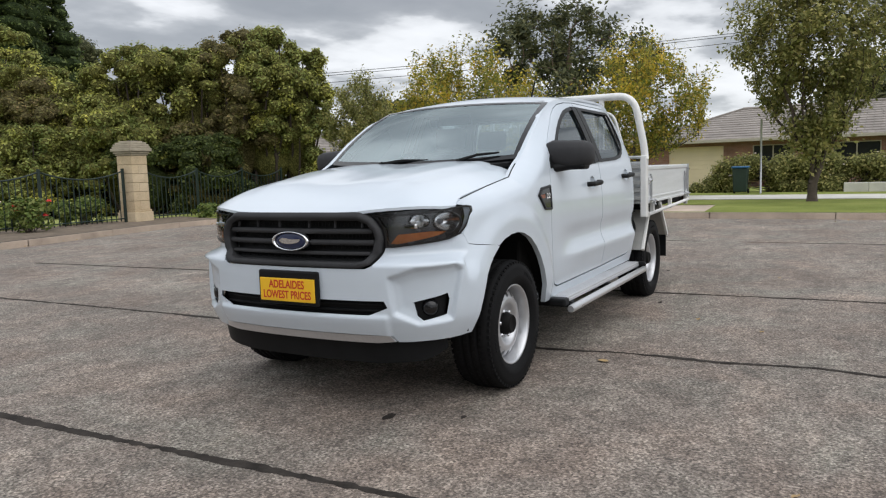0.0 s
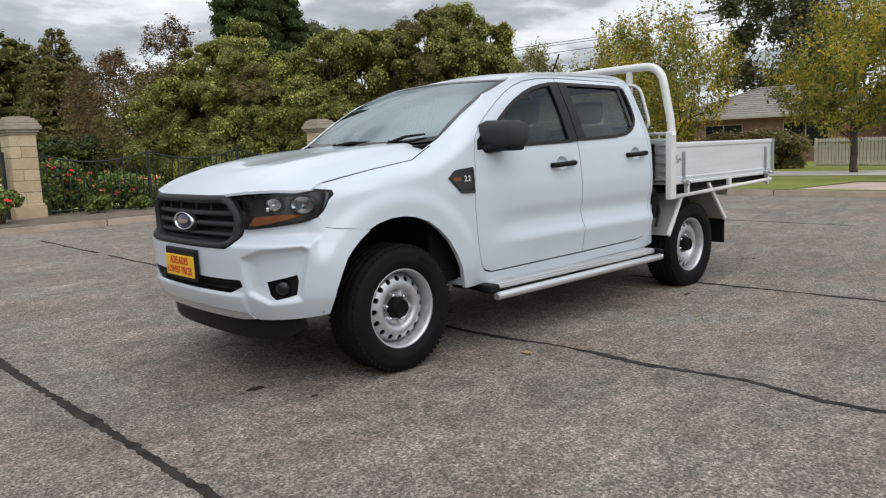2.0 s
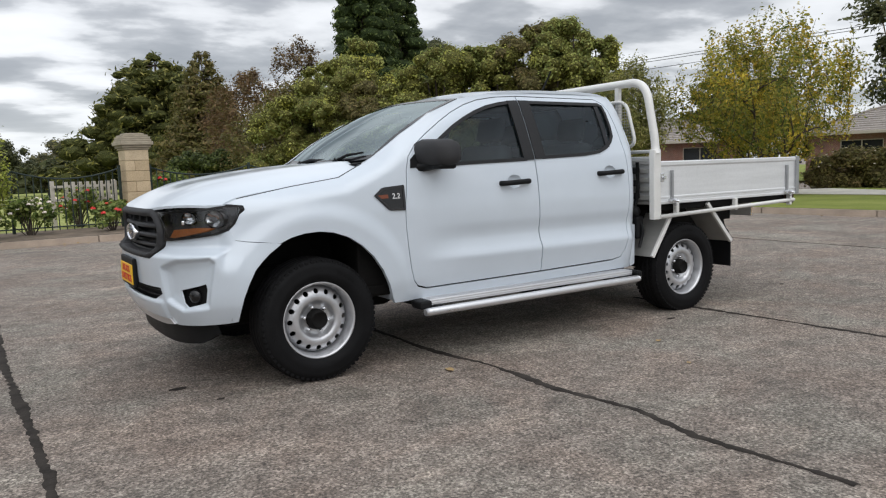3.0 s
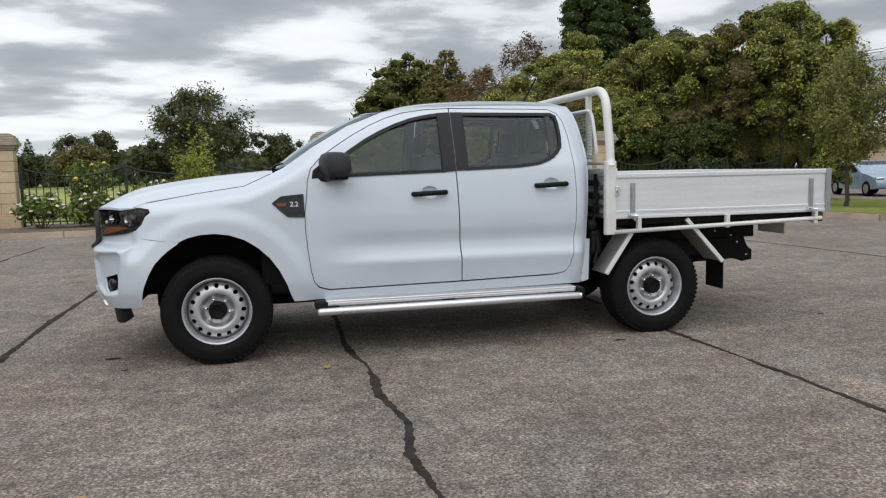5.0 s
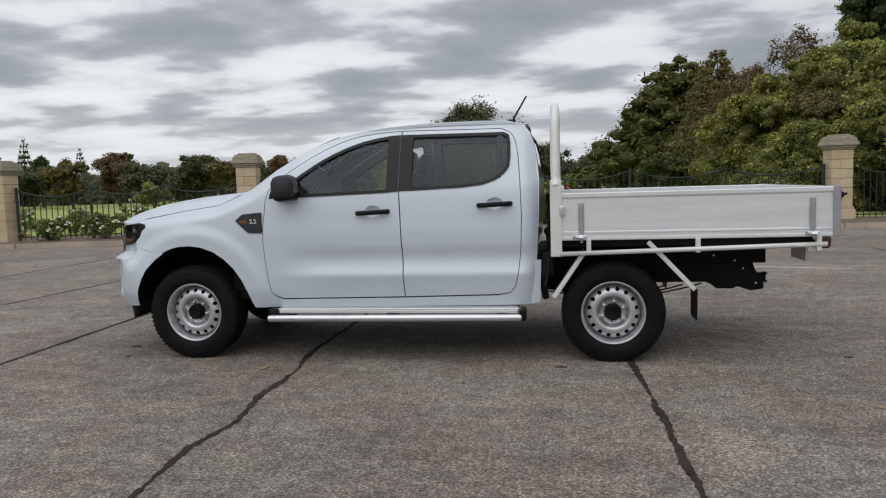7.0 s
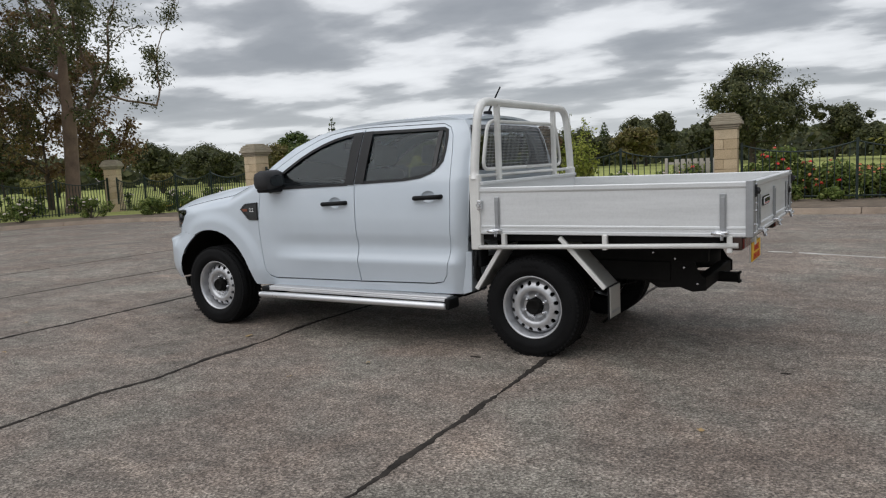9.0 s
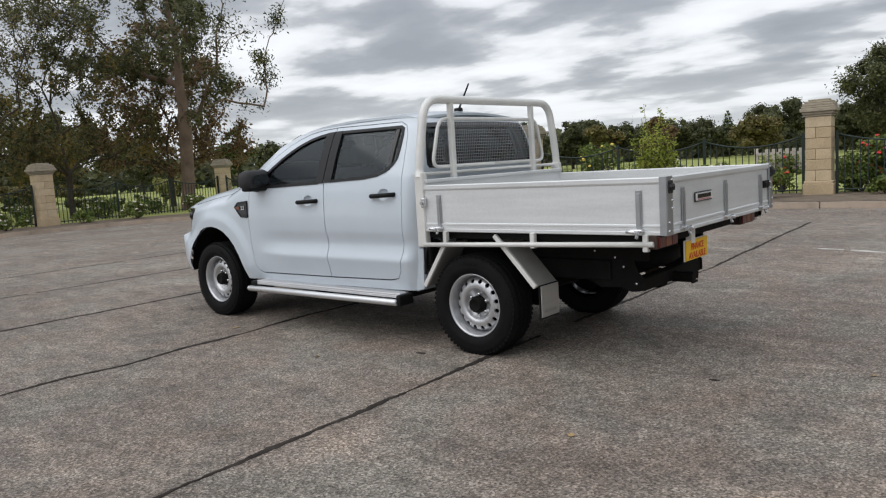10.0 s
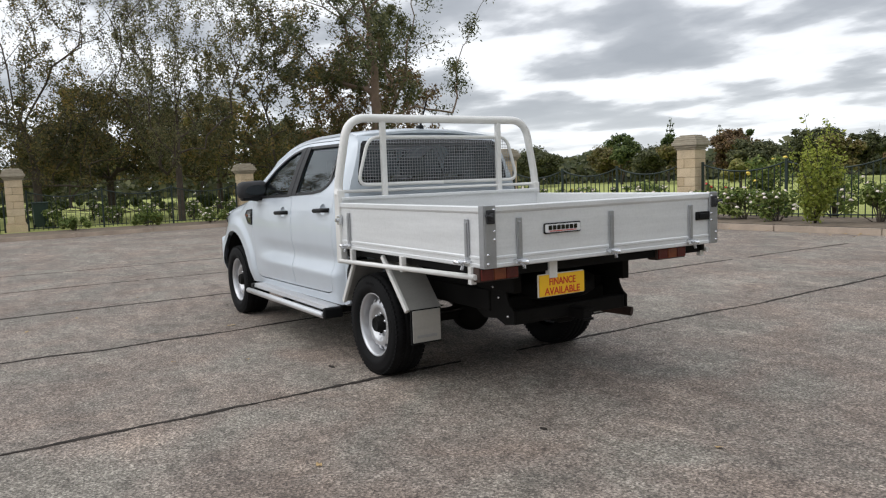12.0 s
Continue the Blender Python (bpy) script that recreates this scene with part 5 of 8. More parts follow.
    part("backing_plate", bm, UNDER, wheel, "dark brake backing plate")
    bm = bmesh.new()
    lathe(bm, [(0.0, -0.02), (0.15, -0.02), (0.16, -0.05), (0.16, -0.07), (0.0, -0.07)], 32)
    part("brake_drum", bm, UNDER, wheel, "dark brake drum")
    return wheel


def make_cab_inside(P):
    def soft(bm, *a):
        return box(bm, *a)
    bm = bmesh.new()
    box(bm, -2.62, -0.35, -0.80, 0.80, 0.44, 0.52, 0.02)
    box(bm, -0.75, -0.30, -0.80, 0.80, 0.50, 1.16, 0.02)
    P("floor_pan", bm, UNDER, "dark cab floor and bulkhead")
    bm = bmesh.new()
    box(bm, -0.98, -0.48, -0.76, 0.76, 1.02, 1.24, 0.06)
    P("dashboard", bm, SEATCLOTH, "dark dashboard", True)
    bm = bmesh.new()
    ring = [(-1.06 + 0.07 * math.sin(a) * 0.6, -0.38 + 0.185 * math.cos(a), 1.20 + 0.185 * math.sin(a) * 0.9) for a in np.linspace(0, 2 * math.pi, 28)]
    tube(bm, ring, 0.016, 8, False)
    tube(bm, [(-0.92, -0.38, 1.12), (-1.06, -0.38, 1.20)], 0.04, 8)
    tube(bm, [(-1.06, -0.55, 1.20), (-1.06, -0.21, 1.20)], 0.016, 6)
    P("steering_wheel", bm, BLACK, "black steering wheel")
    for x, w in ((-1.35, 0.27), (-2.15, 0.27)):
        for y in (-0.38, 0.38):
            bm = bmesh.new()
            box(bm, x - 0.12, x + 0.40, y - w, y + w, 0.62, 0.86, 0.07)
            box(bm, -0.07, 0.07, y - w, y + w, -0.02, 0.62, 0.06, Matrix.Translation((x - 0.13, 0, 0.78)) @ Matrix.Rotation(-0.24, 4, "Y"))
            box(bm, -0.045, 0.045, y - 0.14, y + 0.14, 0.64, 0.82, 0.04, Matrix.Translation((x - 0.15, 0, 0.78)) @ Matrix.Rotation(-0.22, 4, "Y"))
            P("seat", bm, SEATCLOTH, "dark cloth seat", True)
    bm = bmesh.new()
    box(bm, -0.012, 0.012, -0.13, 0.13, -0.035, 0.035, 0.01, Matrix.Translation((-1.02, 0, 1.60)))
    P("interior_mirror", bm, BLACK, "black rear-view mirror")
    bm = bmesh.new()
    panel([(-1.25, -0.60), (-1.25, 0.60), (-2.50, 0.60), (-2.50, -0.60)], lambda x, y: (x, y, 1.705), 0.2, (), (0, 0, -1), 0.01, None, bm)
    P("headlining", bm, simple_lining, "pale grey headlining")


simple_lining = simple("headlining", (0.35, 0.35, 0.34), 0.9)


def make_chassis(P):
    bm = bmesh.new()
    for s in (1, -1):
        box(bm, -4.10, 0.55, s * 0.46 - 0.04, s * 0.46 + 0.04, 0.52, 0.66, 0.01)
    for x in (-4.1, -3.6, -2.7, -1.6, -0.6, 0.4):
        box(bm, x - 0.05, x + 0.05, -0.45, 0.45, 0.52, 0.60, 0.01)
    P("chassis", bm, UNDER, "black chassis rails")
    bm = bmesh.new()
    box(bm, -0.55, 0.62, -0.40, 0.40, 0.42, 1.0, 0.05)
    box(bm, -0.75, 0.45, -0.42, 0.42, 0.30, 0.50, 0.05)
    P("engine_block", bm, UNDER, "dark engine and guards")
    for x, z in ((0.0, 0.36), (-3.22, 0.354)):
        bm = bmesh.new()
        tube(bm, [(x, -0.70, z), (x, -0.2, z), (x, 0.2, z), (x, 0.70, z)], 0.05, 12)
        P("axle", bm, UNDER, "black axle tube")
    lathe_c = bmesh.new()
    lathe(lathe_c, [(0.0, 0.16), (0.08, 0.14), (0.14, 0.06), (0.15, 0.0), (0.14, -0.06), (0.08, -0.14), (0.0, -0.16)], 18, "x")
    bmesh.ops.translate(lathe_c, verts=lathe_c.verts, vec=(-3.22, 0.05, 0.35))
    P("differential", lathe_c, UNDER, "black differential housing")
    for s in (1, -1):
        bm = bmesh.new()
        for k, (h, n) in enumerate(((0.0, 1.0), (0.012, 0.8), (0.024, 0.6))):
            tube(bm, [(-3.22 + n * 0.66 * u, s * 0.56, 0.42 + h + 0.10 * u * u * n) for u in np.linspace(-1, 1, 13)], 0.032, 4, True, 0.18)
        P("leaf_spring", bm, UNDER, "black leaf spring")
        bm = bmesh.new()
        tube(bm, [(-3.05, s * 0.42, 0.36), (-3.12, s * 0.40, 0.70)], [0.03, 0.022], 8)
        P("shock_absorber", bm, DARKGREY, "dark shock absorber")
    bm = bmesh.new()
    tube(bm, bend([(-0.9, -0.25, 0.38), (-2.4, -0.30, 0.40), (-2.9, -0.34, 0.58), (-3.5, -0.36, 0.56), (-4.0, -0.50, 0.42), (-4.25, -0.62, 0.40)], 0.15), 0.032, 10)
    P("exhaust_pipe", bm, RUST, "dark rusted exhaust pipe")
    bm = bmesh.new()
    box(bm, -2.55, -1.2, 0.30, 0.62, 0.34, 0.50, 0.05)
    P("fuel_tank", bm, UNDER, "black fuel tank")
    bm = bmesh.new()
    tube(bm, [(-2.30, -0.02, 0.52), (-0.7, -0.02, 0.47)], 0.035, 10)
    tube(bm, [(-3.06, 0.05, 0.38), (-2.30, -0.02, 0.52)], 0.035, 10)
    P("drive_shaft", bm, UNDER, "dark drive shaft")
    # tow bar
    bm = bmesh.new()
    box(bm, -4.33, -4.245, -0.47, 0.47, 0.458, 0.548, 0.012)
    plate = [(-3.85, 0.80), (-4.235, 0.815), (-4.25, 0.70), (-4.272, 0.62), (-4.30, 0.572), (-4.337, 0.547), (-4.337, 0.466), (-4.245, 0.452), (-4.16, 0.482), (-4.02, 0.47), (-3.85, 0.56)]
    for s in (1, -1):
        panel(plate, lambda u, v: (u, s * 0.485, v), 0.1, (), (0, s, 0), 0.014, None, bm)
        panel(plate, lambda u, v: (u, s * 0.471, v), 0.1, (), (0, -s, 0), 0.0, None, bm)
    tw = P("tow_bar", bm, UNDER, "black tow bar with side plates")
    bm = bmesh.new()
    box(bm, -4.47, -4.26, -0.035, 0.035, 0.455, 0.525, 0.008)
    for z in (0.458, 0.522):
        box(bm, -4.478, -4.462, -0.042, 0.042, z - 0.008, z + 0.008, 0.003)
    P("hitch_receiver", bm, UNDER, "black square hitch receiver", None, tw)
    for s in (1, -1):
        for k in range(4):
            b = bmesh.new()
            lathe(b, [(0.0, s * 0.008), (0.008, s * 0.008), (0.0095, 0.0)], 8)
            bmesh.ops.translate(b, verts=b.verts, vec=((-3.98, -4.13, -4.19, -4.28)[k], s * 0.488, (0.72, 0.68, 0.62, 0.51)[k]))
            P("bolt", b, STEEL, "bright bolt", None, tw)
    bm = bmesh.new()
    box(bm, -4.24, -4.08, -0.10, 0.04, 0.40, 0.47, 0.02)
    P("spare_wheel_winch", bm, UNDER, "dark bracket under the tow bar")
    bm = bmesh.new()
    lathe(bm, [(0.0, 0.0), (0.20, 0.0), (0.30, 0.02), (0.345, 0.05), (0.345, 0.13), (0.28, 0.17), (0.0, 0.17)], 40, "z")
    bmesh.ops.translate(bm, verts=bm.verts, vec=(-3.98, -0.05, 0.55))
    P("spare_tyre", bm, TYRE, "spare tyre slung under the tray")


def make_tray(P):
    """The aluminium tray: floor, headboard, ladder rack, drop sides, coaming rail, guards and tail lamps."""
    X0, X1, W = -2.86, -4.70, 0.945
    bm = bmesh.new()
    box(bm, X1 + 0.03, X0 + 0.03, -W + 0.03, W - 0.03, 0.885, 0.915, 0.004)
    n = 13
    for k in range(n):
        y = -W + 0.05 + (2 * W - 0.1) * k / n
        box(bm, X1 + 0.04, X0, y + 0.01, y + (2 * W - 0.1) / n - 0.008, 0.915, 0.921, 0.002)
    fl = P("tray_floor", bm, TRAYDULL, "ribbed aluminium tray floor")
    for x in (-3.0, -3.45, -3.9, -4.35, -4.60):
        bm = bmesh.new()
        box(bm, x - 0.025, x + 0.025, -0.88, 0.88, 0.825, 0.885, 0.004)
        P("tray_bearer", bm, UNDER, "dark steel cross bearer", None, fl)
    for s in (1, -1):
        bm = bmesh.new()
        box(bm, X1 + 0.35, X0 + 0.1, s * 0.46 - 0.03, s * 0.46 + 0.03, 0.66, 0.825, 0.006)
        P("tray_runner", bm, UNDER, "dark steel runner", None, fl)
        bm = bmesh.new()
        box(bm, X1 + 0.06, X0, s * 0.885 - 0.015, s * 0.885 + 0.015, 0.835, 0.885, 0.004)
        P("edge_rail", bm, UNDER, "dark steel edge rail", None, fl)

    def side_board(length):
        """Extruded board: flat outer skin with ribs along its top and foot, running along x from 0 to -length."""
        prof = [(0.0, 0.885), (0.030, 0.885), (0.034, 0.890), (0.034, 0.905), (0.028, 0.909), (0.028, 0.930), (0.032, 0.934), (0.032, 0.944), (0.025, 0.950), (0.025, 1.178), (0.031, 1.186), (0.034, 1.192), (0.034, 1.214), (0.028, 1.220), (0.004, 1.220), (0.0, 1.214)]
        b = bmesh.new()
        a = [b.verts.new((0, y, z)) for y, z in prof]
        c = [b.verts.new((-length, y, z)) for y, z in prof]
        for i in range(len(prof)):
            j = (i + 1) % len(prof)
            b.faces.new((a[i], c[i], c[j], a[j]))
        b.faces.new(a); b.faces.new(c[::-1])
        bmesh.ops.recalc_face_normals(b, faces=b.faces)
        return b

    def strap(P_, parent, at, turn):
        b = bmesh.new()
        box(b, -0.019, 0.019, 0.0, 0.010, 0.925, 1.150, 0.004)
        box(b, -0.012, 0.012, 0.010, 0.016, 0.94, 1.13, 0.003)
        bmesh.ops.rotate(b, verts=b.verts, matrix=Matrix.Rotation(turn, 3, "Z"))
        bmesh.ops.translate(b, verts=b.verts, vec=at)
        P_("hinge_strap", b, GALV, "grey hinge strap", None, parent)
        b = bmesh.new()
        box(b, -0.035, 0.045, 0.0, 0.045, 0.905, 0.925, 0.008)
        tube(b, [(0.0, 0.03, 0.915), (0.0, 0.045, 0.87)], 0.010, 6)
        tube(b, [(-0.02, 0.05, 0.905), (0.06, 0.05, 0.912)], 0.012, 6)
        bmesh.ops.rotate(b, verts=b.verts, matrix=Matrix.Rotation(turn, 3, "Z"))
        bmesh.ops.translate(b, verts=b.verts, vec=at)
        P_("latch", b, STEEL, "bright over-centre latch", None, parent)

    for s in (1, -1):
        bm = side_board(X0 - X1)
        bmesh.ops.translate(bm, verts=bm.verts, vec=(X0, W - 0.034, 0))
        if s < 0:
            bmesh.ops.scale(bm, verts=bm.verts, vec=(1, -1, 1))
            bmesh.ops.reverse_faces(bm, faces=bm.faces)
        sd = P("drop_side", bm, TRAY, "pale aluminium drop side")
        for x in (-3.0, -4.53):
            strap(lambda *a: P(*a), sd, (x, s * (W - 0.006), 0), 0 if s > 0 else math.pi)
        # coaming rail with its droppers
        bm = bmesh.new()
        tube(bm, [(X0 + 0.01, s * 0.955, 0.79), (-4.62, s * 0.955, 0.835)], 0.0165, 8)
        for x in (-3.05, -3.79, -4.57):
            box(bm, x - 0.016, x + 0.016, *sorted((s * 0.925, s * 0.962)), 0.79, 0.89, 0.004)
        P("tie_rail", bm, RACK, "cream tie-down rail under the drop side")
        # mudguard plates and their struts
        for (xa, za), (xb, zb), y0 in (((-2.80, 0.475), (-3.02, 0.80), 0.66), ((-3.46, 0.865), (-3.775, 0.525), 0.66)):
            bm = bmesh.new()
            L = math.hypot(xb - xa, zb - za)
            m = Matrix.Translation((xa, 0, za)) @ Matrix.Rotation(-math.atan2(zb - za, xb - xa), 4, "Y")
            box(bm, 0, L, *sorted((s * y0, s * 0.915)), -0.003, 0.003, 0.001, m)
            g = P("mudguard", bm, TRAYDULL, "plain aluminium mudguard plate")
            bm = bmesh.new()
            box(bm, 0, L, *sorted((s * 0.905, s * 0.93)), -0.016, 0.016, 0.004, m)
            P("guard_strut", bm, RACK, "cream guard strut", None, g)
        bm = bmesh.new()
        box(bm, -3.795, -3.785, *sorted((s * 0.675, s * 0.905)), 0.305, 0.535, 0.003)
        mf = P("mud_flap", bm, BLACK, "black mud flap faced with aluminium")
        bm = bmesh.new()
        box(bm, -3.803, -3.796, *sorted((s * 0.685, s * 0.895)), 0.318, 0.528, 0.002)
        P("flap_plate", bm, TRAYDULL, "brushed aluminium flap plate", None, mf)
        bm = bmesh.new()
        box(bm, -3.8055, -3.803, s * 0.79 - 0.075, s * 0.79 + 0.075, 0.347, 0.366)
        P("maker_mark", bm, GALV, "grey bar of a maker's mark", None, mf)
        # tail lamps
        c = 0.81 if s > 0 else -0.575
        bm = bmesh.new()
        box(bm, -4.64, -4.56, c - 0.135, c + 0.135, 0.805, 0.884, 0.006)
        tl = P("tail_lamp", bm, RUST, "dark red tail lamp in a steel box")
        for k, (mat, lab) in enumerate(((REDLENS, "red lens"), (AMBERDIM, "dull amber lens"), (REDLENS, "red lens"))):
            bm = bmesh.new()
            y = c + (k - 1) * 0.085
            box(bm, -4.652, -4.638, y - 0.041, y + 0.041, 0.813, 0.877, 0.005)
            P("lens", bm, mat, lab, None, tl)
    # tailboard
    bm = side_board(2 * W - 0.06)
    bmesh.ops.rotate(bm, verts=bm.verts, matrix=Matrix.Rotation(math.pi / 2, 3, "Z"))
    bmesh.ops.translate(bm, verts=bm.verts, vec=(X1 + 0.034, W - 0.03, 0))
    tb = P("tailboard", bm, TRAY, "pale aluminium tailboard")
    for y in (0.71, 0.015, -0.69):
        strap(lambda *a: P(*a), tb, (X1 + 0.006, y, 0), math.pi / 2)
    for s in (1, -1):
        bm = bmesh.new()
        box(bm, X1 - 0.007, X1 + 0.004, *sorted((s * 0.872, s * 0.946)), 0.885, 1.224, 0.003)
        box(bm, X1 - 0.004, X1 + 0.040, *sorted((s * 0.938, s * 0.954)), 0.885, 1.224, 0.003)
        P("corner_plate", bm, GALV, "galvanised corner plate", None, tb)
        for z in (0.91, 0.96, 1.04, 1.085, 1.20):
            bm = bmesh.new()
            lathe(bm, [(0.0, 0.007), (0.006, 0.006), (0.008, 0.0)], 8, "x")
            bmesh.ops.scale(bm, verts=bm.verts, vec=(-1, 1, 1))
            bmesh.ops.translate(bm, verts=bm.verts, vec=(X1 - 0.007, s * (0.885 if z > 1.0 else 0.93), z))
            P("rivet", bm, STEEL, "small bright rivet", None, tb)
        bm = bmesh.new()
        box(bm, X1 - 0.016, X1 - 0.006, *sorted((s * 0.882, s * 0.936)), 1.125, 1.200, 0.006)
        box(bm, X1 - 0.034, X1 - 0.014, *sorted((s * 0.895, s * 0.924)), 1.142, 1.182, 0.008)
        tube(bm, [(X1 - 0.030, s * 0.91, 1.162), (X1 - 0.034, s * 0.955, 1.170)], 0.009, 8)
        P("corner_latch", bm, DARKGREY, "dark steel corner latch", None, tb)
    bm = bmesh.new()
    box(bm, X1 - 0.003, X1 + 0.008, 0.262, 0.535, 1.045, 1.105, 0.008)
    P("maker_badge", bm, GLOSSBLACK, "black-edged maker's badge", None, tb)
    bm = bmesh.new()
    box(bm, X1 - 0.005, X1, 0.268, 0.529, 1.052, 1.098, 0.006)
    P("badge_field", bm, WHITEINK, "pale badge field", None, tb)
    bm = bmesh.new()
    for k in range(7):
        y = 0.494 - 0.0312 * k
        box(bm, X1 - 0.0075, X1 - 0.005, y - 0.012, y + 0.012, 1.066, 1.091, 0.003)
    P("badge_mark", bm, GLOSSBLACK, "dark marks of the badge", None, tb)
    bm = bmesh.new()
    box(bm, X1 - 0.0075, X1 - 0.005, 0.300, 0.500, 1.057, 1.061, 0.001)
    P("badge_line", bm, REDINK, "thin red line under the marks", None, tb)
    bm = bmesh.new()
    box(bm, X1 - 0.004, X1 + 0.01, -0.885, -0.745, 1.045, 1.10, 0.005)
    box(bm, X1 - 0.012, X1 - 0.003, -0.865, -0.765, 1.056, 1.088, 0.004)
    P("tail_handle", bm, BLACK, "black recessed handle", None, tb)
    # headboard and ladder rack
    bm = bmesh.new()
    box(bm, -2.87, -2.845, -0.93, 0.93, 0.90, 1.255, 0.006)
    box(bm, -2.885, -2.84, -0.93, 0.93, 1.235, 1.262, 0.006)
    hb = P("headboard", bm, TRAY, "pale aluminium headboard panel")
    bm = bmesh.new()
    for k in range(5):
        box(bm, -2.84, -2.81, -0.90, 0.90, 0.92 + 0.07 * k, 0.955 + 0.07 * k, 0.004)
    P("headboard_rib", bm, TRAYDULL, "grey headboard ribs", None, hb)
    for s in (1, -1):
        bm = bmesh.new()
        box(bm, -2.865, -2.785, *sorted((s * 0.90, s * 0.955)), 0.77, 1.315, 0.008)
        rp = P("rack_post", bm, RACK, "cream square rack post")
        bm = bmesh.new()
        box(bm, -2.885, -2.85, *sorted((s * 0.94, s * 0.97)), 1.06, 1.13, 0.006)
        tube(bm, [(-2.87, s * 0.955, 1.095), (-2.87, s * 0.99, 1.095)], 0.014, 8)
        P("post_latch", bm, STEEL, "steel side latch", None, rp)
    bm = bmesh.new()
    path = bend([(-2.825, 0.935, 1.28), (-2.825, 0.925, 1.40), (-2.825, 0.835, 1.845), (-2.825, -0.835, 1.845), (-2.825, -0.925, 1.40), (-2.825, -0.935, 1.28)], 0.15, 8)
    tube(bm, path, 0.032, 14)
    rk = P("ladder_rack", bm, RACK, "cream tubular ladder rack behind the cab")
    for s in (1, -1):
        bm = bmesh.new()
        box(bm, -2.845, -2.805, s * 0.545 - 0.021, s * 0.545 + 0.021, 1.25, 1.835, 0.006)
        P("rack_upright", bm, RACK, "cream upright", None, rk)
    bm = bmesh.new()
    fr = bend([(-2.80, 0.0, 1.345), (-2.80, 0.76, 1.345), (-2.80, 0.655, 1.705), (-2.80, -0.655, 1.705), (-2.80, -0.76, 1.345), (-2.80, 0.0, 1.345)], 0.09, 6)
    tube(bm, fr, 0.0135, 8)
    P("mesh_frame", bm, RACK, "cream window guard frame", None, rk)
    bm = bmesh.new()
    tube(bm, [(-2.81, -0.90, 1.30), (-2.81, 0.90, 1.30)], 0.013, 8)
    P("rack_rail", bm, RACK, "cream lower rail", None, rk)
    bm = bmesh.new()

    def wire(a, b):
        tube(bm, [a, b], 0.0020, 3, False)
    for y in np.arange(-0.74, 0.741, 0.0235):
        ztop = min(1.70, 1.345 + (0.76 - abs(y)) * 3.43)
        wire((-2.79, y, 1.35), (-2.79, y, ztop))
    for z in np.arange(1.36, 1.70, 0.0235):
        w = 0.755 - (z - 1.345) * 0.29
        wire((-2.792, -w, z), (-2.792, w, z))
    P("wire_mesh", bm, GALV, "welded wire window mesh", None, rk)
    # rear plate
    bm = bmesh.new()
    box(bm, -4.625, -4.615, 0.175, 0.525, 0.672, 0.805, 0.003)
    box(bm, -4.64, -4.60, 0.39, 0.45, 0.78, 0.89, 0.004)
    rp = P("rear_plate", bm, RACK, "plate bracket under the tailboard")
    bm = bmesh.new()
    box(bm, -4.634, -4.626, 0.178, 0.522, 0.676, 0.801, 0.003)
    P("plate", bm, YELLOW, "yellow plate", None, rp)
    for txt, z, w in (("FINANCE", 0.757, 0.20), ("AVAILABLE", 0.702, 0.27)):
        lettering(txt, 0.058, REDINK, rp, pose(-4.6345, 0.35, z, 90, 0, -90), "lettering", 0.001, w)
    bm = bmesh.new()
    box(bm, -2.80, -2.72, 0.70, 0.84, 0.62, 0.80, 0.02)
    tube(bm, bend([(-2.76, 0.80, 0.80), (-2.77, 0.86, 0.70), (-2.74, 0.84, 0.55)], 0.05), 0.012, 6)
    P("filler", bm, BLACK, "black fuel filler and hose")


make_truck()


# ---- trees and shrubs ----
def leaf_sheet(name, pts, nrm, size, material, parent, label="", narrow=0.55, seed=0, jitter=0.55):
    """One mesh of many small folded leaves at the points given."""
    rng = np.random.default_rng(seed)
    n = len(pts)
    nrm = nrm + rng.normal(0, jitter, (n, 3))
    nrm /= np.linalg.norm(nrm, axis=1, keepdims=True) + 1e-9
    t = np.cross(nrm, rng.normal(0, 1, (n, 3)))
    t /= np.linalg.norm(t, axis=1, keepdims=True) + 1e-9
    b = np.cross(nrm, t)
    s = (size * rng.uniform(0.6, 1.35, n))[:, None]
    v = np.empty((n, 4, 3))
    v[:, 0] = pts - t * s
    v[:, 1] = pts + b * s * narrow + nrm * s * 0.18
    v[:, 2] = pts + t * s
    v[:, 3] = pts - b * s * narrow + nrm * s * 0.18
    me = bpy.data.meshes.new(name)
    me.vertices.add(n * 4)
    me.vertices.foreach_set("co", v.ravel())
    me.loops.add(n * 4)
    me.loops.foreach_set("vertex_index", np.arange(n * 4, dtype=np.int32))
    me.polygons.add(n)
    me.polygons.foreach_set("loop_start", np.arange(0, n * 4, 4, dtype=np.int32))
    me.update(calc_edges=True)
    me.validate()
    return link(name, me, material, parent, label)


def cushions(blobs, m, rng, share=0.42):
    """Small rounded tufts that sit on the upper and outer side of each clump."""
    out = []
    for b in blobs:
        d = rng.normal(0, 1, (m, 3))
        d /= np.linalg.norm(d, axis=1, keepdims=True)
        d[:, 2] = np.where(d[:, 2] < -0.35, -d[:, 2], d[:, 2])
        for q in d:
            e = share * rng.uniform(0.55, 1.25)
            out.append((*(np.array(b[:3]) + q * np.array(b[3:]) * rng.uniform(0.62, 1.0)), b[3] * e, b[4] * e, b[5] * e * 0.95))
    return out


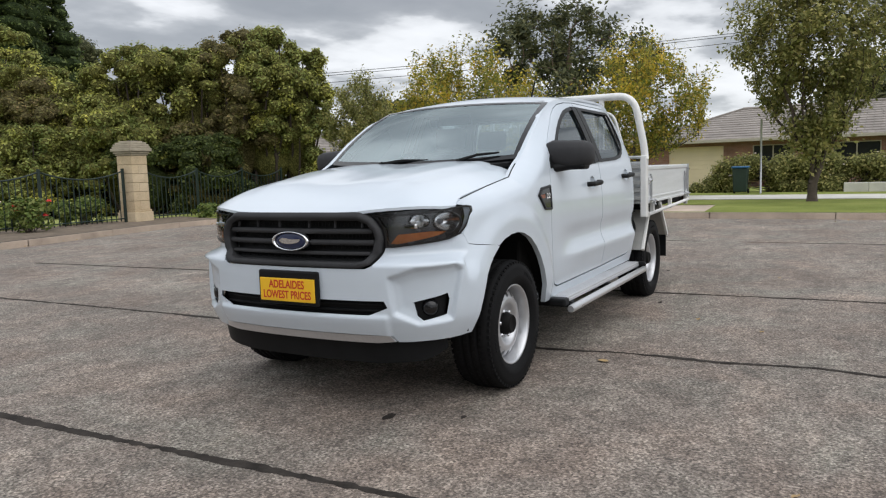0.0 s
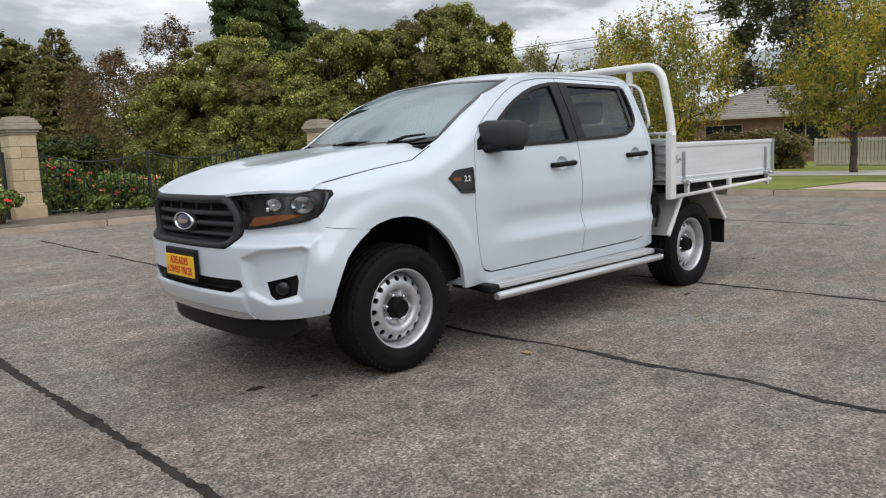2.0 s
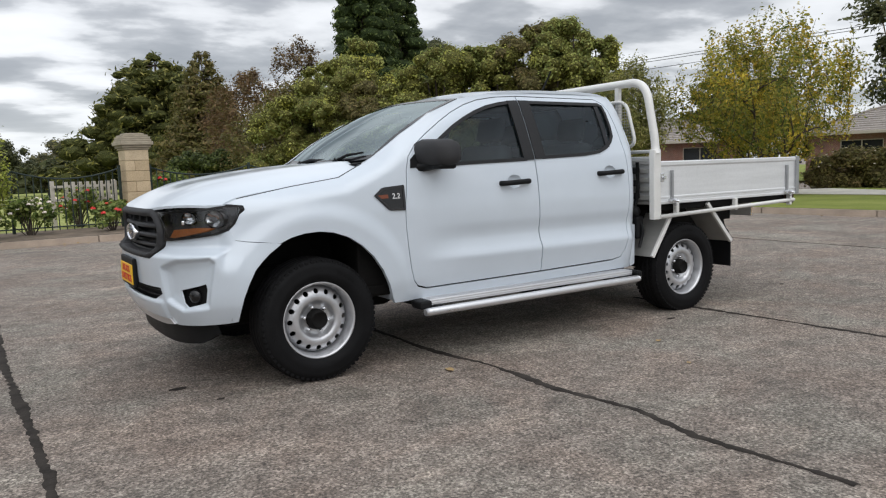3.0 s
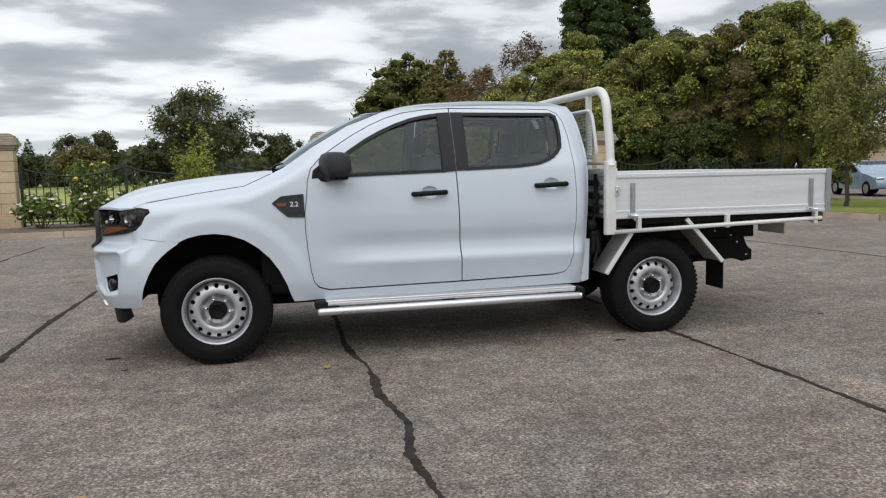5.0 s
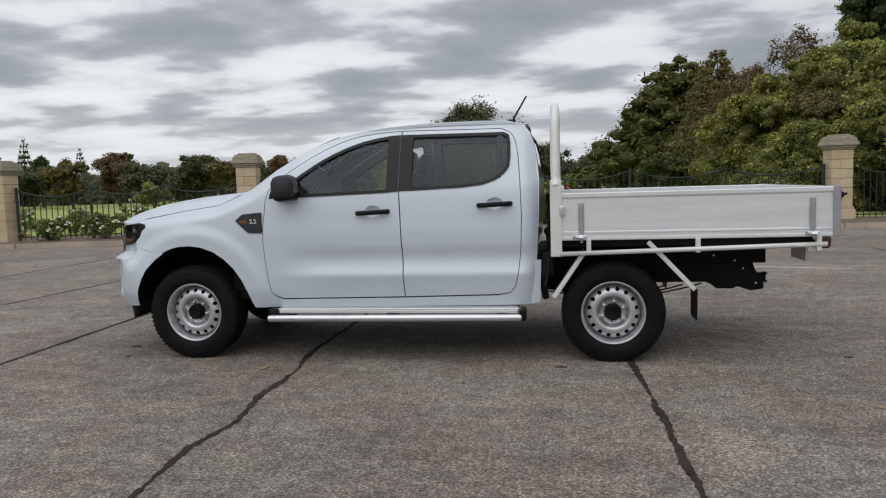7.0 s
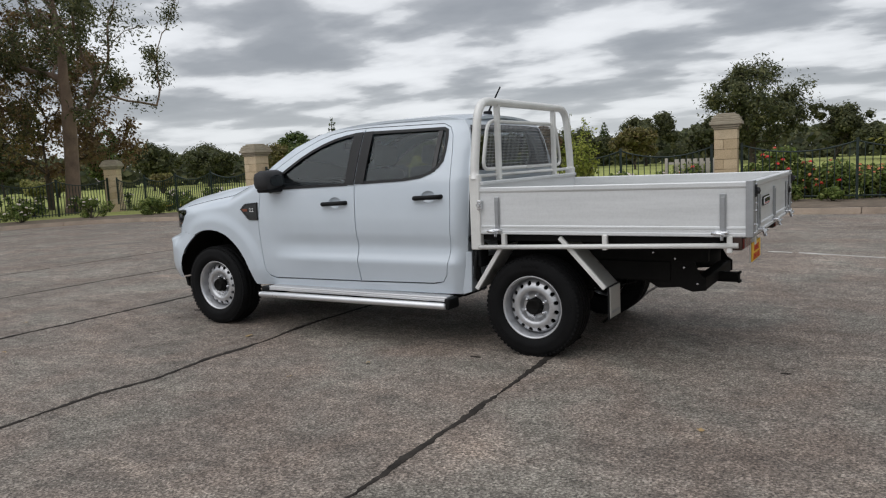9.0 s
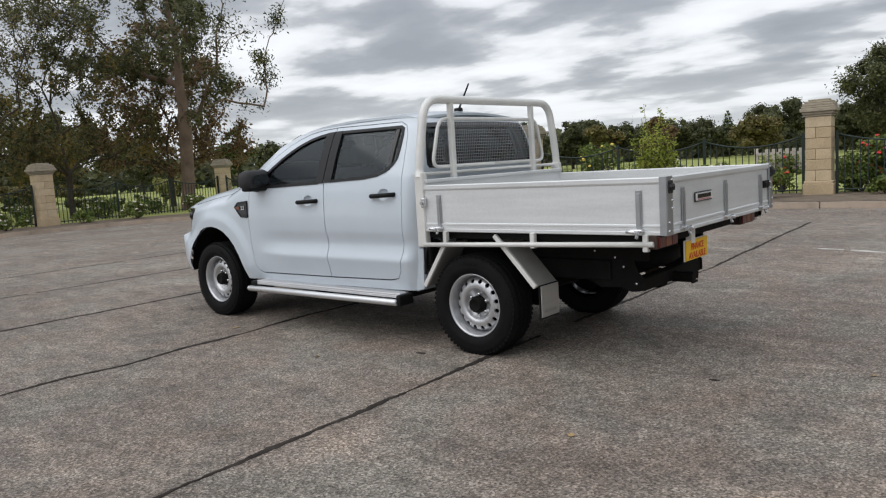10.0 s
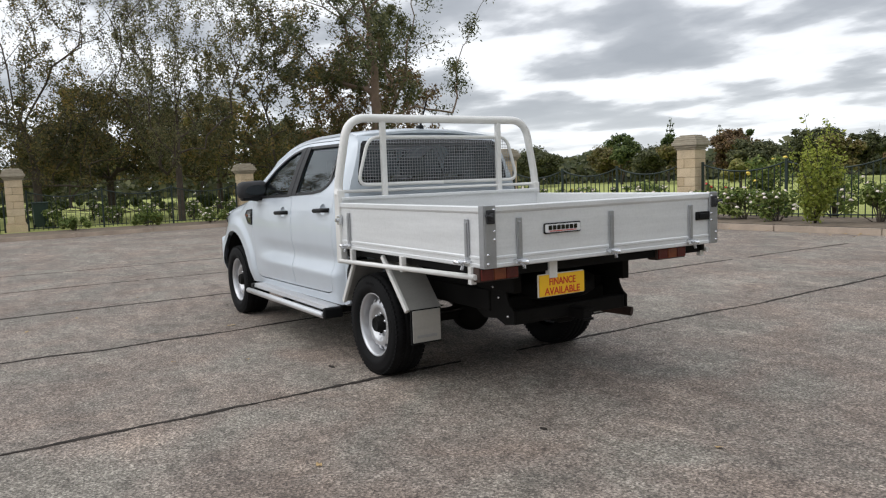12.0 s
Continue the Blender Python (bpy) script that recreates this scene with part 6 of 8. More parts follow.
def ico(n):
    """Corners and faces of a small ball of 20 or 80 faces."""
    bm = bmesh.new()
    bmesh.ops.create_icosphere(bm, subdivisions=n, radius=1.0)
    bm.verts.index_update()
    v, f = np.array([tuple(q.co) for q in bm.verts]), np.array([[q.index for q in g.verts] for g in bm.faces])
    bm.free()
    return v, f


BALLS = {n: ico(n) for n in (1, 2)}


def dark_cores(blobs, rng, material, parent, share=0.8, label="dense inner leaves and twigs", fine=2):
    """The inside of each tuft: a lumpy opaque solid added under the outer leaves so that gaps read dark."""
    BALL_V, BALL_F = BALLS[fine]
    B = np.array(blobs)
    n = len(B)
    k = share * rng.uniform(0.80, 1.12, (n, len(BALL_V), 1))
    v = B[:, None, :3] + BALL_V[None] * B[:, None, 3:] * k
    f = BALL_F[None] + (np.arange(n) * len(BALL_V))[:, None, None]
    me = bpy.data.meshes.new("inner_foliage")
    me.from_pydata(v.reshape(-1, 3).tolist(), [], f.reshape(-1, 3).tolist())
    me.update()
    return tagged(link("inner_foliage", me, material, parent, label), kind="stuff")


def cloud_points(blobs, n, rng, shell=0.55, ragged=0.07):
    """Points in the outer part of ellipsoid clumps, with their outward directions."""
    vol = np.array([b[3] * b[4] * b[5] for b in blobs]) ** 0.7
    pick = rng.choice(len(blobs), n, p=vol / vol.sum())
    B = np.array(blobs)[pick]
    d = rng.normal(0, 1, (n, 3))
    d /= np.linalg.norm(d, axis=1, keepdims=True)
    r = shell + (1 - shell) * rng.random(n) ** 0.6 + rng.normal(0, ragged, n)
    return B[:, :3] + d * B[:, 3:] * r[:, None], d * 0.8 + np.array((0, 0, 0.5))


def limb(bm, a, b, r0, r1, rng, sides=6, sag=0.12):
    a, b = np.array(a, float), np.array(b, float)
    L = np.linalg.norm(b - a)
    pts = [a + (b - a) * t + rng.normal(0, sag * L * 0.25, 3) * (t * (1 - t) * 4) for t in (0, 0.33, 0.66, 1)]
    tube(bm, pts, [r0, r0 * 0.66 + r1 * 0.34, r0 * 0.33 + r1 * 0.67, r1], sides, False)
    return pts


def tree(at, h, w, base, leaf, bark, n, size, label, trunk=0.14, blobs=18, seed=1, narrow=0.55, spread=1.0, bare=0.0, name="tree", fork=None, lean=(0, 0), category="tree", group="", bs=0.36, puffs=9, tuft=0.48):
    """A tree: tapered trunk, forking limbs and a crown of many small leaves in uneven clumps."""
    rng = np.random.default_rng(seed)
    x, y = at
    z0 = gz(x, y) + 0.10
    t = empty(name, (x, y, z0), label, category, group)
    fk = fork if fork is not None else base * 0.85
    bm = bmesh.new()
    top = np.array((lean[0] * fk, lean[1] * fk, fk))
    limb(bm, (0, 0, -0.1), top, trunk * 1.25, trunk * 0.8, rng, 9, 0.06)
    B = []
    ch = (h - base) / 2
    for k in range(blobs):
        d = rng.normal(0, 1, 3)
        d /= np.linalg.norm(d)
        rr = rng.random() ** 0.4 * 0.8 * spread
        c = np.array((d[0] * w / 2 * rr, d[1] * w / 2 * rr, base + ch + d[2] * ch * rr))
        taper = 1.0 - 0.35 * abs((c[2] - base) / (2 * ch) - 0.45)
        c[:2] = c[:2] * taper + top[:2]
        e = w * bs * 0.5 * rng.uniform(0.45, 1.25)
        B.append((*c, e, e, e * rng.uniform(0.75, 1.0)))
    # a few limbs carry all the clumps
    mains = max(3, blobs // 5)
    ends = []
    for k in range(mains):
        c = np.array(B[k][:3])
        e = top + (c - top) * 0.6
        limb(bm, top * rng.uniform(0.8, 1.0), e, trunk * 0.55, trunk * 0.24, rng, 6)
        ends.append(e)
    for b in B:
        c = np.array(b[:3])
        e = min(ends, key=lambda q: np.linalg.norm(q - c))
        p = limb(bm, e, c, trunk * 0.2, trunk * 0.06, rng, 5)
        for _ in range(3):
            q = c + rng.normal(0, 1, 3) * np.array(b[3:]) * (0.7 + bare)
            limb(bm, p[2], q, trunk * 0.08, trunk * 0.025, rng, 3)
    part("trunk", bm, bark, t, "bark of trunk and limbs")
    T = cushions(B, puffs, rng, tuft)
    pts, nr = cloud_points(T, n, rng, 0.62, 0.10)
    leaf_sheet("crown", pts, nr, size, leaf, t, "leafy crown", narrow, seed, 0.42)
    dark_cores(T, rng, HEARTS[leaf.name], t, 0.70, fine=1 if puffs < 9 else 2)
    return t


SHAPES = {"round": ((0, 0.2, 0.45, 0.7, 0.9, 1), (0.4, 0.8, 1.0, 0.88, 0.55, 0.15)),
          "vase": ((0, 0.25, 0.6, 0.82, 0.95, 1), (0.22, 0.6, 1.0, 0.85, 0.5, 0.2)),
          "broad": ((0, 0.12, 0.4, 0.7, 0.9, 1), (0.8, 1.0, 0.95, 0.8, 0.5, 0.2))}


def branch_tree(at, h, w, base, leaf, bark, label, seed, trunk=0.15, fork=1.0, ends=150, leaves=9000, size=0.08, cluster=0.28, shape="round", gap=0.0, shoot=0.0, narrow=0.55, lean=(0.0, 0.0), limbs=9, name="tree", group="", grain=0.55, tipped=0.0):
    """A tree grown limb by limb: each twig leaves the nearest older branch, limbs thicken with the twigs they bear, leaves sit along the twigs."""
    rng = np.random.default_rng(seed)
    x, y = at
    t = empty(name, (x, y, gz(x, y) + 0.10), label, "tree", group)
    top = np.array((lean[0] * fork, lean[1] * fork, fork))
    pos = [np.array((0.0, 0.0, -0.1)), top * 0.4 + rng.normal(0, 0.02, 3), top]
    par = [-1, 0, 1]
    fs, rs = SHAPES[shape]
    rise = {"round": 0.6, "vase": 1.3, "broad": 0.5}[shape]
    p1, p2 = rng.uniform(0, 6.28, 2)

    def radius(f, a):
        return w / 2 * np.interp(f, fs, rs) * (1 + 0.16 * math.sin(2 * a + p1) + 0.12 * math.sin(5 * a + p2 + 4 * f))

    goals = [np.array((top[0] * 2.2 + rng.normal(0, 0.05 * w), top[1] * 2.2 + rng.normal(0, 0.05 * w), base + (h - base) * 0.72))] if shape == "round" else []
    for k in range(limbs):
        a = 2 * math.pi * k / limbs + rng.normal(0, 0.25)
        f = rng.uniform(0.5, 0.95)
        r = radius(f, a) * rng.uniform(0.35, 0.85)
        goals.append(np.array((math.cos(a) * r, math.sin(a) * r, base + (h - base) * f)) + np.array((*(top[:2] * 1.5), 0)))
    more, tries = [], 0
    while len(more) < ends and tries < ends * 40:
        tries += 1
        f, a = rng.random(), rng.uniform(0, 2 * math.pi)
        if rng.random() > np.interp(f, fs, rs):
            continue
        r = radius(f, a) * rng.random() ** 0.5
        q = np.array((math.cos(a) * r + top[0] * 1.5, math.sin(a) * r + top[1] * 1.5, base + (h - base) * f))
        if noise.noise(Vector(q * grain) + Vector((seed * 1.7, 0, 0))) < gap:
            continue
        more.append(q)
    more.sort(key=lambda q: np.linalg.norm(q - top))
    paths, tips = [], []
    for g in goals + more:
        P = np.array(pos[2:])
        B = P - np.array([pos[j] for j in par[2:]])
        B /= np.linalg.norm(B, axis=1, keepdims=True) + 1e-6
        d = np.linalg.norm(P - g, axis=1) + 1e-6
        d = d * (1.0 + 0.55 * (1 - np.sum(B * (g - P), 1) / d)) + 1.6 * np.maximum(0, P[:, 2] - g[2] + 0.15) + 0.7 * np.maximum(0, rise * np.hypot(P[:, 0] - g[0], P[:, 1] - g[1]) - g[2] + P[:, 2])
        i = int(np.argmin(d)) + 2
        a = pos[i]
        L = np.linalg.norm(g - a)
        back = a - pos[par[i]]
        back /= np.linalg.norm(back) + 1e-6
        c = a + (g - a) * 0.42 + back * L * 0.14 + np.array((0, 0, 0.06 * L)) + rng.normal(0, 0.045 * L, 3)
        m = max(2, min(6, int(L / 0.5)))
        chain = [i]
        for j in range(1, m + 1):
            u = j / m
            pos.append(a * (1 - u) ** 2 + c * 2 * u * (1 - u) + g * u * u + (rng.normal(0, 0.02 * L, 3) if j < m else 0))
            par.append(chain[-1])
            chain.append(len(pos) - 1)
        if shoot:
            pos.append(pos[-1] + np.array((rng.normal(0, 0.2), rng.normal(0, 0.2), rng.uniform(0.3, 1.0))) * shoot)
            par.append(chain[-1])
            chain.append(len(pos) - 1)
        paths.append(chain)
        tips.append(chain[-1])
    load = np.zeros(len(pos))
    for i in tips:
        load[i] += 1
    for i in range(len(pos) - 1, 0, -1):
        load[par[i]] += load[i]
    k = trunk / (load[0] ** 0.62)
    rad = np.maximum(0.0038 * (1 + h / 14), k * load ** 0.62)
    bm = bmesh.new()
    tube(bm, [pos[0] - np.array((0, 0, 0.05)), pos[0] + np.array((0, 0, 0.22)), pos[1], pos[2]], [trunk * 1.5, trunk * 1.12, trunk, rad[2]], 10, False)
    for c in paths:
        r = [rad[j] for j in c]
        r[0] = min(rad[c[0]], r[1] * 1.3)
        tube(bm, [pos[j] for j in c], r, 6 if r[0] > 0.03 else 4, False)
    part("trunk", bm, bark, t, "bark of trunk and limbs")
    wgt = rng.uniform(0.3, 1.7, len(paths))
    num = np.maximum(1, (wgt / wgt.sum() * leaves)).astype(int)
    out = []
    for c, n in zip(paths, num):
        P = np.array([pos[j] for j in c])
        u = rng.uniform(tipped if tipped else 0.45 if not shoot else 0.35, 1.0, n) * (len(P) - 1)
        i = np.minimum(u.astype(int), len(P) - 2)
        f = (u - i)[:, None]
        out.append(P[i] * (1 - f) + P[i + 1] * f + rng.normal(0, 1, (n, 3)) * cluster * rng.uniform(0.5, 1.2) * (1.15 - 0.6 * u[:, None] / len(P)))
    pts = np.concatenate(out)
    mid = np.array((0, 0, base + (h - base) * 0.4))
    nr = pts - mid
    nr = nr / (np.linalg.norm(nr, axis=1, keepdims=True) + 1e-6) * 0.5 + np.array((0, 0, 0.45))
    leaf_sheet("crown", pts, nr, size, leaf, t, "leafy crown", narrow, seed)
    return t


def shrub_mass(at, w, d, h, leaf, n, size, label, seed, name="shrub", blobs=16, low=0.0, category="shrub", group="", core=True, flowers=None, narrow=0.55, lobes=None, tufts=0):
    """A dense bush to the ground: overlapping clumps of leaves, round solid shade-dark cores where core is set."""
    rng = np.random.default_rng(seed)
    x, y = at
    z0 = gz(x, y) + 0.10
    t = empty(name, (x, y, z0), label, category, group)
    B = []
    for k in range(blobs):
        u = rng.uniform(-1, 1, 2)
        f = rng.random() ** (1.15 if lobes else 0.7)
        zc = low + f * (h - low)
        sh = math.sqrt(max(0.12, 1 - (f * 0.92) ** 2.6))
        if lobes and max(w, d) > 2.5 * min(w, d):
            e = min(w, d, h) * rng.uniform(*lobes)
        elif lobes:
            n2 = np.linalg.norm(u) + 1e-6
            u = u / n2 * min(1.0, 0.55 + 0.5 * n2)
            e = min(w, d, h) * rng.uniform(*lobes)
        else:
            e = min(w, d, h) * rng.uniform(0.14, 0.27)
        B.append((u[0] * (w / 2 - e * 0.6) * sh, u[1] * (d / 2 - e * 0.6) * sh, min(zc, h * rng.uniform(0.86, 1.0) - e * 0.75), e * 1.15, e * 1.15, e))
    bm = bmesh.new()
    limb(bm, (0, 0, -0.1), (0, 0, h * 0.45), 0.05 * h / 2, 0.02 * h, rng, 6)
    for b in B:
        limb(bm, (b[0] * 0.15, b[1] * 0.15, 0.0), b[:3], 0.016 * h, 0.005 * h, rng, 4)
    tagged(part("stem", bm, BARK, t, "woody stems"), kind="stuff")
    T = cushions(B, tufts, rng, 0.44) if tufts else B
    if core:
        dark_cores(T + ([(0, 0, h * 0.40, w * 0.34, d * 0.34, h * 0.42)] if tufts else []), rng, HEARTS[leaf.name], t, 0.78)
    pts, nr = cloud_points(T, n, rng, 0.74 if core else 0.6, 0.13)
    leaf_sheet("foliage", pts, nr, size, leaf, t, "clumps of leaves", narrow, seed, 0.42 if core else 0.55)
    if flowers:
        mat, m, fs = flowers
        p2, nr = cloud_points(B, m, rng, 0.95)
        keep = p2[:, 2] > h * 0.4
        bm = bmesh.new()
        for q in p2[keep]:
            for j in range(7):
                a = j * 2.4
                c = Vector(q) + Vector((math.cos(a), math.sin(a), rng.uniform(0, 0.7))) * fs * 0.5 * (0.3 + 0.1 * j)
                n1 = Vector((math.cos(a), math.sin(a), 1.2)).normalized()
                u1 = n1.orthogonal().normalized() * fs * 0.45
                v1 = n1.cross(u1)
                bm.faces.new([bm.verts.new(c + o) for o in (u1, v1, -u1, -v1)])
        if len(bm.faces):
            tagged(part("bloom", bm, mat, t, "open blooms"), kind="stuff")
        else:
            bm.free()
    return t


def conifer(at, h, w, leaf, n, size, label, seed, layers=16, droop=0.25, base=0.8, solid=0.8):
    """A pointed tree: whorls of drooping boughs round a straight trunk."""
    rng = np.random.default_rng(seed)
    x, y = at
    t = empty("conifer", (x, y, gz(x, y) + 0.1), label, "tree")
    bm = bmesh.new()
    limb(bm, (0, 0, -0.1), (0, 0, h * 0.97), 0.022 * h, 0.003 * h, rng, 8, 0.01)
    B = []
    for k in range(layers):
        f = k / (layers - 1)
        z = base + (h - base) * f
        r = w / 2 * (1 - f) ** 0.75 * rng.uniform(0.8, 1.1) + 0.08 * w
        m = 7 if f < 0.8 else 4
        for j in range(m):
            a = j * 2 * math.pi / m + k * 1.3 + rng.normal(0, 0.2)
            c = (math.cos(a) * r * 0.62, math.sin(a) * r * 0.62, z - droop * r * 0.5)
            limb(bm, (0, 0, z), (c[0] * 1.3, c[1] * 1.3, c[2]), 0.006 * h, 0.002 * h, rng, 3)
            e = r * 0.40
            B.append((*c, e, e, (h - base) / layers * 0.75))
    part("trunk", bm, BARK, t, "bark of a straight trunk")
    pts, nr = cloud_points(B, n, rng, 0.6)
    leaf_sheet("crown", pts, nr, size, leaf, t, "dark needled boughs", 0.4, seed)
    if solid:
        dark_cores(B, rng, HEARTS[leaf.name], t, solid)
    return t


def tiered_pine(at, h, r0, low, leaf, n, size, label, seed, tiers=15):
    """A broad old pine: flat drooping shelves of needles one above the other, wider downwards."""
    rng = np.random.default_rng(seed)
    x, y = at
    t = empty("pine", (x, y, gz(x, y) + 0.1), label, "tree")
    bm = bmesh.new()
    limb(bm, (0, 0, -0.1), (0, 0, h * 0.93), 0.035 * h, 0.006 * h, rng, 8, 0.02)
    B = []
    for k in range(tiers):
        f = k / (tiers - 1)
        z = low + (h - low) * (0.96 * f)
        r = r0 * (1 - f) ** 0.5 + 0.03 * r0
        m = int(5 + 12 * (1 - f))
        for j in range(m):
            a = j * 2 * math.pi / m + k * 1.1 + rng.normal(0, 0.22)
            L = r * rng.uniform(0.72, 1.14)
            limb(bm, (0, 0, z), (math.cos(a) * L * 0.9, math.sin(a) * L * 0.9, z - 0.05 * L), 0.008 * h, 0.002 * h, rng, 4)
            for u in (0.45, 0.72, 0.95) if L > 2.5 else (0.7,):
                e = (0.6 + 0.17 * r) * rng.uniform(0.75, 1.25) * (1.15 - 0.4 * u)
                B.append((math.cos(a) * L * u + rng.normal(0, 0.2), math.sin(a) * L * u + rng.normal(0, 0.2), z - 0.10 * L * u * u + rng.normal(0, 0.2), e, e, 0.48 * e + 0.15))
    part("trunk", bm, BARK, t, "bark of trunk and boughs")
    pts, nr = cloud_points(B, n, rng, 0.6, 0.2)
    leaf_sheet("crown", pts, nr, size, leaf, t, "flat tiers of needles", 0.3, seed, 0.6)
    dark_cores(B, rng, HEARTS[leaf.name], t, 0.68)
    return t


# ---- fence and pillars ----
PILLARS = [(-10.13, -15.03), (-1.79, -14.33), (5.83, -13.52), (12.39, -12.08), (23.4, -14.5), (21.5, -5.9), (22.1, 2.1), (22.0, 10.5)]
STONES = {}


def stone_mesh(w, d, h, mat):
    key = (round(w, 3), round(d, 3), round(h, 3), mat.name)
    if key not in STONES:
        bm = bmesh.new()
        box(bm, -w / 2, w / 2, -d / 2, d / 2, 0, h, 0.012)
        me = bpy.data.meshes.new("stone")
        bm.to_mesh(me); bm.free()
        me.materials.append(mat)
        STONES[key] = me
    return STONES[key]


def pillar(at, turn, H):
    """A sandstone gate pillar: plinth, coursed shaft of separate blocks and a stepped cap."""
    x, y = at
    p = empty("stone_pillar", (x, y, gz(x, y) + 0.08), "weathered sandstone fence pillar with a stepped cap", "pillar", "pillars along the fence", turn)

    def blk(name, w, d, h, z, dx=0.0, label=""):
        ob = link(name, stone_mesh(w, d, h, CAPSTONE if name == "cap_stone" else STONE), None, p, label)
        ob.matrix_basis = pose(dx, 0, z, 0, 0, 180 * (len(p.children) % 2))
    blk("plinth", 0.66, 0.66, 0.30, 0.0, 0, "broad stone plinth")
    blk("plinth_step", 0.61, 0.61, 0.06, 0.302)
    n = 6
    hh = (H - 0.30 - 0.06 - 0.40) / n
    for k in range(n):
        z = 0.364 + k * hh
        if k % 2:
            blk("stone_block", 0.55, 0.55, hh - 0.006, z)
        else:
            blk("stone_block", 0.33, 0.545, hh - 0.006, z, -0.11)
            blk("stone_block", 0.215, 0.55, hh - 0.006, z, 0.1675)
    z = 0.364 + n * hh
    for w, h in ((0.60, 0.05), (0.67, 0.06), (0.76, 0.09), (0.70, 0.05), (0.66, 0.06), (0.58, 0.05), (0.44, 0.04)):
        blk("cap_stone", w, w, h - 0.003, z)
        z += h
    return p


for i, q in enumerate(PILLARS):
    a = PILLARS[min(i + 1, len(PILLARS) - 1)]
    b = PILLARS[max(i - 1, 0)]
    pillar(q, math.degrees(math.atan2(a[1] - b[1], a[0] - b[0])), 2.26)

BARS = {}


def bar_mesh(kind):
    if kind not in BARS:
        bm = bmesh.new()
        r = {"bar": 0.010, "post": 0.030}[kind]
        box(bm, -r, r, -r, r, 0, 1, 0.0)
        me = bpy.data.meshes.new(kind)
        bm.to_mesh(me); bm.free()
        me.materials.append(FENCE)
        BARS[kind] = me
    return BARS[kind]


def fence(a, b, spans, label):
    """Iron fence whose top rail hangs in a swag from post to post, each upright its own bar."""
    a, b = np.array(a, float), np.array(b, float)
    L = np.linalg.norm(b - a)
    d = (b - a) / L
    mid = (a + b) / 2
    ang = math.degrees(math.atan2(d[1], d[0]))
    z0 = gz(*mid) + 0.10
    f = empty("iron_fence", (*mid, z0), label, "fence", "fence panels between pillars", ang)
    S0, S1 = -L / 2 + 0.36, L / 2 - 0.36
    step = (S1 - S0) / spans

    def top(s):
        u = ((s - S0) / step) % 1.0
        u = 0.0 if abs(s - S1) < 1e-6 else u
        return 1.42 - 0.21 * (1 - (2 * u - 1) ** 2)

    def slope(s):
        w = mid + d * s
        return gz(*w) + 0.10 - z0
    for k in range(spans + 1):
        s = S0 + k * step
        ob = link("fence_post", bar_mesh("post"), None, f)
        ob.matrix_basis = Matrix.LocRotScale((s, 0, slope(s) - 0.05), None, (1, 1, 1.54))
    for nm, fn, r in (("top_rail", top, 0.021), ("lower_rail", lambda s: 0.12, 0.018)):
        for k in range(spans):
            ss = np.linspace(S0 + k * step, S0 + (k + 1) * step - 1e-4, 13)
            bm = bmesh.new()
            tube(bm, [(s, 0, fn(s) + slope(s)) for s in ss], r, 6)
            part(nm, bm, FENCE, f)
    m = int(round(step / 0.155))
    for k in range(spans):
        for j in range(1, m):
            s = S0 + k * step + step * j / m
            ob = link("fence_bar", bar_mesh("bar"), None, f)
            ob.matrix_basis = Matrix.LocRotScale((s, 0, slope(s) + 0.04), None, (1, 1, top(s) - 0.04))


for (a, b, n) in ((0, 1, 3), (1, 2, 3), (2, 3, 3), (3, 4, 4), (4, 5, 3), (5, 6, 3), (6, 7, 3)):
    fence(PILLARS[a], PILLARS[b], n, "dark iron fence with swagged top rail and thin upright bars")
fence((-17.0, -15.4), PILLARS[0], 3, "dark green iron fence with swagged top rail before the hedge")

# ---- hedge, trees of the park ----
HG = "tall hedge behind the fence"
for k, (x, y, w, h, leaf) in enumerate([(-10.6, -25.4, 4.2, 4.42, HEDGE), (-11.9, -24.2, 4.2, 5.55, HEDGE), (-12.9, -22.6, 3.4, 4.68, OLIVE), (-13.9, -21.6, 3.6, 4.85, HEDGE), (-15.0, -20.2, 3.6, 6.01, HEDGE), (-15.9, -18.8, 3.6, 6.39, HEDGE), (-16.8, -17.6, 3.4, 6.68, OLIVE),
                                        (-17.6, -16.6, 3.0, 6.68, HEDGE), (-18.3, -15.9, 2.6, 6.58, HEDGE), (-13.4, -19.6, 3.0, 3.70, HEDGE), (-15.2, -17.6, 2.8, 3.20, OLIVE), (-11.2, -21.4, 2.8, 3.00, HEDGE)]):
    shrub_mass((x, y), w, w, h, leaf, 16500, 0.06, "large dense evergreen hedge shrub with yellow-green tips" if leaf is HEDGE else "large brownish-green hedge shrub among the evergreens", 40 + k, "hedge_shrub", 26, 0.2, "hedge", HG, lobes=(0.15, 0.27), tufts=8)
for k, (x, y, w, h) in enumerate([(-13.4, -18.4, 3.2, 2.4), (-14.6, -16.9, 3.0, 2.6)]):
    shrub_mass((x, y), w, 2.6, h, HEDGEDARK, 8000, 0.06, "dark low evergreen shrub under the hedge", 60 + k, "shrub", 18, 0.0, tufts=8)
shrub_mass((-15.9, -30.4), 6.4, 5.4, 7.6, HEDGE, 26000, 0.075, "tall bright green evergreen shrub in billowing clumps", 63, "hedge_shrub", 30, 0.4, "hedge", HG, lobes=(0.12, 0.22), tufts=9)
conifer((-18.6, -34.6), 17.0, 5.6, CONIFER, 19000, 0.11, "tall dark green conifer standing above the hedge", 71, 24)
conifer((-21.4, -35.4), 14.0, 5.6, CONIFER, 12000, 0.11, "dark conifer behind the hedge", 72, 20)
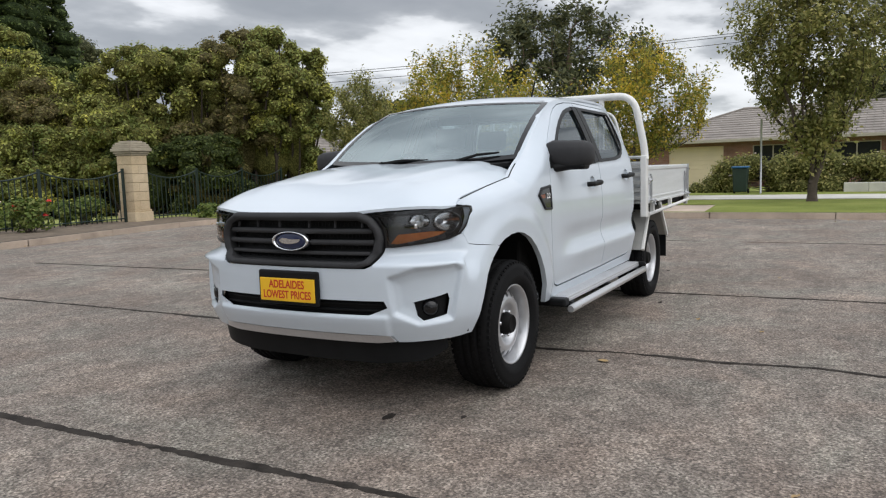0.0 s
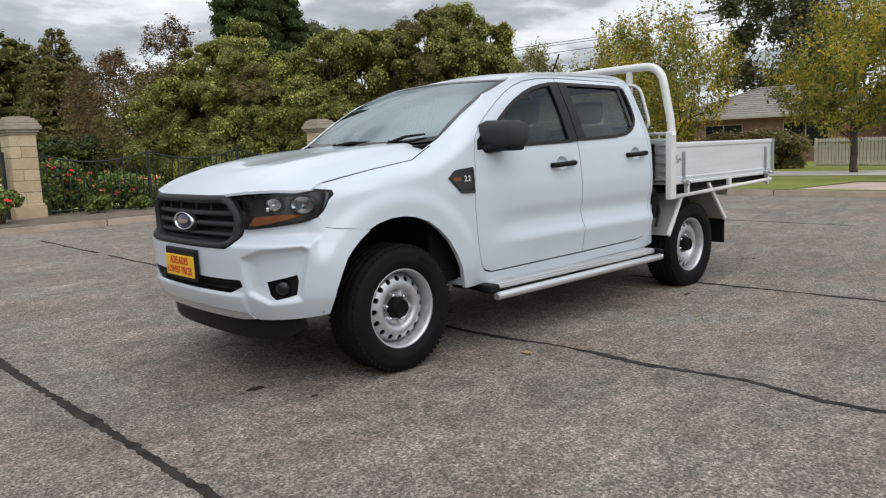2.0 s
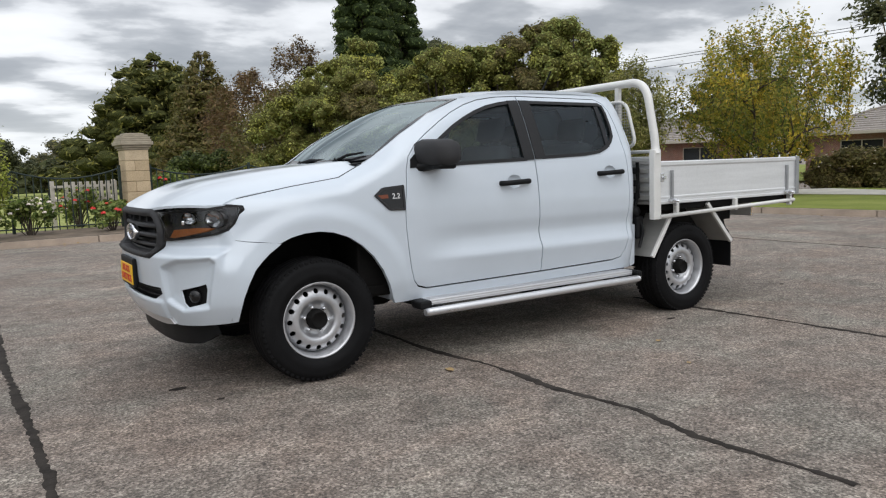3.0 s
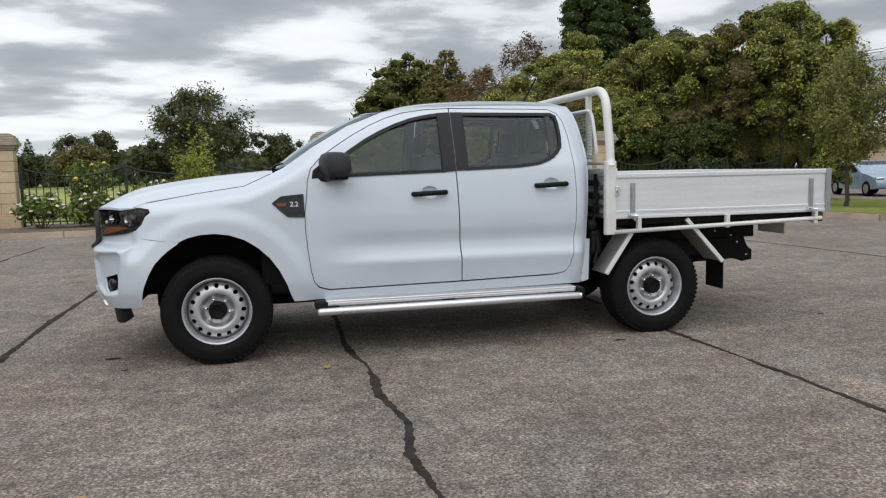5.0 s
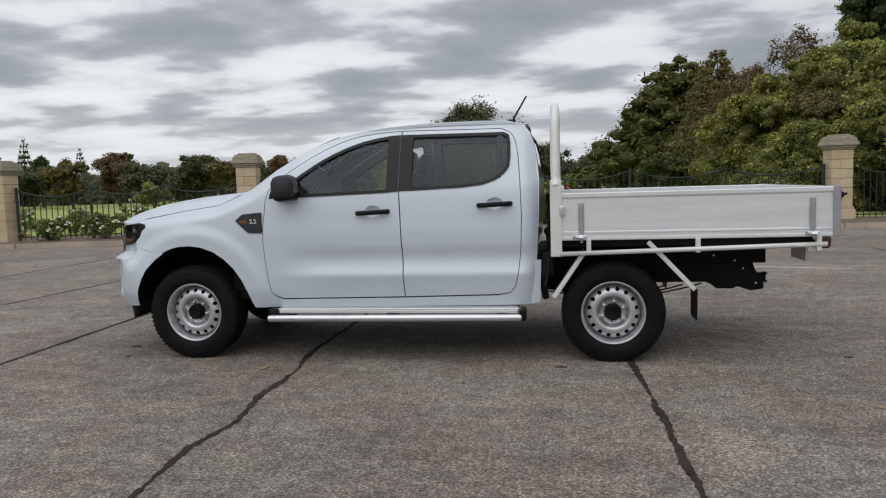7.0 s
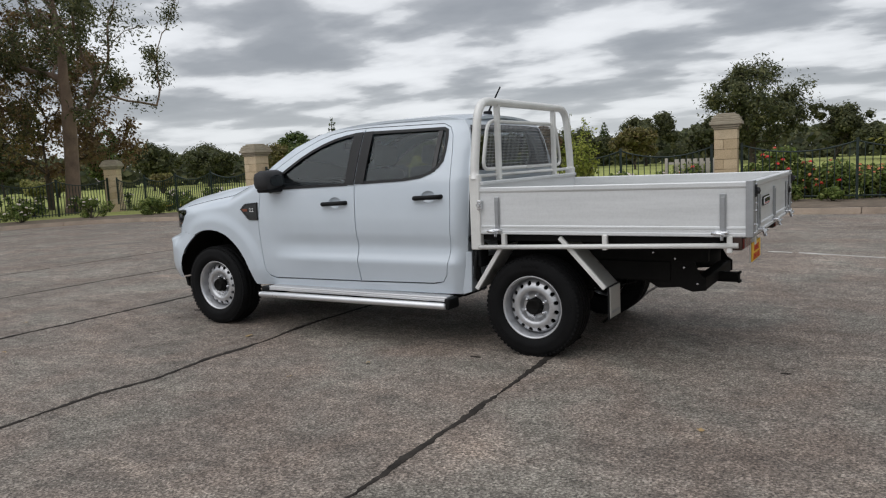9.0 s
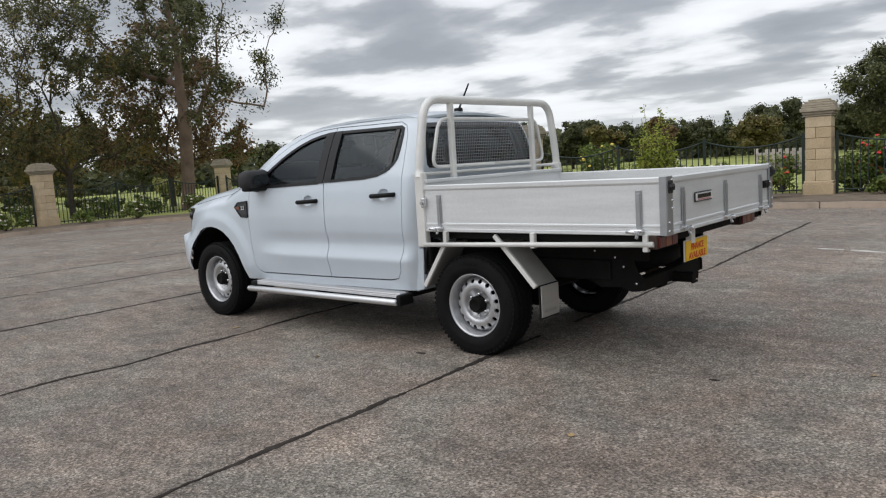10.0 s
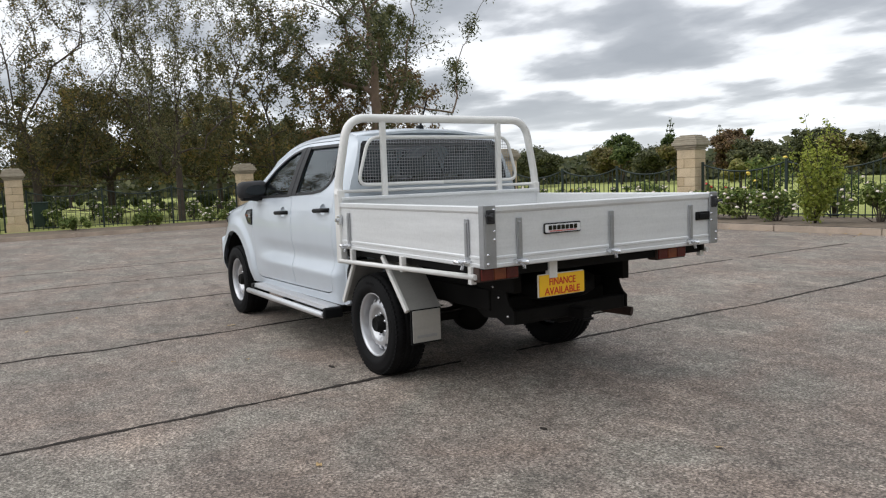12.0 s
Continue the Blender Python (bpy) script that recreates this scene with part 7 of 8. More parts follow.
tree((-9.8, -100.0), 6.4, 9.0, 0.4, THINLEAF, BARK, 4500, 0.2, "hazy grey-green tree far across the park", 0.2, 12, 80, bs=0.48, puffs=8)
tiered_pine((-14.6, -70.8), 13.3, 8.6, 2.2, PINE, 24000, 0.26, "broad dark green pine with drooping tiers of boughs", 73)
conifer((-15.4, -57.6), 11.2, 9.0, OLIVE, 22000, 0.17, "grey-green cypress in the park", 74, 18, 0.1, 0.4, 0.62)
branch_tree((-15.2, -46.0), 8.3, 7.0, 0.3, BROWNLEAF, BARK, "bushy tree turning brown in the park", 75, 0.14, 0.8, 300, 20000, 0.095, 0.32, "round", -0.35, 0.35)
branch_tree((-15.6, -37.9), 9.2, 3.8, 2.5, BROWNLEAF, BARK, "thin brownish tree above the hedge", 76, 0.13, 2.4, 130, 7500, 0.085, 0.24, "round", -0.1, 0.5)
branch_tree((-13.6, -33.0), 6.2, 5.0, 0.3, OLIVE, BARK, "olive-green bushy tree behind the fence", 77, 0.12, 0.8, 300, 20000, 0.075, 0.26, "round", -0.35, 0.3)
branch_tree((-11.0, -30.6), 4.4, 4.2, 0.3, OLIVE, BARK, "olive-brown bushy tree behind the fence", 79, 0.12, 0.7, 240, 15000, 0.07, 0.26, "round", -0.35, 0.3)
shrub_mass((-9.4, -33.0), 6.0, 4.0, 2.6, HEDGEDARK, 9000, 0.085, "dark evergreen thicket under the park trees", 64, "shrub", 24, 0.0, tufts=7)
tree((-28.4, -44.0), 11.6, 5.4, 4.5, GUMLEAF, GUMBARK, 7000, 0.12, "rounded grey-green gum behind the hedge", 0.25, 16, 78, bs=0.5)
# far trees across the park, largest first
for k, (x, y, h, w, leaf, kind) in enumerate([
        (20.0, -84.0, 5.7, 9.5, GUMLEAF, "t"), (-0.4, -79.2, 5.6, 6.4, GUMLEAF, "t"), (-5.0, -76.0, 3.2, 5.0, FARLEAF, "t"), (28.6, -94.0, 5.9, 2.6, CONIFER, "c"),
        (31.0, -84.0, 4.4, 8.0, FARLEAF, "t"), (26.5, -84.0, 4.0, 5.0, FARLEAF, "t"), (13.0, -86.0, 4.2, 8.0, FARLEAF, "t"), (32.6, -70.0, 4.8, 6.0, FARLEAF, "t"),
        (54.8, -69.0, 6.8, 4.2, CONIFER, "t"), (43.8, -58.8, 4.6, 5.0, OLIVE, "t"), (43.0, -65.3, 5.6, 5.6, BROWNLEAF, "t"), (48.5, -73.7, 7.2, 4.6, CONIFER, "t"), (76.5, -107.0, 8.8, 3.4, CONIFER, "c"), (81.0, -99.6, 10.0, 3.8, CONIFER, "c"), (27.5, -45.5, 2.3, 2.6, STREETLEAF, "t"),
        (34.5, -64.5, 5.1, 5.4, FARLEAF, "t"), (29.0, -61.6, 5.0, 3.6, OLIVE, "t"), (24.5, -63.6, 4.3, 4.0, BROWNLEAF, "t"), (68.4, -45.8, 7.0, 5.4, CONIFER, "t"), (57.9, -43.2, 4.5, 5.4, FARLEAF, "t"),
        (65.7, -57.3, 4.4, 8.5, FARLEAF, "t"), (54.9, -61.1, 6.2, 4.6, CONIFER, "t"), (60.0, -52.0, 4.2, 7.0, FARLEAF, "t"), (72.0, -36.0, 5.0, 8.0, FARLEAF, "t"), (74.0, -26.0, 5.5, 8.0, FARLEAF, "t"), (50.5, -62.0, 4.0, 7.0, FARLEAF, "t"), (37.0, -62.0, 3.6, 6.0, GUMLEAF, "t"),
        (39.0, -75.0, 5.2, 6.0, FARLEAF, "t"), (62.0, -66.0, 4.6, 7.0, OLIVE, "t"), (16.0, -66.0, 3.4, 5.0, OLIVE, "t"), (66.0, -15.0, 7.2, 12.0, AUTUMNDARK, "t"), (68.0, -4.0, 7.4, 12.0, FARLEAF, "t"), (66.0, 8.0, 7.2, 12.0, AUTUMNDARK, "t"), (58.0, -22.0, 6.4, 10.0, FARLEAF, "t")]):
    if kind == "c":
        conifer((x, y), h, w, leaf, 900, 0.20, "slim tiered conifer far across the park", 100 + k, 11, 0.05, 1.5, 0.45)
    else:
        tree((x, y), h, w, 0.5, leaf, BARK, 3600, 0.17, "far dark tree beyond the park lawn", 0.02 * h + 0.05, 11, 100 + k, bs=0.48, group="far trees of the park", puffs=8, tuft=0.46)
branch_tree((7.2, -78.5), 10.0, 12.2, 1.8, GUMLEAF, BARK, "tall spreading gum tree far across the park", 211, 0.34, 2.0, 80, 21000, 0.20, 0.72, "round", -0.12, 0.0, 0.4, (0, 0), 9, grain=0.34, tipped=0.6)


def far_woods():
    """The unbroken line of distant trees that closes the park."""
    rng = np.random.default_rng(77)
    n = 24000
    a = rng.uniform(-2.15, 0.25, n)
    r = rng.uniform(96, 112, n)
    top = np.array([4.0 + 1.3 * noise.noise((q * 9.0, 0, 3)) + 1.2 * noise.noise((q * 31.0, 0, 8)) for q in a])
    z = rng.random(n) ** 0.8 * np.maximum(1.2, top)
    p = np.stack([np.cos(a) * r, np.sin(a) * r, z - 0.2], 1)
    nr = np.stack([-np.cos(a), -np.sin(a), np.full(n, 0.9)], 1)
    tagged(leaf_sheet("far_woods", p, nr, 0.54, FARLEAF, None, "", 0.7, 5), "distant line of dark trees closing the park", "trees", kind="stuff")


far_woods()
# nearer park trees by the gate
branch_tree((25.2, -13.7), 15.0, 11.6, 3.4, GUMLEAF, GUMBARK, "tall open gum tree with a pale leaning trunk", 212, 0.29, 4.4, 84, 19000, 0.10, 0.40, "round", 0.04, 0.0, 0.34, (-0.05, -0.02), 8, grain=0.36, tipped=0.7)
branch_tree((28.2, 1.0), 13.0, 10.5, 1.6, AUTUMNDARK, BARK, "wide half-bare deciduous tree in the park", 202, 0.17, 2.4, 420, 40000, 0.05, 0.21, "broad", -0.3, 0.6)
branch_tree((31.8, -2.4), 6.4, 8.6, 2.2, AUTUMNDARK, BARK, "spreading park tree turning golden brown", 203, 0.17, 1.9, 300, 18000, 0.09, 0.27, "broad", -0.35, 0.3)
branch_tree((24.2, -4.0), 11.6, 7.8, 1.8, THINLEAF, BARK, "upright thin-leaved tree just behind the fence", 204, 0.13, 2.4, 420, 28000, 0.05, 0.18, "vase", -0.08, 0.6)
branch_tree((28.0, -9.6), 10.6, 9.6, 2.2, AUTUMNDARK, BARK, "dark brownish tree beside the gum", 205, 0.14, 1.9, 270, 17500, 0.078, 0.21, "broad", -0.1, 0.4)
branch_tree((31.5, -16.5), 9.8, 9.5, 1.8, BROWNLEAF, BARK, "dark tree with reddish-brown leaves", 206, 0.15, 1.8, 240, 18000, 0.10, 0.26, "broad", -0.2, 0.3)
branch_tree((37.0, 5.0), 7.2, 12.0, 2.0, AUTUMNDARK, BARK, "dark spreading tree deeper in the park", 207, 0.17, 1.8, 220, 12000, 0.13, 0.34, "broad", -0.4, 0.3)
branch_tree((40.0, -10.0), 7.0, 12.0, 2.0, AUTUMNDARK, BARK, "dark spreading tree deeper in the park", 208, 0.17, 1.8, 220, 12000, 0.13, 0.34, "broad", -0.4, 0.3)
branch_tree((30.0, 9.0), 12.0, 9.5, 2.0, AUTUMNDARK, BARK, "wide half-bare deciduous tree in the park", 209, 0.17, 2.4, 360, 20000, 0.07, 0.22, "broad", -0.15, 0.6)
# clipped shrubs and low hedge in the park
shrub_mass((43.0, -6.0), 3.2, 26.0, 0.95, HEDGEDARK, 14000, 0.13, "long low clipped dark hedge across the lawn", 221, "clipped_hedge", 60, 0.2, "hedge")
for k in range(9):
    shrub_mass((47.0 + (k % 3) * 4.5, -14.0 - 3.6 * k), 2.2, 2.2, 1.7, STREETLEAF if k % 2 else OLIVE, 1500, 0.12, "round clipped shrub on the park lawn", 230 + k, "topiary_shrub", 14, 0.5, "shrub", "clipped shrubs on the lawn")

# ---- roses in the beds along the fence ----
rng_b = random.Random(5)
ROSES = [(25.4, -6.4, 1.1, 0.9, "p"), (26.4, -1.6, 1.1, 0.9, "p"), (27.4, 3.0, 1.1, 0.9, "p"), (28.8, -5.4, 1.1, 0.9, "p"), (26.0, -9.6, 1.1, 0.9, "p"), (30.4, -8.8, 1.1, 0.9, "p"), (24.6, -11.6, 1.1, 0.9, "p"), (-2.9, -15.4, 1.1, 1.5, "r"), (-6.5, -14.1, 1.05, 1.0, "r"), (-3.2, -14.0, 0.75, 0.5, ""), (-4.2, -14.05, 0.6, 0.42, ""), (-1.0, -13.0, 1.2, 0.85, "r"), (-0.6, -15.4, 1.4, 1.3, "r"), (0.6, -13.2, 1.3, 1.0, "p"),
         (1.5, -12.3, 1.3, 1.9, "g"), (2.6, -12.6, 1.3, 0.9, "p"), (3.7, -12.9, 1.3, 0.95, "p"), (4.8, -12.6, 1.4, 0.9, "p"), (4.2, -14.6, 1.3, 1.7, "y"), (2.6, -14.9, 1.4, 1.3, "p"), (6.9, -12.8, 1.3, 0.9, "p"), (8.2, -12.6, 1.4, 0.8, "p"), (9.6, -12.4, 1.3, 0.9, "p"),
         (11.0, -12.0, 1.2, 0.8, "p"), (13.6, -11.8, 1.3, 0.8, ""), (15.6, -12.0, 1.2, 0.7, "p"), (17.6, -11.9, 1.2, 0.8, ""), (19.2, -10.6, 1.3, 0.9, "p"), (20.2, -8.6, 1.2, 0.8, "p"), (20.6, -6.8, 1.0, 0.6, ""), (20.4, -4.2, 1.1, 0.7, "p"), (20.6, -2.0, 1.2, 0.6, ""), (20.4, 0.4, 1.1, 0.6, ""), (20.8, 3.0, 1.2, 0.7, ""),
         (23.6, -9.0, 1.2, 1.1, "p"), (23.4, -2.4, 1.3, 1.0, "p"), (24.0, 0.8, 1.3, 0.9, "p"), (14.6, -14.4, 1.4, 1.1, "p"), (17.6, -15.2, 1.4, 1.1, "p"), (9.0, -15.2, 1.4, 1.2, "p"), (7.2, -16.0, 1.4, 1.1, "r"), (-11.8, -13.9, 0.9, 0.5, ""), (12.0, -15.0, 1.4, 1.0, "y"), (20.6, -15.6, 1.4, 1.0, "p")]
for k in range(15):
    x = -2.4 - 0.21 * k + rng_b.uniform(-0.15, 0.15)
    ROSES.append((x, -15.1 + 0.084 * (x + 1.8) + rng_b.uniform(-0.7, 0.25), rng_b.uniform(0.7, 1.05), rng_b.uniform(0.75, 1.2), "ro"[k % 2] if k % 3 else ""))
for k in range(6):
    ROSES.append((-7.0 - 0.5 * k, -16.1 + rng_b.uniform(-0.3, 0.3), rng_b.uniform(0.6, 0.9), rng_b.uniform(0.6, 1.0), ""))
for k in range(7):
    ROSES.append((13.4 + 1.15 * k + rng_b.uniform(-0.2, 0.2), -12.9 - 0.2 * k + rng_b.uniform(-0.3, 0.3), rng_b.uniform(0.6, 0.9), rng_b.uniform(0.45, 0.75), rng_b.choice(["p", "", "", "y"])))
for k, (x, y, w, h, c) in enumerate(ROSES):
    w, h = w * 0.92, h * (0.82 if h < 1.4 else 0.95)
    fl = {"r": (PETALRED, 15, 0.10), "o": (PETALORANGE, 46, 0.08), "p": (PETALPALE, 34, 0.085), "y": (PETALYELLOW, 22, 0.10), "g": (PETALPALE, 12, 0.08), "": None}[c]
    if c == "g":
        branch_tree((x, y), 1.8, 1.25, 0.1, LIMELEAF, BARK, "tall light green leafy rose shrub in the bed", 309, 0.025, 0.15, 80, 3800, 0.042, 0.075, "vase", -0.15, 0.75, name="rose_bush", group="bushes along the fence")
        continue
    words = {"r": "rose bush with red blooms", "o": "rose bush with small orange-pink blooms", "p": "rose bush with pale pink and white blooms", "y": "tall rose bush with yellow blooms", "": "low green garden bush"}[c]
    shrub_mass((x, y), w, w, h, ROSELEAF, 2400 if h > 1.4 else 1300, 0.044, words + " in the bed", 300 + k, "rose_bush", 14, 0.1, "bush", "bushes along the fence", False, fl, 0.7)

first_rose = None
rr = random.Random(31)
for row in range(4):
    for k in range(9):
        x, y = 24.8 + row * 3.6 + rr.uniform(-0.3, 0.3), 7.0 - k * 2.9 + rr.uniform(-0.3, 0.3)
        if first_rose is None:
            first_rose = shrub_mass((x, y), 0.55, 0.55, 0.8, ROSELEAF, 300, 0.045, "small bedded rose bush with pale blooms on the lawn", 340, "rose_bush", 9, 0.12, "bush", "roses in rows on the park lawn", False, (PETALPALE, 12, 0.085), 0.7)
        else:
            copy_thing(first_rose, pose(x, y, gz(x, y) + 0.10, 0, 0, rr.uniform(0, 360)))
for row in range(3):
    for k in range(13):
        x, y = 22.0 - k * 2.5 + rr.uniform(-0.3, 0.3), -18.2 - row * 3.4 + rr.uniform(-0.4, 0.4)
        copy_thing(first_rose, pose(x, y, gz(x, y) + 0.10, 0, 0, rr.uniform(0, 360)))

# ---- street side: trees, houses, hedge, bin, cables ----
branch_tree((-18.7, 1.55), 6.3, 3.9, 1.2, STREETLEAF, BARK, "leafy green vase-shaped street tree on the verge", 401, 0.12, 0.5, 360, 27000, 0.062, 0.19, "vase", -0.28, 0.75)
branch_tree((-22.6, -4.2), 5.0, 5.6, 1.35, YELLOWLEAF, BARK, "small street tree turning yellow and green", 402, 0.11, 0.6, 290, 17000, 0.062, 0.17, "round", -0.22, 0.95, group="autumn street trees")
branch_tree((-20.2, -10.0), 5.3, 6.4, 1.1, YELLOWLEAF, BARK, "broad street tree turning golden yellow", 403, 0.12, 0.6, 330, 19000, 0.062, 0.17, "round", -0.22, 0.95, group="autumn street trees")
branch_tree((-25.0, -12.4), 5.2, 4.8, 1.3, YELLOWLEAF, BARK, "small street tree turning yellow and green", 404, 0.1, 0.6, 220, 16000, 0.05, 0.18, "round", -0.25, 0.7, group="autumn street trees")
branch_tree((-15.2, -10.8), 4.0, 2.3, 1.15, STREETLEAF, BARK, "upright bushy light green young tree on the verge corner", 405, 0.055, 0.5, 260, 15000, 0.044, 0.14, "round", -0.45, 0.4, name="leafy_shrub")
branch_tree((-52.2, -17.2), 14.2, 14.0, 4.4, GUMLEAF, GUMBARK, "tall open gum tree rising behind the houses", 406, 0.42, 4.4, 80, 17000, 0.20, 0.72, "round", -0.05, 0.0, 0.45, (0, 0), 7, tipped=0.75)
tree((-58.0, 3.0), 8.0, 9.0, 2.0, FARLEAF, BARK, 5000, 0.26, "rounded tree behind the houses", 0.3, 18, 407)
tree((-50.0, -32.0), 8.0, 9.0, 1.5, FARLEAF, BARK, 5000, 0.26, "rounded dark tree behind the houses", 0.3, 18, 408)
shrub_mass((-28.2, 2.3), 1.4, 11.6, 1.5, STREETLEAF, 26000, 0.06, "clipped green front hedge with pale tips", 411, "front_hedge", 120, 0.1, "hedge", flowers=(PETALPALE, 110, 0.06), lobes=(0.24, 0.34))
shrub_mass((-27.4, -9.9), 1.4, 5.6, 1.6, OLIVE, 14000, 0.065, "clipped front hedge with pale pink blossom", 412, "front_hedge", 60, 0.1, "hedge", flowers=(PETALPALE, 160, 0.07), lobes=(0.24, 0.34))


def house(at, turn, width, depth, wall_h, ridge_h, label, fittings, wall_mat):
    """A brick bungalow: walls with openings, tiled hip roof in courses, eaves and gutter. The front faces +x of its own frame, width along y."""
    x, y = at
    h = empty("house", (x, y, gz(x, y) + 0.1), label, "house", "", turn)
    W, D = width / 2, depth
    holes = []
    for kind, y0, y1, z0, z1 in fittings:
        holes.append([(y0, z0), (y1, z0), (y1, z1), (y0, z1)])
    bm = panel([(-W, -0.1), (W, -0.1), (W, wall_h), (-W, wall_h)], lambda u, v: (0, u, v), 0.6, holes, (1, 0, 0), 0.2)
    box(bm, -D, -0.02, -W, -W + 0.2, -0.1, wall_h)
    box(bm, -D, -0.02, W - 0.2, W, -0.1, wall_h)
    box(bm, -D, -D + 0.2, -W + 0.2, W - 0.2, -0.1, wall_h)
    part("wall", bm, wall_mat, h, "brick walls")
    for kind, y0, y1, z0, z1 in fittings:
        bm = bmesh.new()
        if kind == "garage":
            n = 9
            box(bm, -0.12, -0.10, y0, y1, z0, z1)
            gd = part("garage_door", bm, CREAM, h, "cream ribbed garage door")
            for k in range(n):
                za, zb = z0 + (z1 - z0) * k / n, z0 + (z1 - z0) * (k + 1) / n
                bm = bmesh.new()
                box(bm, -0.1, -0.082, y0, y1, za + 0.006, zb - 0.006, 0.006)
                part("slat", bm, CREAM, gd)
        elif kind == "cream":
            box(bm, -0.1, 0.0, y0, y1, z0, z1)
            part("wall_panel", bm, CREAM, h, "cream rendered wall")
        else:
            box(bm, -0.11, -0.10, y0, y1, z0, z1)
            w = part("window", bm, WINDOWDARK, h, "dark window pane")
            bm = bmesh.new()
            for a in (y0, (y0 + y1) / 2 - 0.025, y1 - 0.05):
                box(bm, -0.10, -0.05, a, a + 0.05, z0, z1)
            box(bm, -0.10, -0.05, y0, y1, z1 - 0.05, z1)
            box(bm, -0.10, 0.04, y0 - 0.03, y1 + 0.03, z0 - 0.05, z0)
            part("window_frame", bm, EAVE, w, "pale frame and sill")
    O = 0.55
    eave, top = wall_h + 0.0, ridge_h
    hip = (D / 2 + O) * 0.95
    bm = bmesh.new()
    courses = 13
    x1, xm = O, -D / 2
    for side in (1, -1):
        for k in range(courses):
            f0, f1 = k / courses, (k + 1) / courses
            xs = [x1 + (xm - x1) * f if side > 0 else -D - O + (xm + D + O) * f for f in (f0, f1)]
            zs = [eave + (top - eave) * f for f in (f0, f1)]
            ys = [W + O - hip * f for f in (f0, f1)]
            n = int(2 * ys[0] / 0.33)
            for j in range(n):
                a0, a1 = -ys[0] + 2 * ys[0] * j / n, -ys[0] + 2 * ys[0] * (j + 1) / n
                b0, b1 = -ys[1] + 2 * ys[1] * j / n, -ys[1] + 2 * ys[1] * (j + 1) / n
                lift = 0.045
                q = [bm.verts.new(c) for c in ((xs[0], a0 + 0.012, zs[0] + lift), (xs[0], a1, zs[0] + lift), (xs[1], b1, zs[1] + 0.008), (xs[1], b0 + 0.012, zs[1] + 0.008))]
                bm.faces.new(q)
                r = [bm.verts.new(c) for c in ((xs[0], a0 + 0.012, zs[0]), (xs[0], a1, zs[0]))]
                bm.faces.new((q[0], q[1], r[1], r[0]))
    for s in (1, -1):
        for k in range(courses):
            f0, f1 = k / courses, (k + 1) / courses
            ya, yb = s * (W + O - hip * f0), s * (W + O - hip * f1)
            za, zb = eave + (top - eave) * f0, eave + (top - eave) * f1
            xa = [(x1 + (xm - x1) * f, -D - O + (xm + D + O) * f) for f in (f0, f1)]
            q = [bm.verts.new(c) for c in ((xa[0][0], ya, za + 0.045), (xa[0][1], ya, za + 0.045), (xa[1][1], yb, zb + 0.008), (xa[1][0], yb, zb + 0.008))]
            bm.faces.new(q)
    bmesh.ops.recalc_face_normals(bm, faces=bm.faces)
    rf = part("roof", bm, ROOFTILE, h, "grey-brown tiled hip roof")
    tagged(rf, kind="stuff")
    bm = bmesh.new()
    tube(bm, [(xm, -W - O + hip, top + 0.03), (xm, W + O - hip, top + 0.03)], 0.10, 6)
    for s in (1, -1):
        tube(bm, [(xm, s * (W + O - hip), top + 0.03), (O, s * (W + O), eave + 0.05)], 0.08, 6)
    part("ridge_cap", bm, ROOFTILE, h, "rounded ridge tiles")
    bm = bmesh.new()
    box(bm, O - 0.02, O + 0.10, -W - O, W + O, eave - 0.14, eave + 0.02, 0.02)
    box(bm, 0.02, O - 0.02, -W - O, W + O, eave - 0.10, eave - 0.06)
    part("gutter", bm, EAVE, h, "cream gutter and eave lining")
    return h


house((-36.4, 1.4), -4, 17.4, 8.5, 2.42, 4.15, "long brick bungalow with a tiled roof and cream garage door",
      [("garage", -7.6, -4.8, 0.0, 2.12), ("window", -3.4, -1.5, 0.75, 2.1), ("window", 0.2, 2.2, 0.7, 2.1), ("window", 4.6, 6.8, 0.7, 2.1)], BRICK)
house((-37.4, -13.0), 14, 10.5, 8.0, 2.5, 4.1, "brick bungalow with a tiled hip roof behind a hedge",
      [("window", -3.6, -1.6, 0.8, 2.1), ("window", 0.4, 2.6, 0.8, 2.1)], BRICK)

house((-35.0, -26.8), 38, 9.0, 7.5, 2.5, 4.0, "brick house with a grey roof and a pale roller door",
      [("garage", -3.4, -0.4, 0.0, 2.1), ("window", 1.2, 3.2, 0.8, 2.1)], BRICK)


def garden_wall(at, length, h, turn, label, low=0.0):
    x, y = at
    w = empty("garden_wall", (x, y, gz(x, y) + 0.1), label, "wall", "", turn)
    n = max(2, int(length / 0.16))
    for k in range(n):
        bm = bmesh.new() if k == 0 else None
        if k == 0:
            box(bm, -0.055, 0.055, -0.012, 0.012, low, h, 0.004)
            first = part("paling", bm, TIMBER, w)
        else:
            first = link("paling", first.data, None, w)
        first.matrix_basis = pose(-length / 2 + 0.16 * k, 0, 0)
    bm = bmesh.new()
    for z in (low + 0.08, h - 0.14):
        box(bm, -length / 2, length / 2, -0.05, -0.014, z, z + 0.06)
    part("rail", bm, TIMBER, w)
    for k in (-1, 1):
        bm = bmesh.new()
        box(bm, -0.045, 0.045, -0.105, -0.052, -0.1, h + 0.03, 0.006)
        ob = part("post", bm, TIMBER, w)
        ob.matrix_basis = pose(k * length / 2, 0, 0)


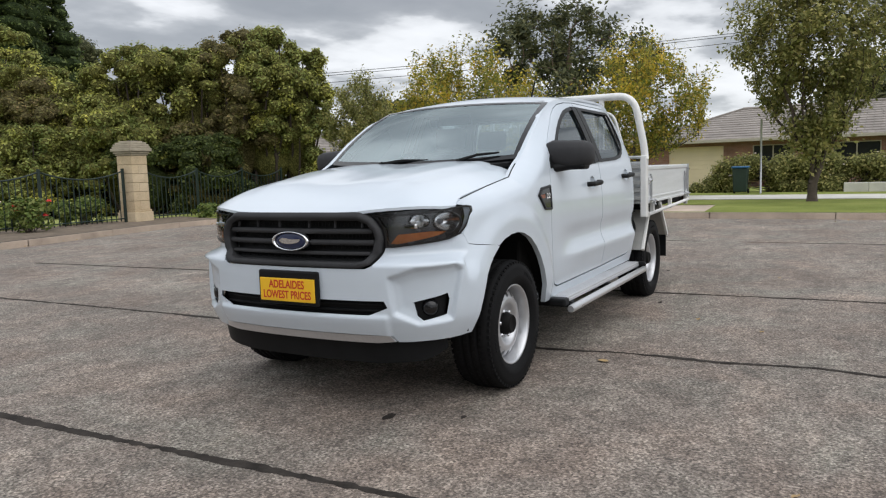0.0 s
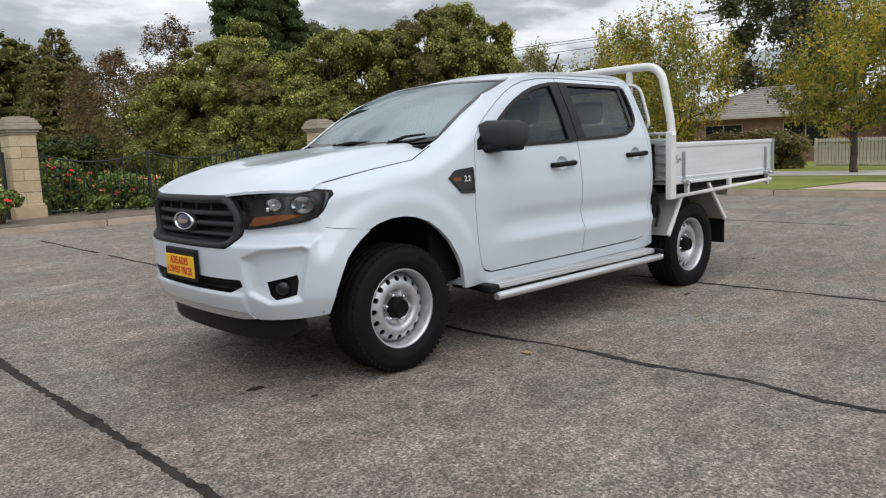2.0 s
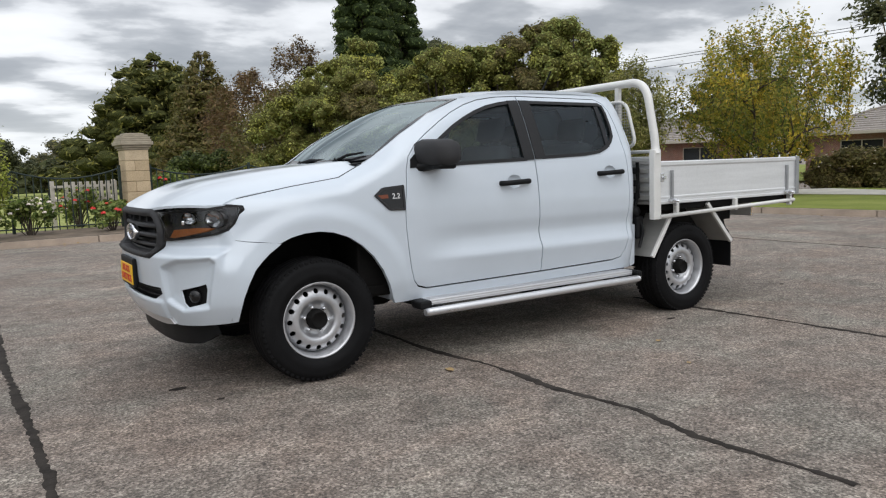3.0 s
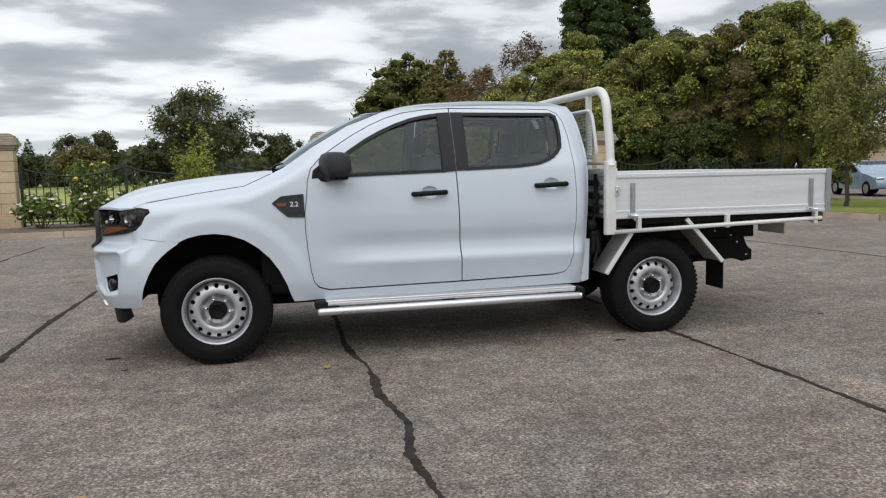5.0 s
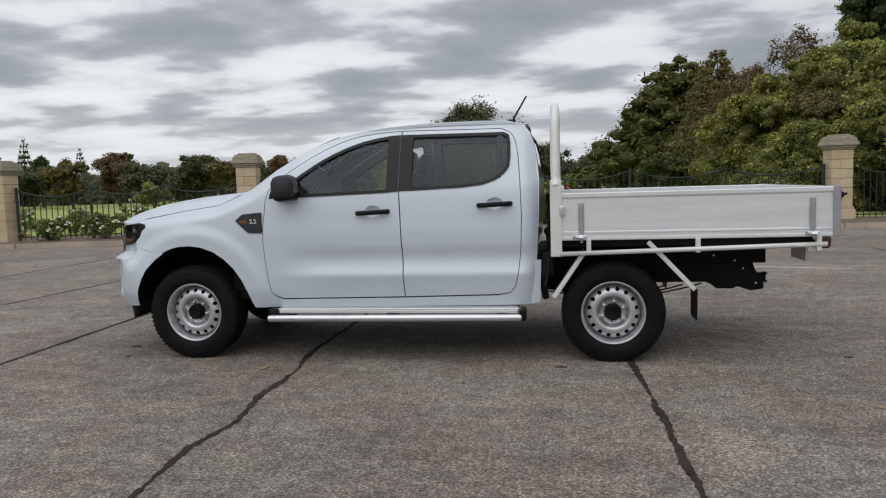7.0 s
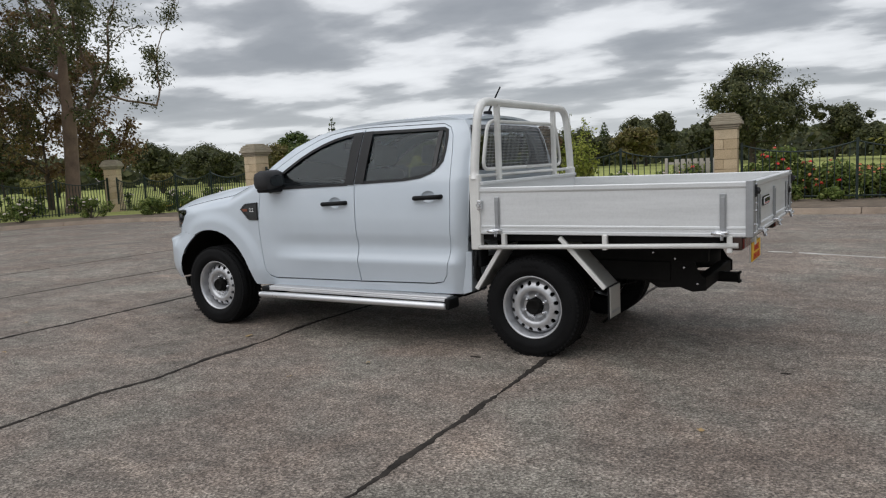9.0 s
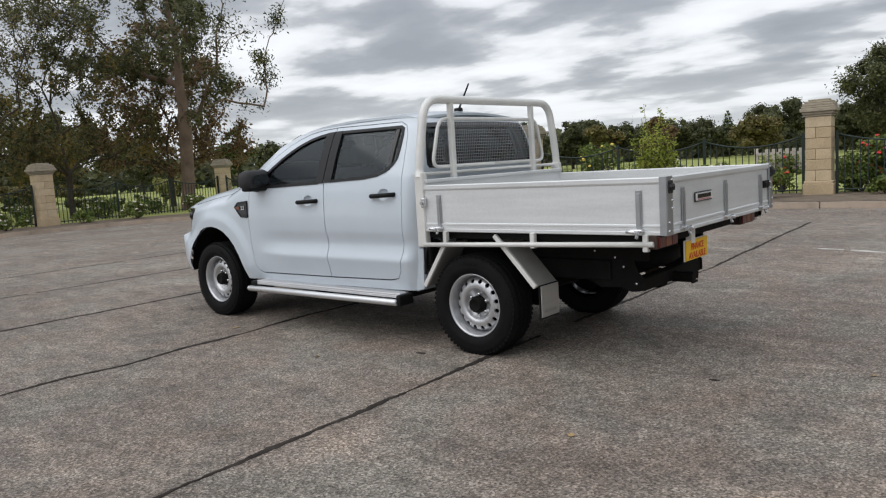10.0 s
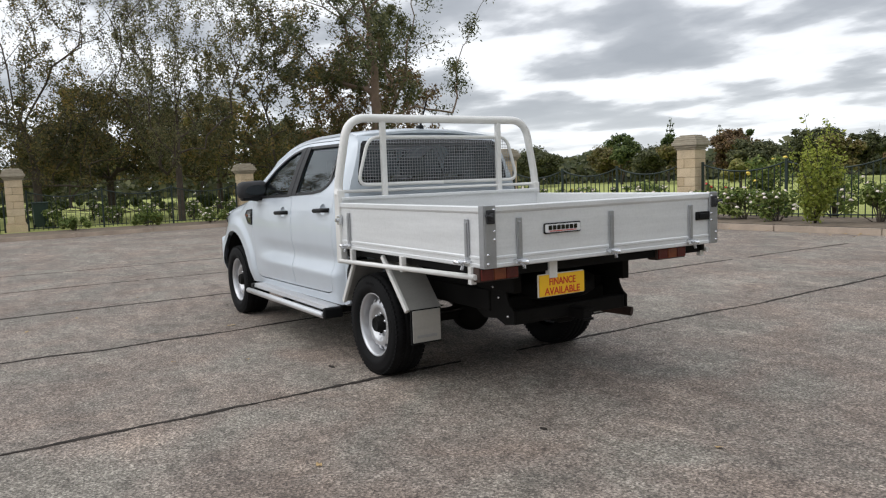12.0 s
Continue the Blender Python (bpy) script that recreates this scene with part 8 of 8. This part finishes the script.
wall_r = empty("retaining_wall", (-27.2, 4.2, gz(-27.2, 4.2) + 0.1), "low pale concrete block wall before the front hedge", "wall", "", 0)
first = None
for k in range(5):
    if first is None:
        bm = bmesh.new()
        box(bm, -0.1, 0.1, -0.395, 0.395, -0.05, 0.36, 0.02)
        first = part("block", bm, PATHMAT, wall_r)
        ob = first
    else:
        ob = link("block", first.data, None, wall_r)
    ob.matrix_basis = pose(0, -1.6 + 0.8 * k, 0)
garden_wall((-30.0, -6.6), 3.6, 1.15, 70, "pale paling fence beside a driveway")
garden_wall((-0.76, -15.2), 1.4, 1.14, 6, "pale timber paling screen behind the fence", 0.60)


def wheelie_bin(at, lid, label):
    x, y = at
    b = empty("wheelie_bin", (x, y, gz(x, y) + 0.13), label, "bin")
    bm = bmesh.new()
    box(bm, -0.27, 0.27, -0.27, 0.27, 0.06, 0.95, 0.03)
    for v in bm.verts:
        k = 0.82 + 0.18 * (v.co.z / 0.95)
        v.co.x *= k
        v.co.y *= k
    part("body", bm, BINGREEN, b, "dark green plastic body")
    bm = bmesh.new()
    box(bm, -0.30, 0.32, -0.29, 0.29, 0.95, 1.02, 0.025)
    part("lid", bm, lid, b, "closed lid")
    bm = bmesh.new()
    for s in (1, -1):
        tube(bm, [(-0.22, s * 0.22, 0.09), (-0.22, s * 0.28, 0.09)], 0.09, 12)
    part("wheels", bm, TYRE, b, "black wheels")


wheelie_bin((-26.0, -1.2), BINBLUE, "dark green wheelie bin with a blue lid by the hedge")
wheelie_bin((24.3, 1.2), BINGREEN, "dark green park bin behind the fence")

bm = bmesh.new()
tube(bm, [(0, 0, 0), (0, 0, 2.75)], 0.035, 8)
pole = tagged(part("sign_pole", bm, GALV), "thin grey steel pole on the footpath", "pole")
pole.matrix_basis = pose(-26.0, -0.5, gz(-26, -0.5) + 0.1)

for k, (dz, dx) in enumerate(((0, 0), (0.5, 1.2), (0.62, -0.8))):
    bm = bmesh.new()
    a, b = Vector((-28.0 + dx, -48.4, 5.6 + dz)), Vector((-80.8 + dx, 28.8, 13.6 + dz))
    pts = [a.lerp(b, t) - Vector((0, 0, 0.9 * 4 * t * (1 - t) - 0.9)) for t in np.linspace(0, 1, 15)]
    tube(bm, pts, 0.02, 5)
    tagged(part("power_cable", bm, BLACK), "thin dark overhead power cable beyond the houses", "cable", "overhead cables")


def parked_car(at, turn, paint, words):
    """A hatchback: body with cabin, glass, wheels and lamps."""
    x, y = at
    c = empty("parked_car", (x, y, gz(x, y)), words, "car", "", turn)
    prof = [(-2.0, 0.35), (-2.05, 0.6), (-1.95, 0.95), (-1.75, 1.32), (-1.2, 1.46), (-0.2, 1.46), (0.45, 1.18), (0.75, 0.98), (1.6, 0.86), (2.0, 0.70), (2.08, 0.45), (2.0, 0.28), (-1.9, 0.28)]
    out_ = chaikin(prof, 2)
    bm = bmesh.new()
    rows = []
    for s, k in ((-1, 0.78), (-0.93, 0.97), (0, 1.0), (0.93, 0.97), (1, 0.78)):
        rows.append([bm.verts.new((px, s * (0.86 - 0.22 * max(0, pz - 0.9)), 0.28 + (pz - 0.28) * (1 if abs(s) < 0.95 else 0.97))) for px, pz in out_])
    for a, b in zip(rows, rows[1:]):
        for i in range(len(out_)):
            j = (i + 1) % len(out_)
            bm.faces.new((a[i], a[j], b[j], b[i])).smooth = True
    bm.faces.new(rows[0]); bm.faces.new(rows[-1][::-1])
    bmesh.ops.recalc_face_normals(bm, faces=bm.faces)
    part("body", bm, paint, c, "painted body")
    for s in (1, -1):
        for pts in ([(-1.55, 0.98), (-0.5, 0.98), (-0.5, 1.38), (-1.2, 1.38)], [(-0.42, 0.98), (0.58, 0.98), (0.38, 1.12), (-0.15, 1.38), (-0.42, 1.38)]):
            part("window", panel(chaikin(pts, 1), lambda u, v: (u, s * (0.868 - 0.22 * max(0, v - 0.9)), v), 0.2, (), (0, s, 0), 0.01), WINDOWDARK, c, "dark side glass")
        for wx in (-1.25, 1.3):
            bm = bmesh.new()
            lathe(bm, [(0.2, s * 0.88), (0.30, s * 0.88), (0.315, s * 0.86), (0.315, s * 0.68)], 24)
            bmesh.ops.translate(bm, verts=bm.verts, vec=(wx, 0, 0.315))
            w = part("wheel", bm, TYRE, c, "black tyre")
            bm = bmesh.new()
            lathe(bm, [(0.0, s * 0.86), (0.12, s * 0.865), (0.2, s * 0.875)], 10)
            bmesh.ops.translate(bm, verts=bm.verts, vec=(wx, 0, 0.315))
            part("rim", bm, WHEEL, w, "silver rim")
        bm = bmesh.new()
        box(bm, 1.78, 1.98, *sorted((s * 0.5, s * 0.84)), 0.66, 0.78, 0.03)
        part("headlight", bm, REFLECTOR, c, "clear headlight")
    part("windscreen", panel([(-0.66, 0), (0.66, 0), (0.58, 1), (-0.58, 1)], lambda u, v: (0.72 - 0.78 * v, u, 1.01 + 0.42 * v), 0.2, (), (0.5, 0, 0.8), 0.01), WINDOWDARK, c, "dark windscreen")


parked_car((-25.0, -20.6), 75, CARBLUE, "pale blue hatchback parked beyond the verge")
parked_car((-18.0, -38.6), 20, PAINT, "white hatchback parked in the park behind the hedge")

# ---- small things on the paving ----
rl = random.Random(9)
for k, (x, y, s) in enumerate([(-0.695, 1.19, 0.035), (0.9, 2.4, 0.02), (-2.2, 1.5, 0.018), (0.4, 2.9, 0.022), (-1.9, 2.0, 0.016), (-4.6, 1.9, 0.02), (-5.6, 0.2, 0.018), (2.0, 1.6, 0.016)]):
    bm = bmesh.new()
    c = bm.verts.new((0, 0, 0.010))
    rim = [bm.verts.new((s * (1 + 0.35 * rl.random()) * math.cos(a), 0.6 * s * (1 + 0.35 * rl.random()) * math.sin(a), 0.004 + 0.012 * rl.random())) for a in np.linspace(0, 2 * math.pi, 9, endpoint=False)]
    for i in range(9):
        bm.faces.new((c, rim[i], rim[(i + 1) % 9]))
    ob = tagged(part("fallen_leaf", bm, DRYLEAF), "small dry brown leaf on the paving", "leaf", "fallen leaves")
    ob.matrix_basis = pose(x, y, 0, 0, 0, rl.uniform(0, 360))
for k, (x, y, w, d) in enumerate([(0.744, 0.508, 0.05, 0.028), (0.60, 0.86, 0.022, 0.013), (-2.845, 1.063, 0.05, 0.018), (-4.86, 0.70, 0.03, 0.015)]):
    bm = bmesh.new()
    pts = [(w * (0.7 + 0.5 * rl.random()) * math.cos(a), d * (0.7 + 0.5 * rl.random()) * math.sin(a)) for a in np.linspace(0, 2 * math.pi, 14, endpoint=False)]
    panel(pts, lambda u, v: (x + u, y + v, gz(x, y) + 0.004), 0.05, (), (0, 0, 1), 0.003, None, bm)
    tagged(part("tar_spot", bm, SEAL), "small dark tar spot on the paving", "tar spot", kind="structure")
for (x0, y0, x1, y1, w) in [(-3.97, -5.22, -4.28, -5.17, 0.09), (-4.36, -5.15, -4.80, -5.02, 0.10), (-4.80, -5.02, -6.70, -4.42, 0.065)]:
    edge = [(x0 + (x1 - x0) * f, y0 + (y1 - y0) * f) for f in np.linspace(0, 1, 9)]
    outline = [(x, y - w * rl.uniform(0.25, 0.6)) for x, y in edge] + [(x, y + w * rl.uniform(0.25, 0.6)) for x, y in edge[::-1]]
    bm = bmesh.new()
    panel(outline, lambda u, v: (u, v, gz(u, v) + 0.005), 0.2, (), (0, 0, 1), 0.003, None, bm)
    tagged(part("line_marking", bm, LINEPAINT), "worn white painted line on the paving", "road marking", kind="structure")


def leaf_litter():
    """Dry leaves blown along the foot of the kerb."""
    rng = np.random.default_rng(12)
    path = np.array(densify(KERB, 0.2, False))
    path = path[(path[:, 1] < 3) & (path[:, 0] < 19)]
    n = 420
    q = path[rng.integers(0, len(path), n)] + rng.normal(0, 0.06, (n, 2))
    inner = np.array((0.0, 0.0)) - q
    inner /= np.linalg.norm(inner, axis=1, keepdims=True)
    q = q + inner * np.abs(rng.normal(0.3, 0.28, n))[:, None]
    p = np.array([(x, y, gz(x, y) + 0.022) for x, y in q])
    nr = np.tile(np.array((0.0, 0.0, 2.5)), (n, 1))
    tagged(leaf_sheet("leaf_litter", p, nr, 0.028, DRYLEAF, None, "", 0.6, 4), "scattered dry brown leaves along the kerb", "fallen leaves", kind="stuff")


leaf_litter()
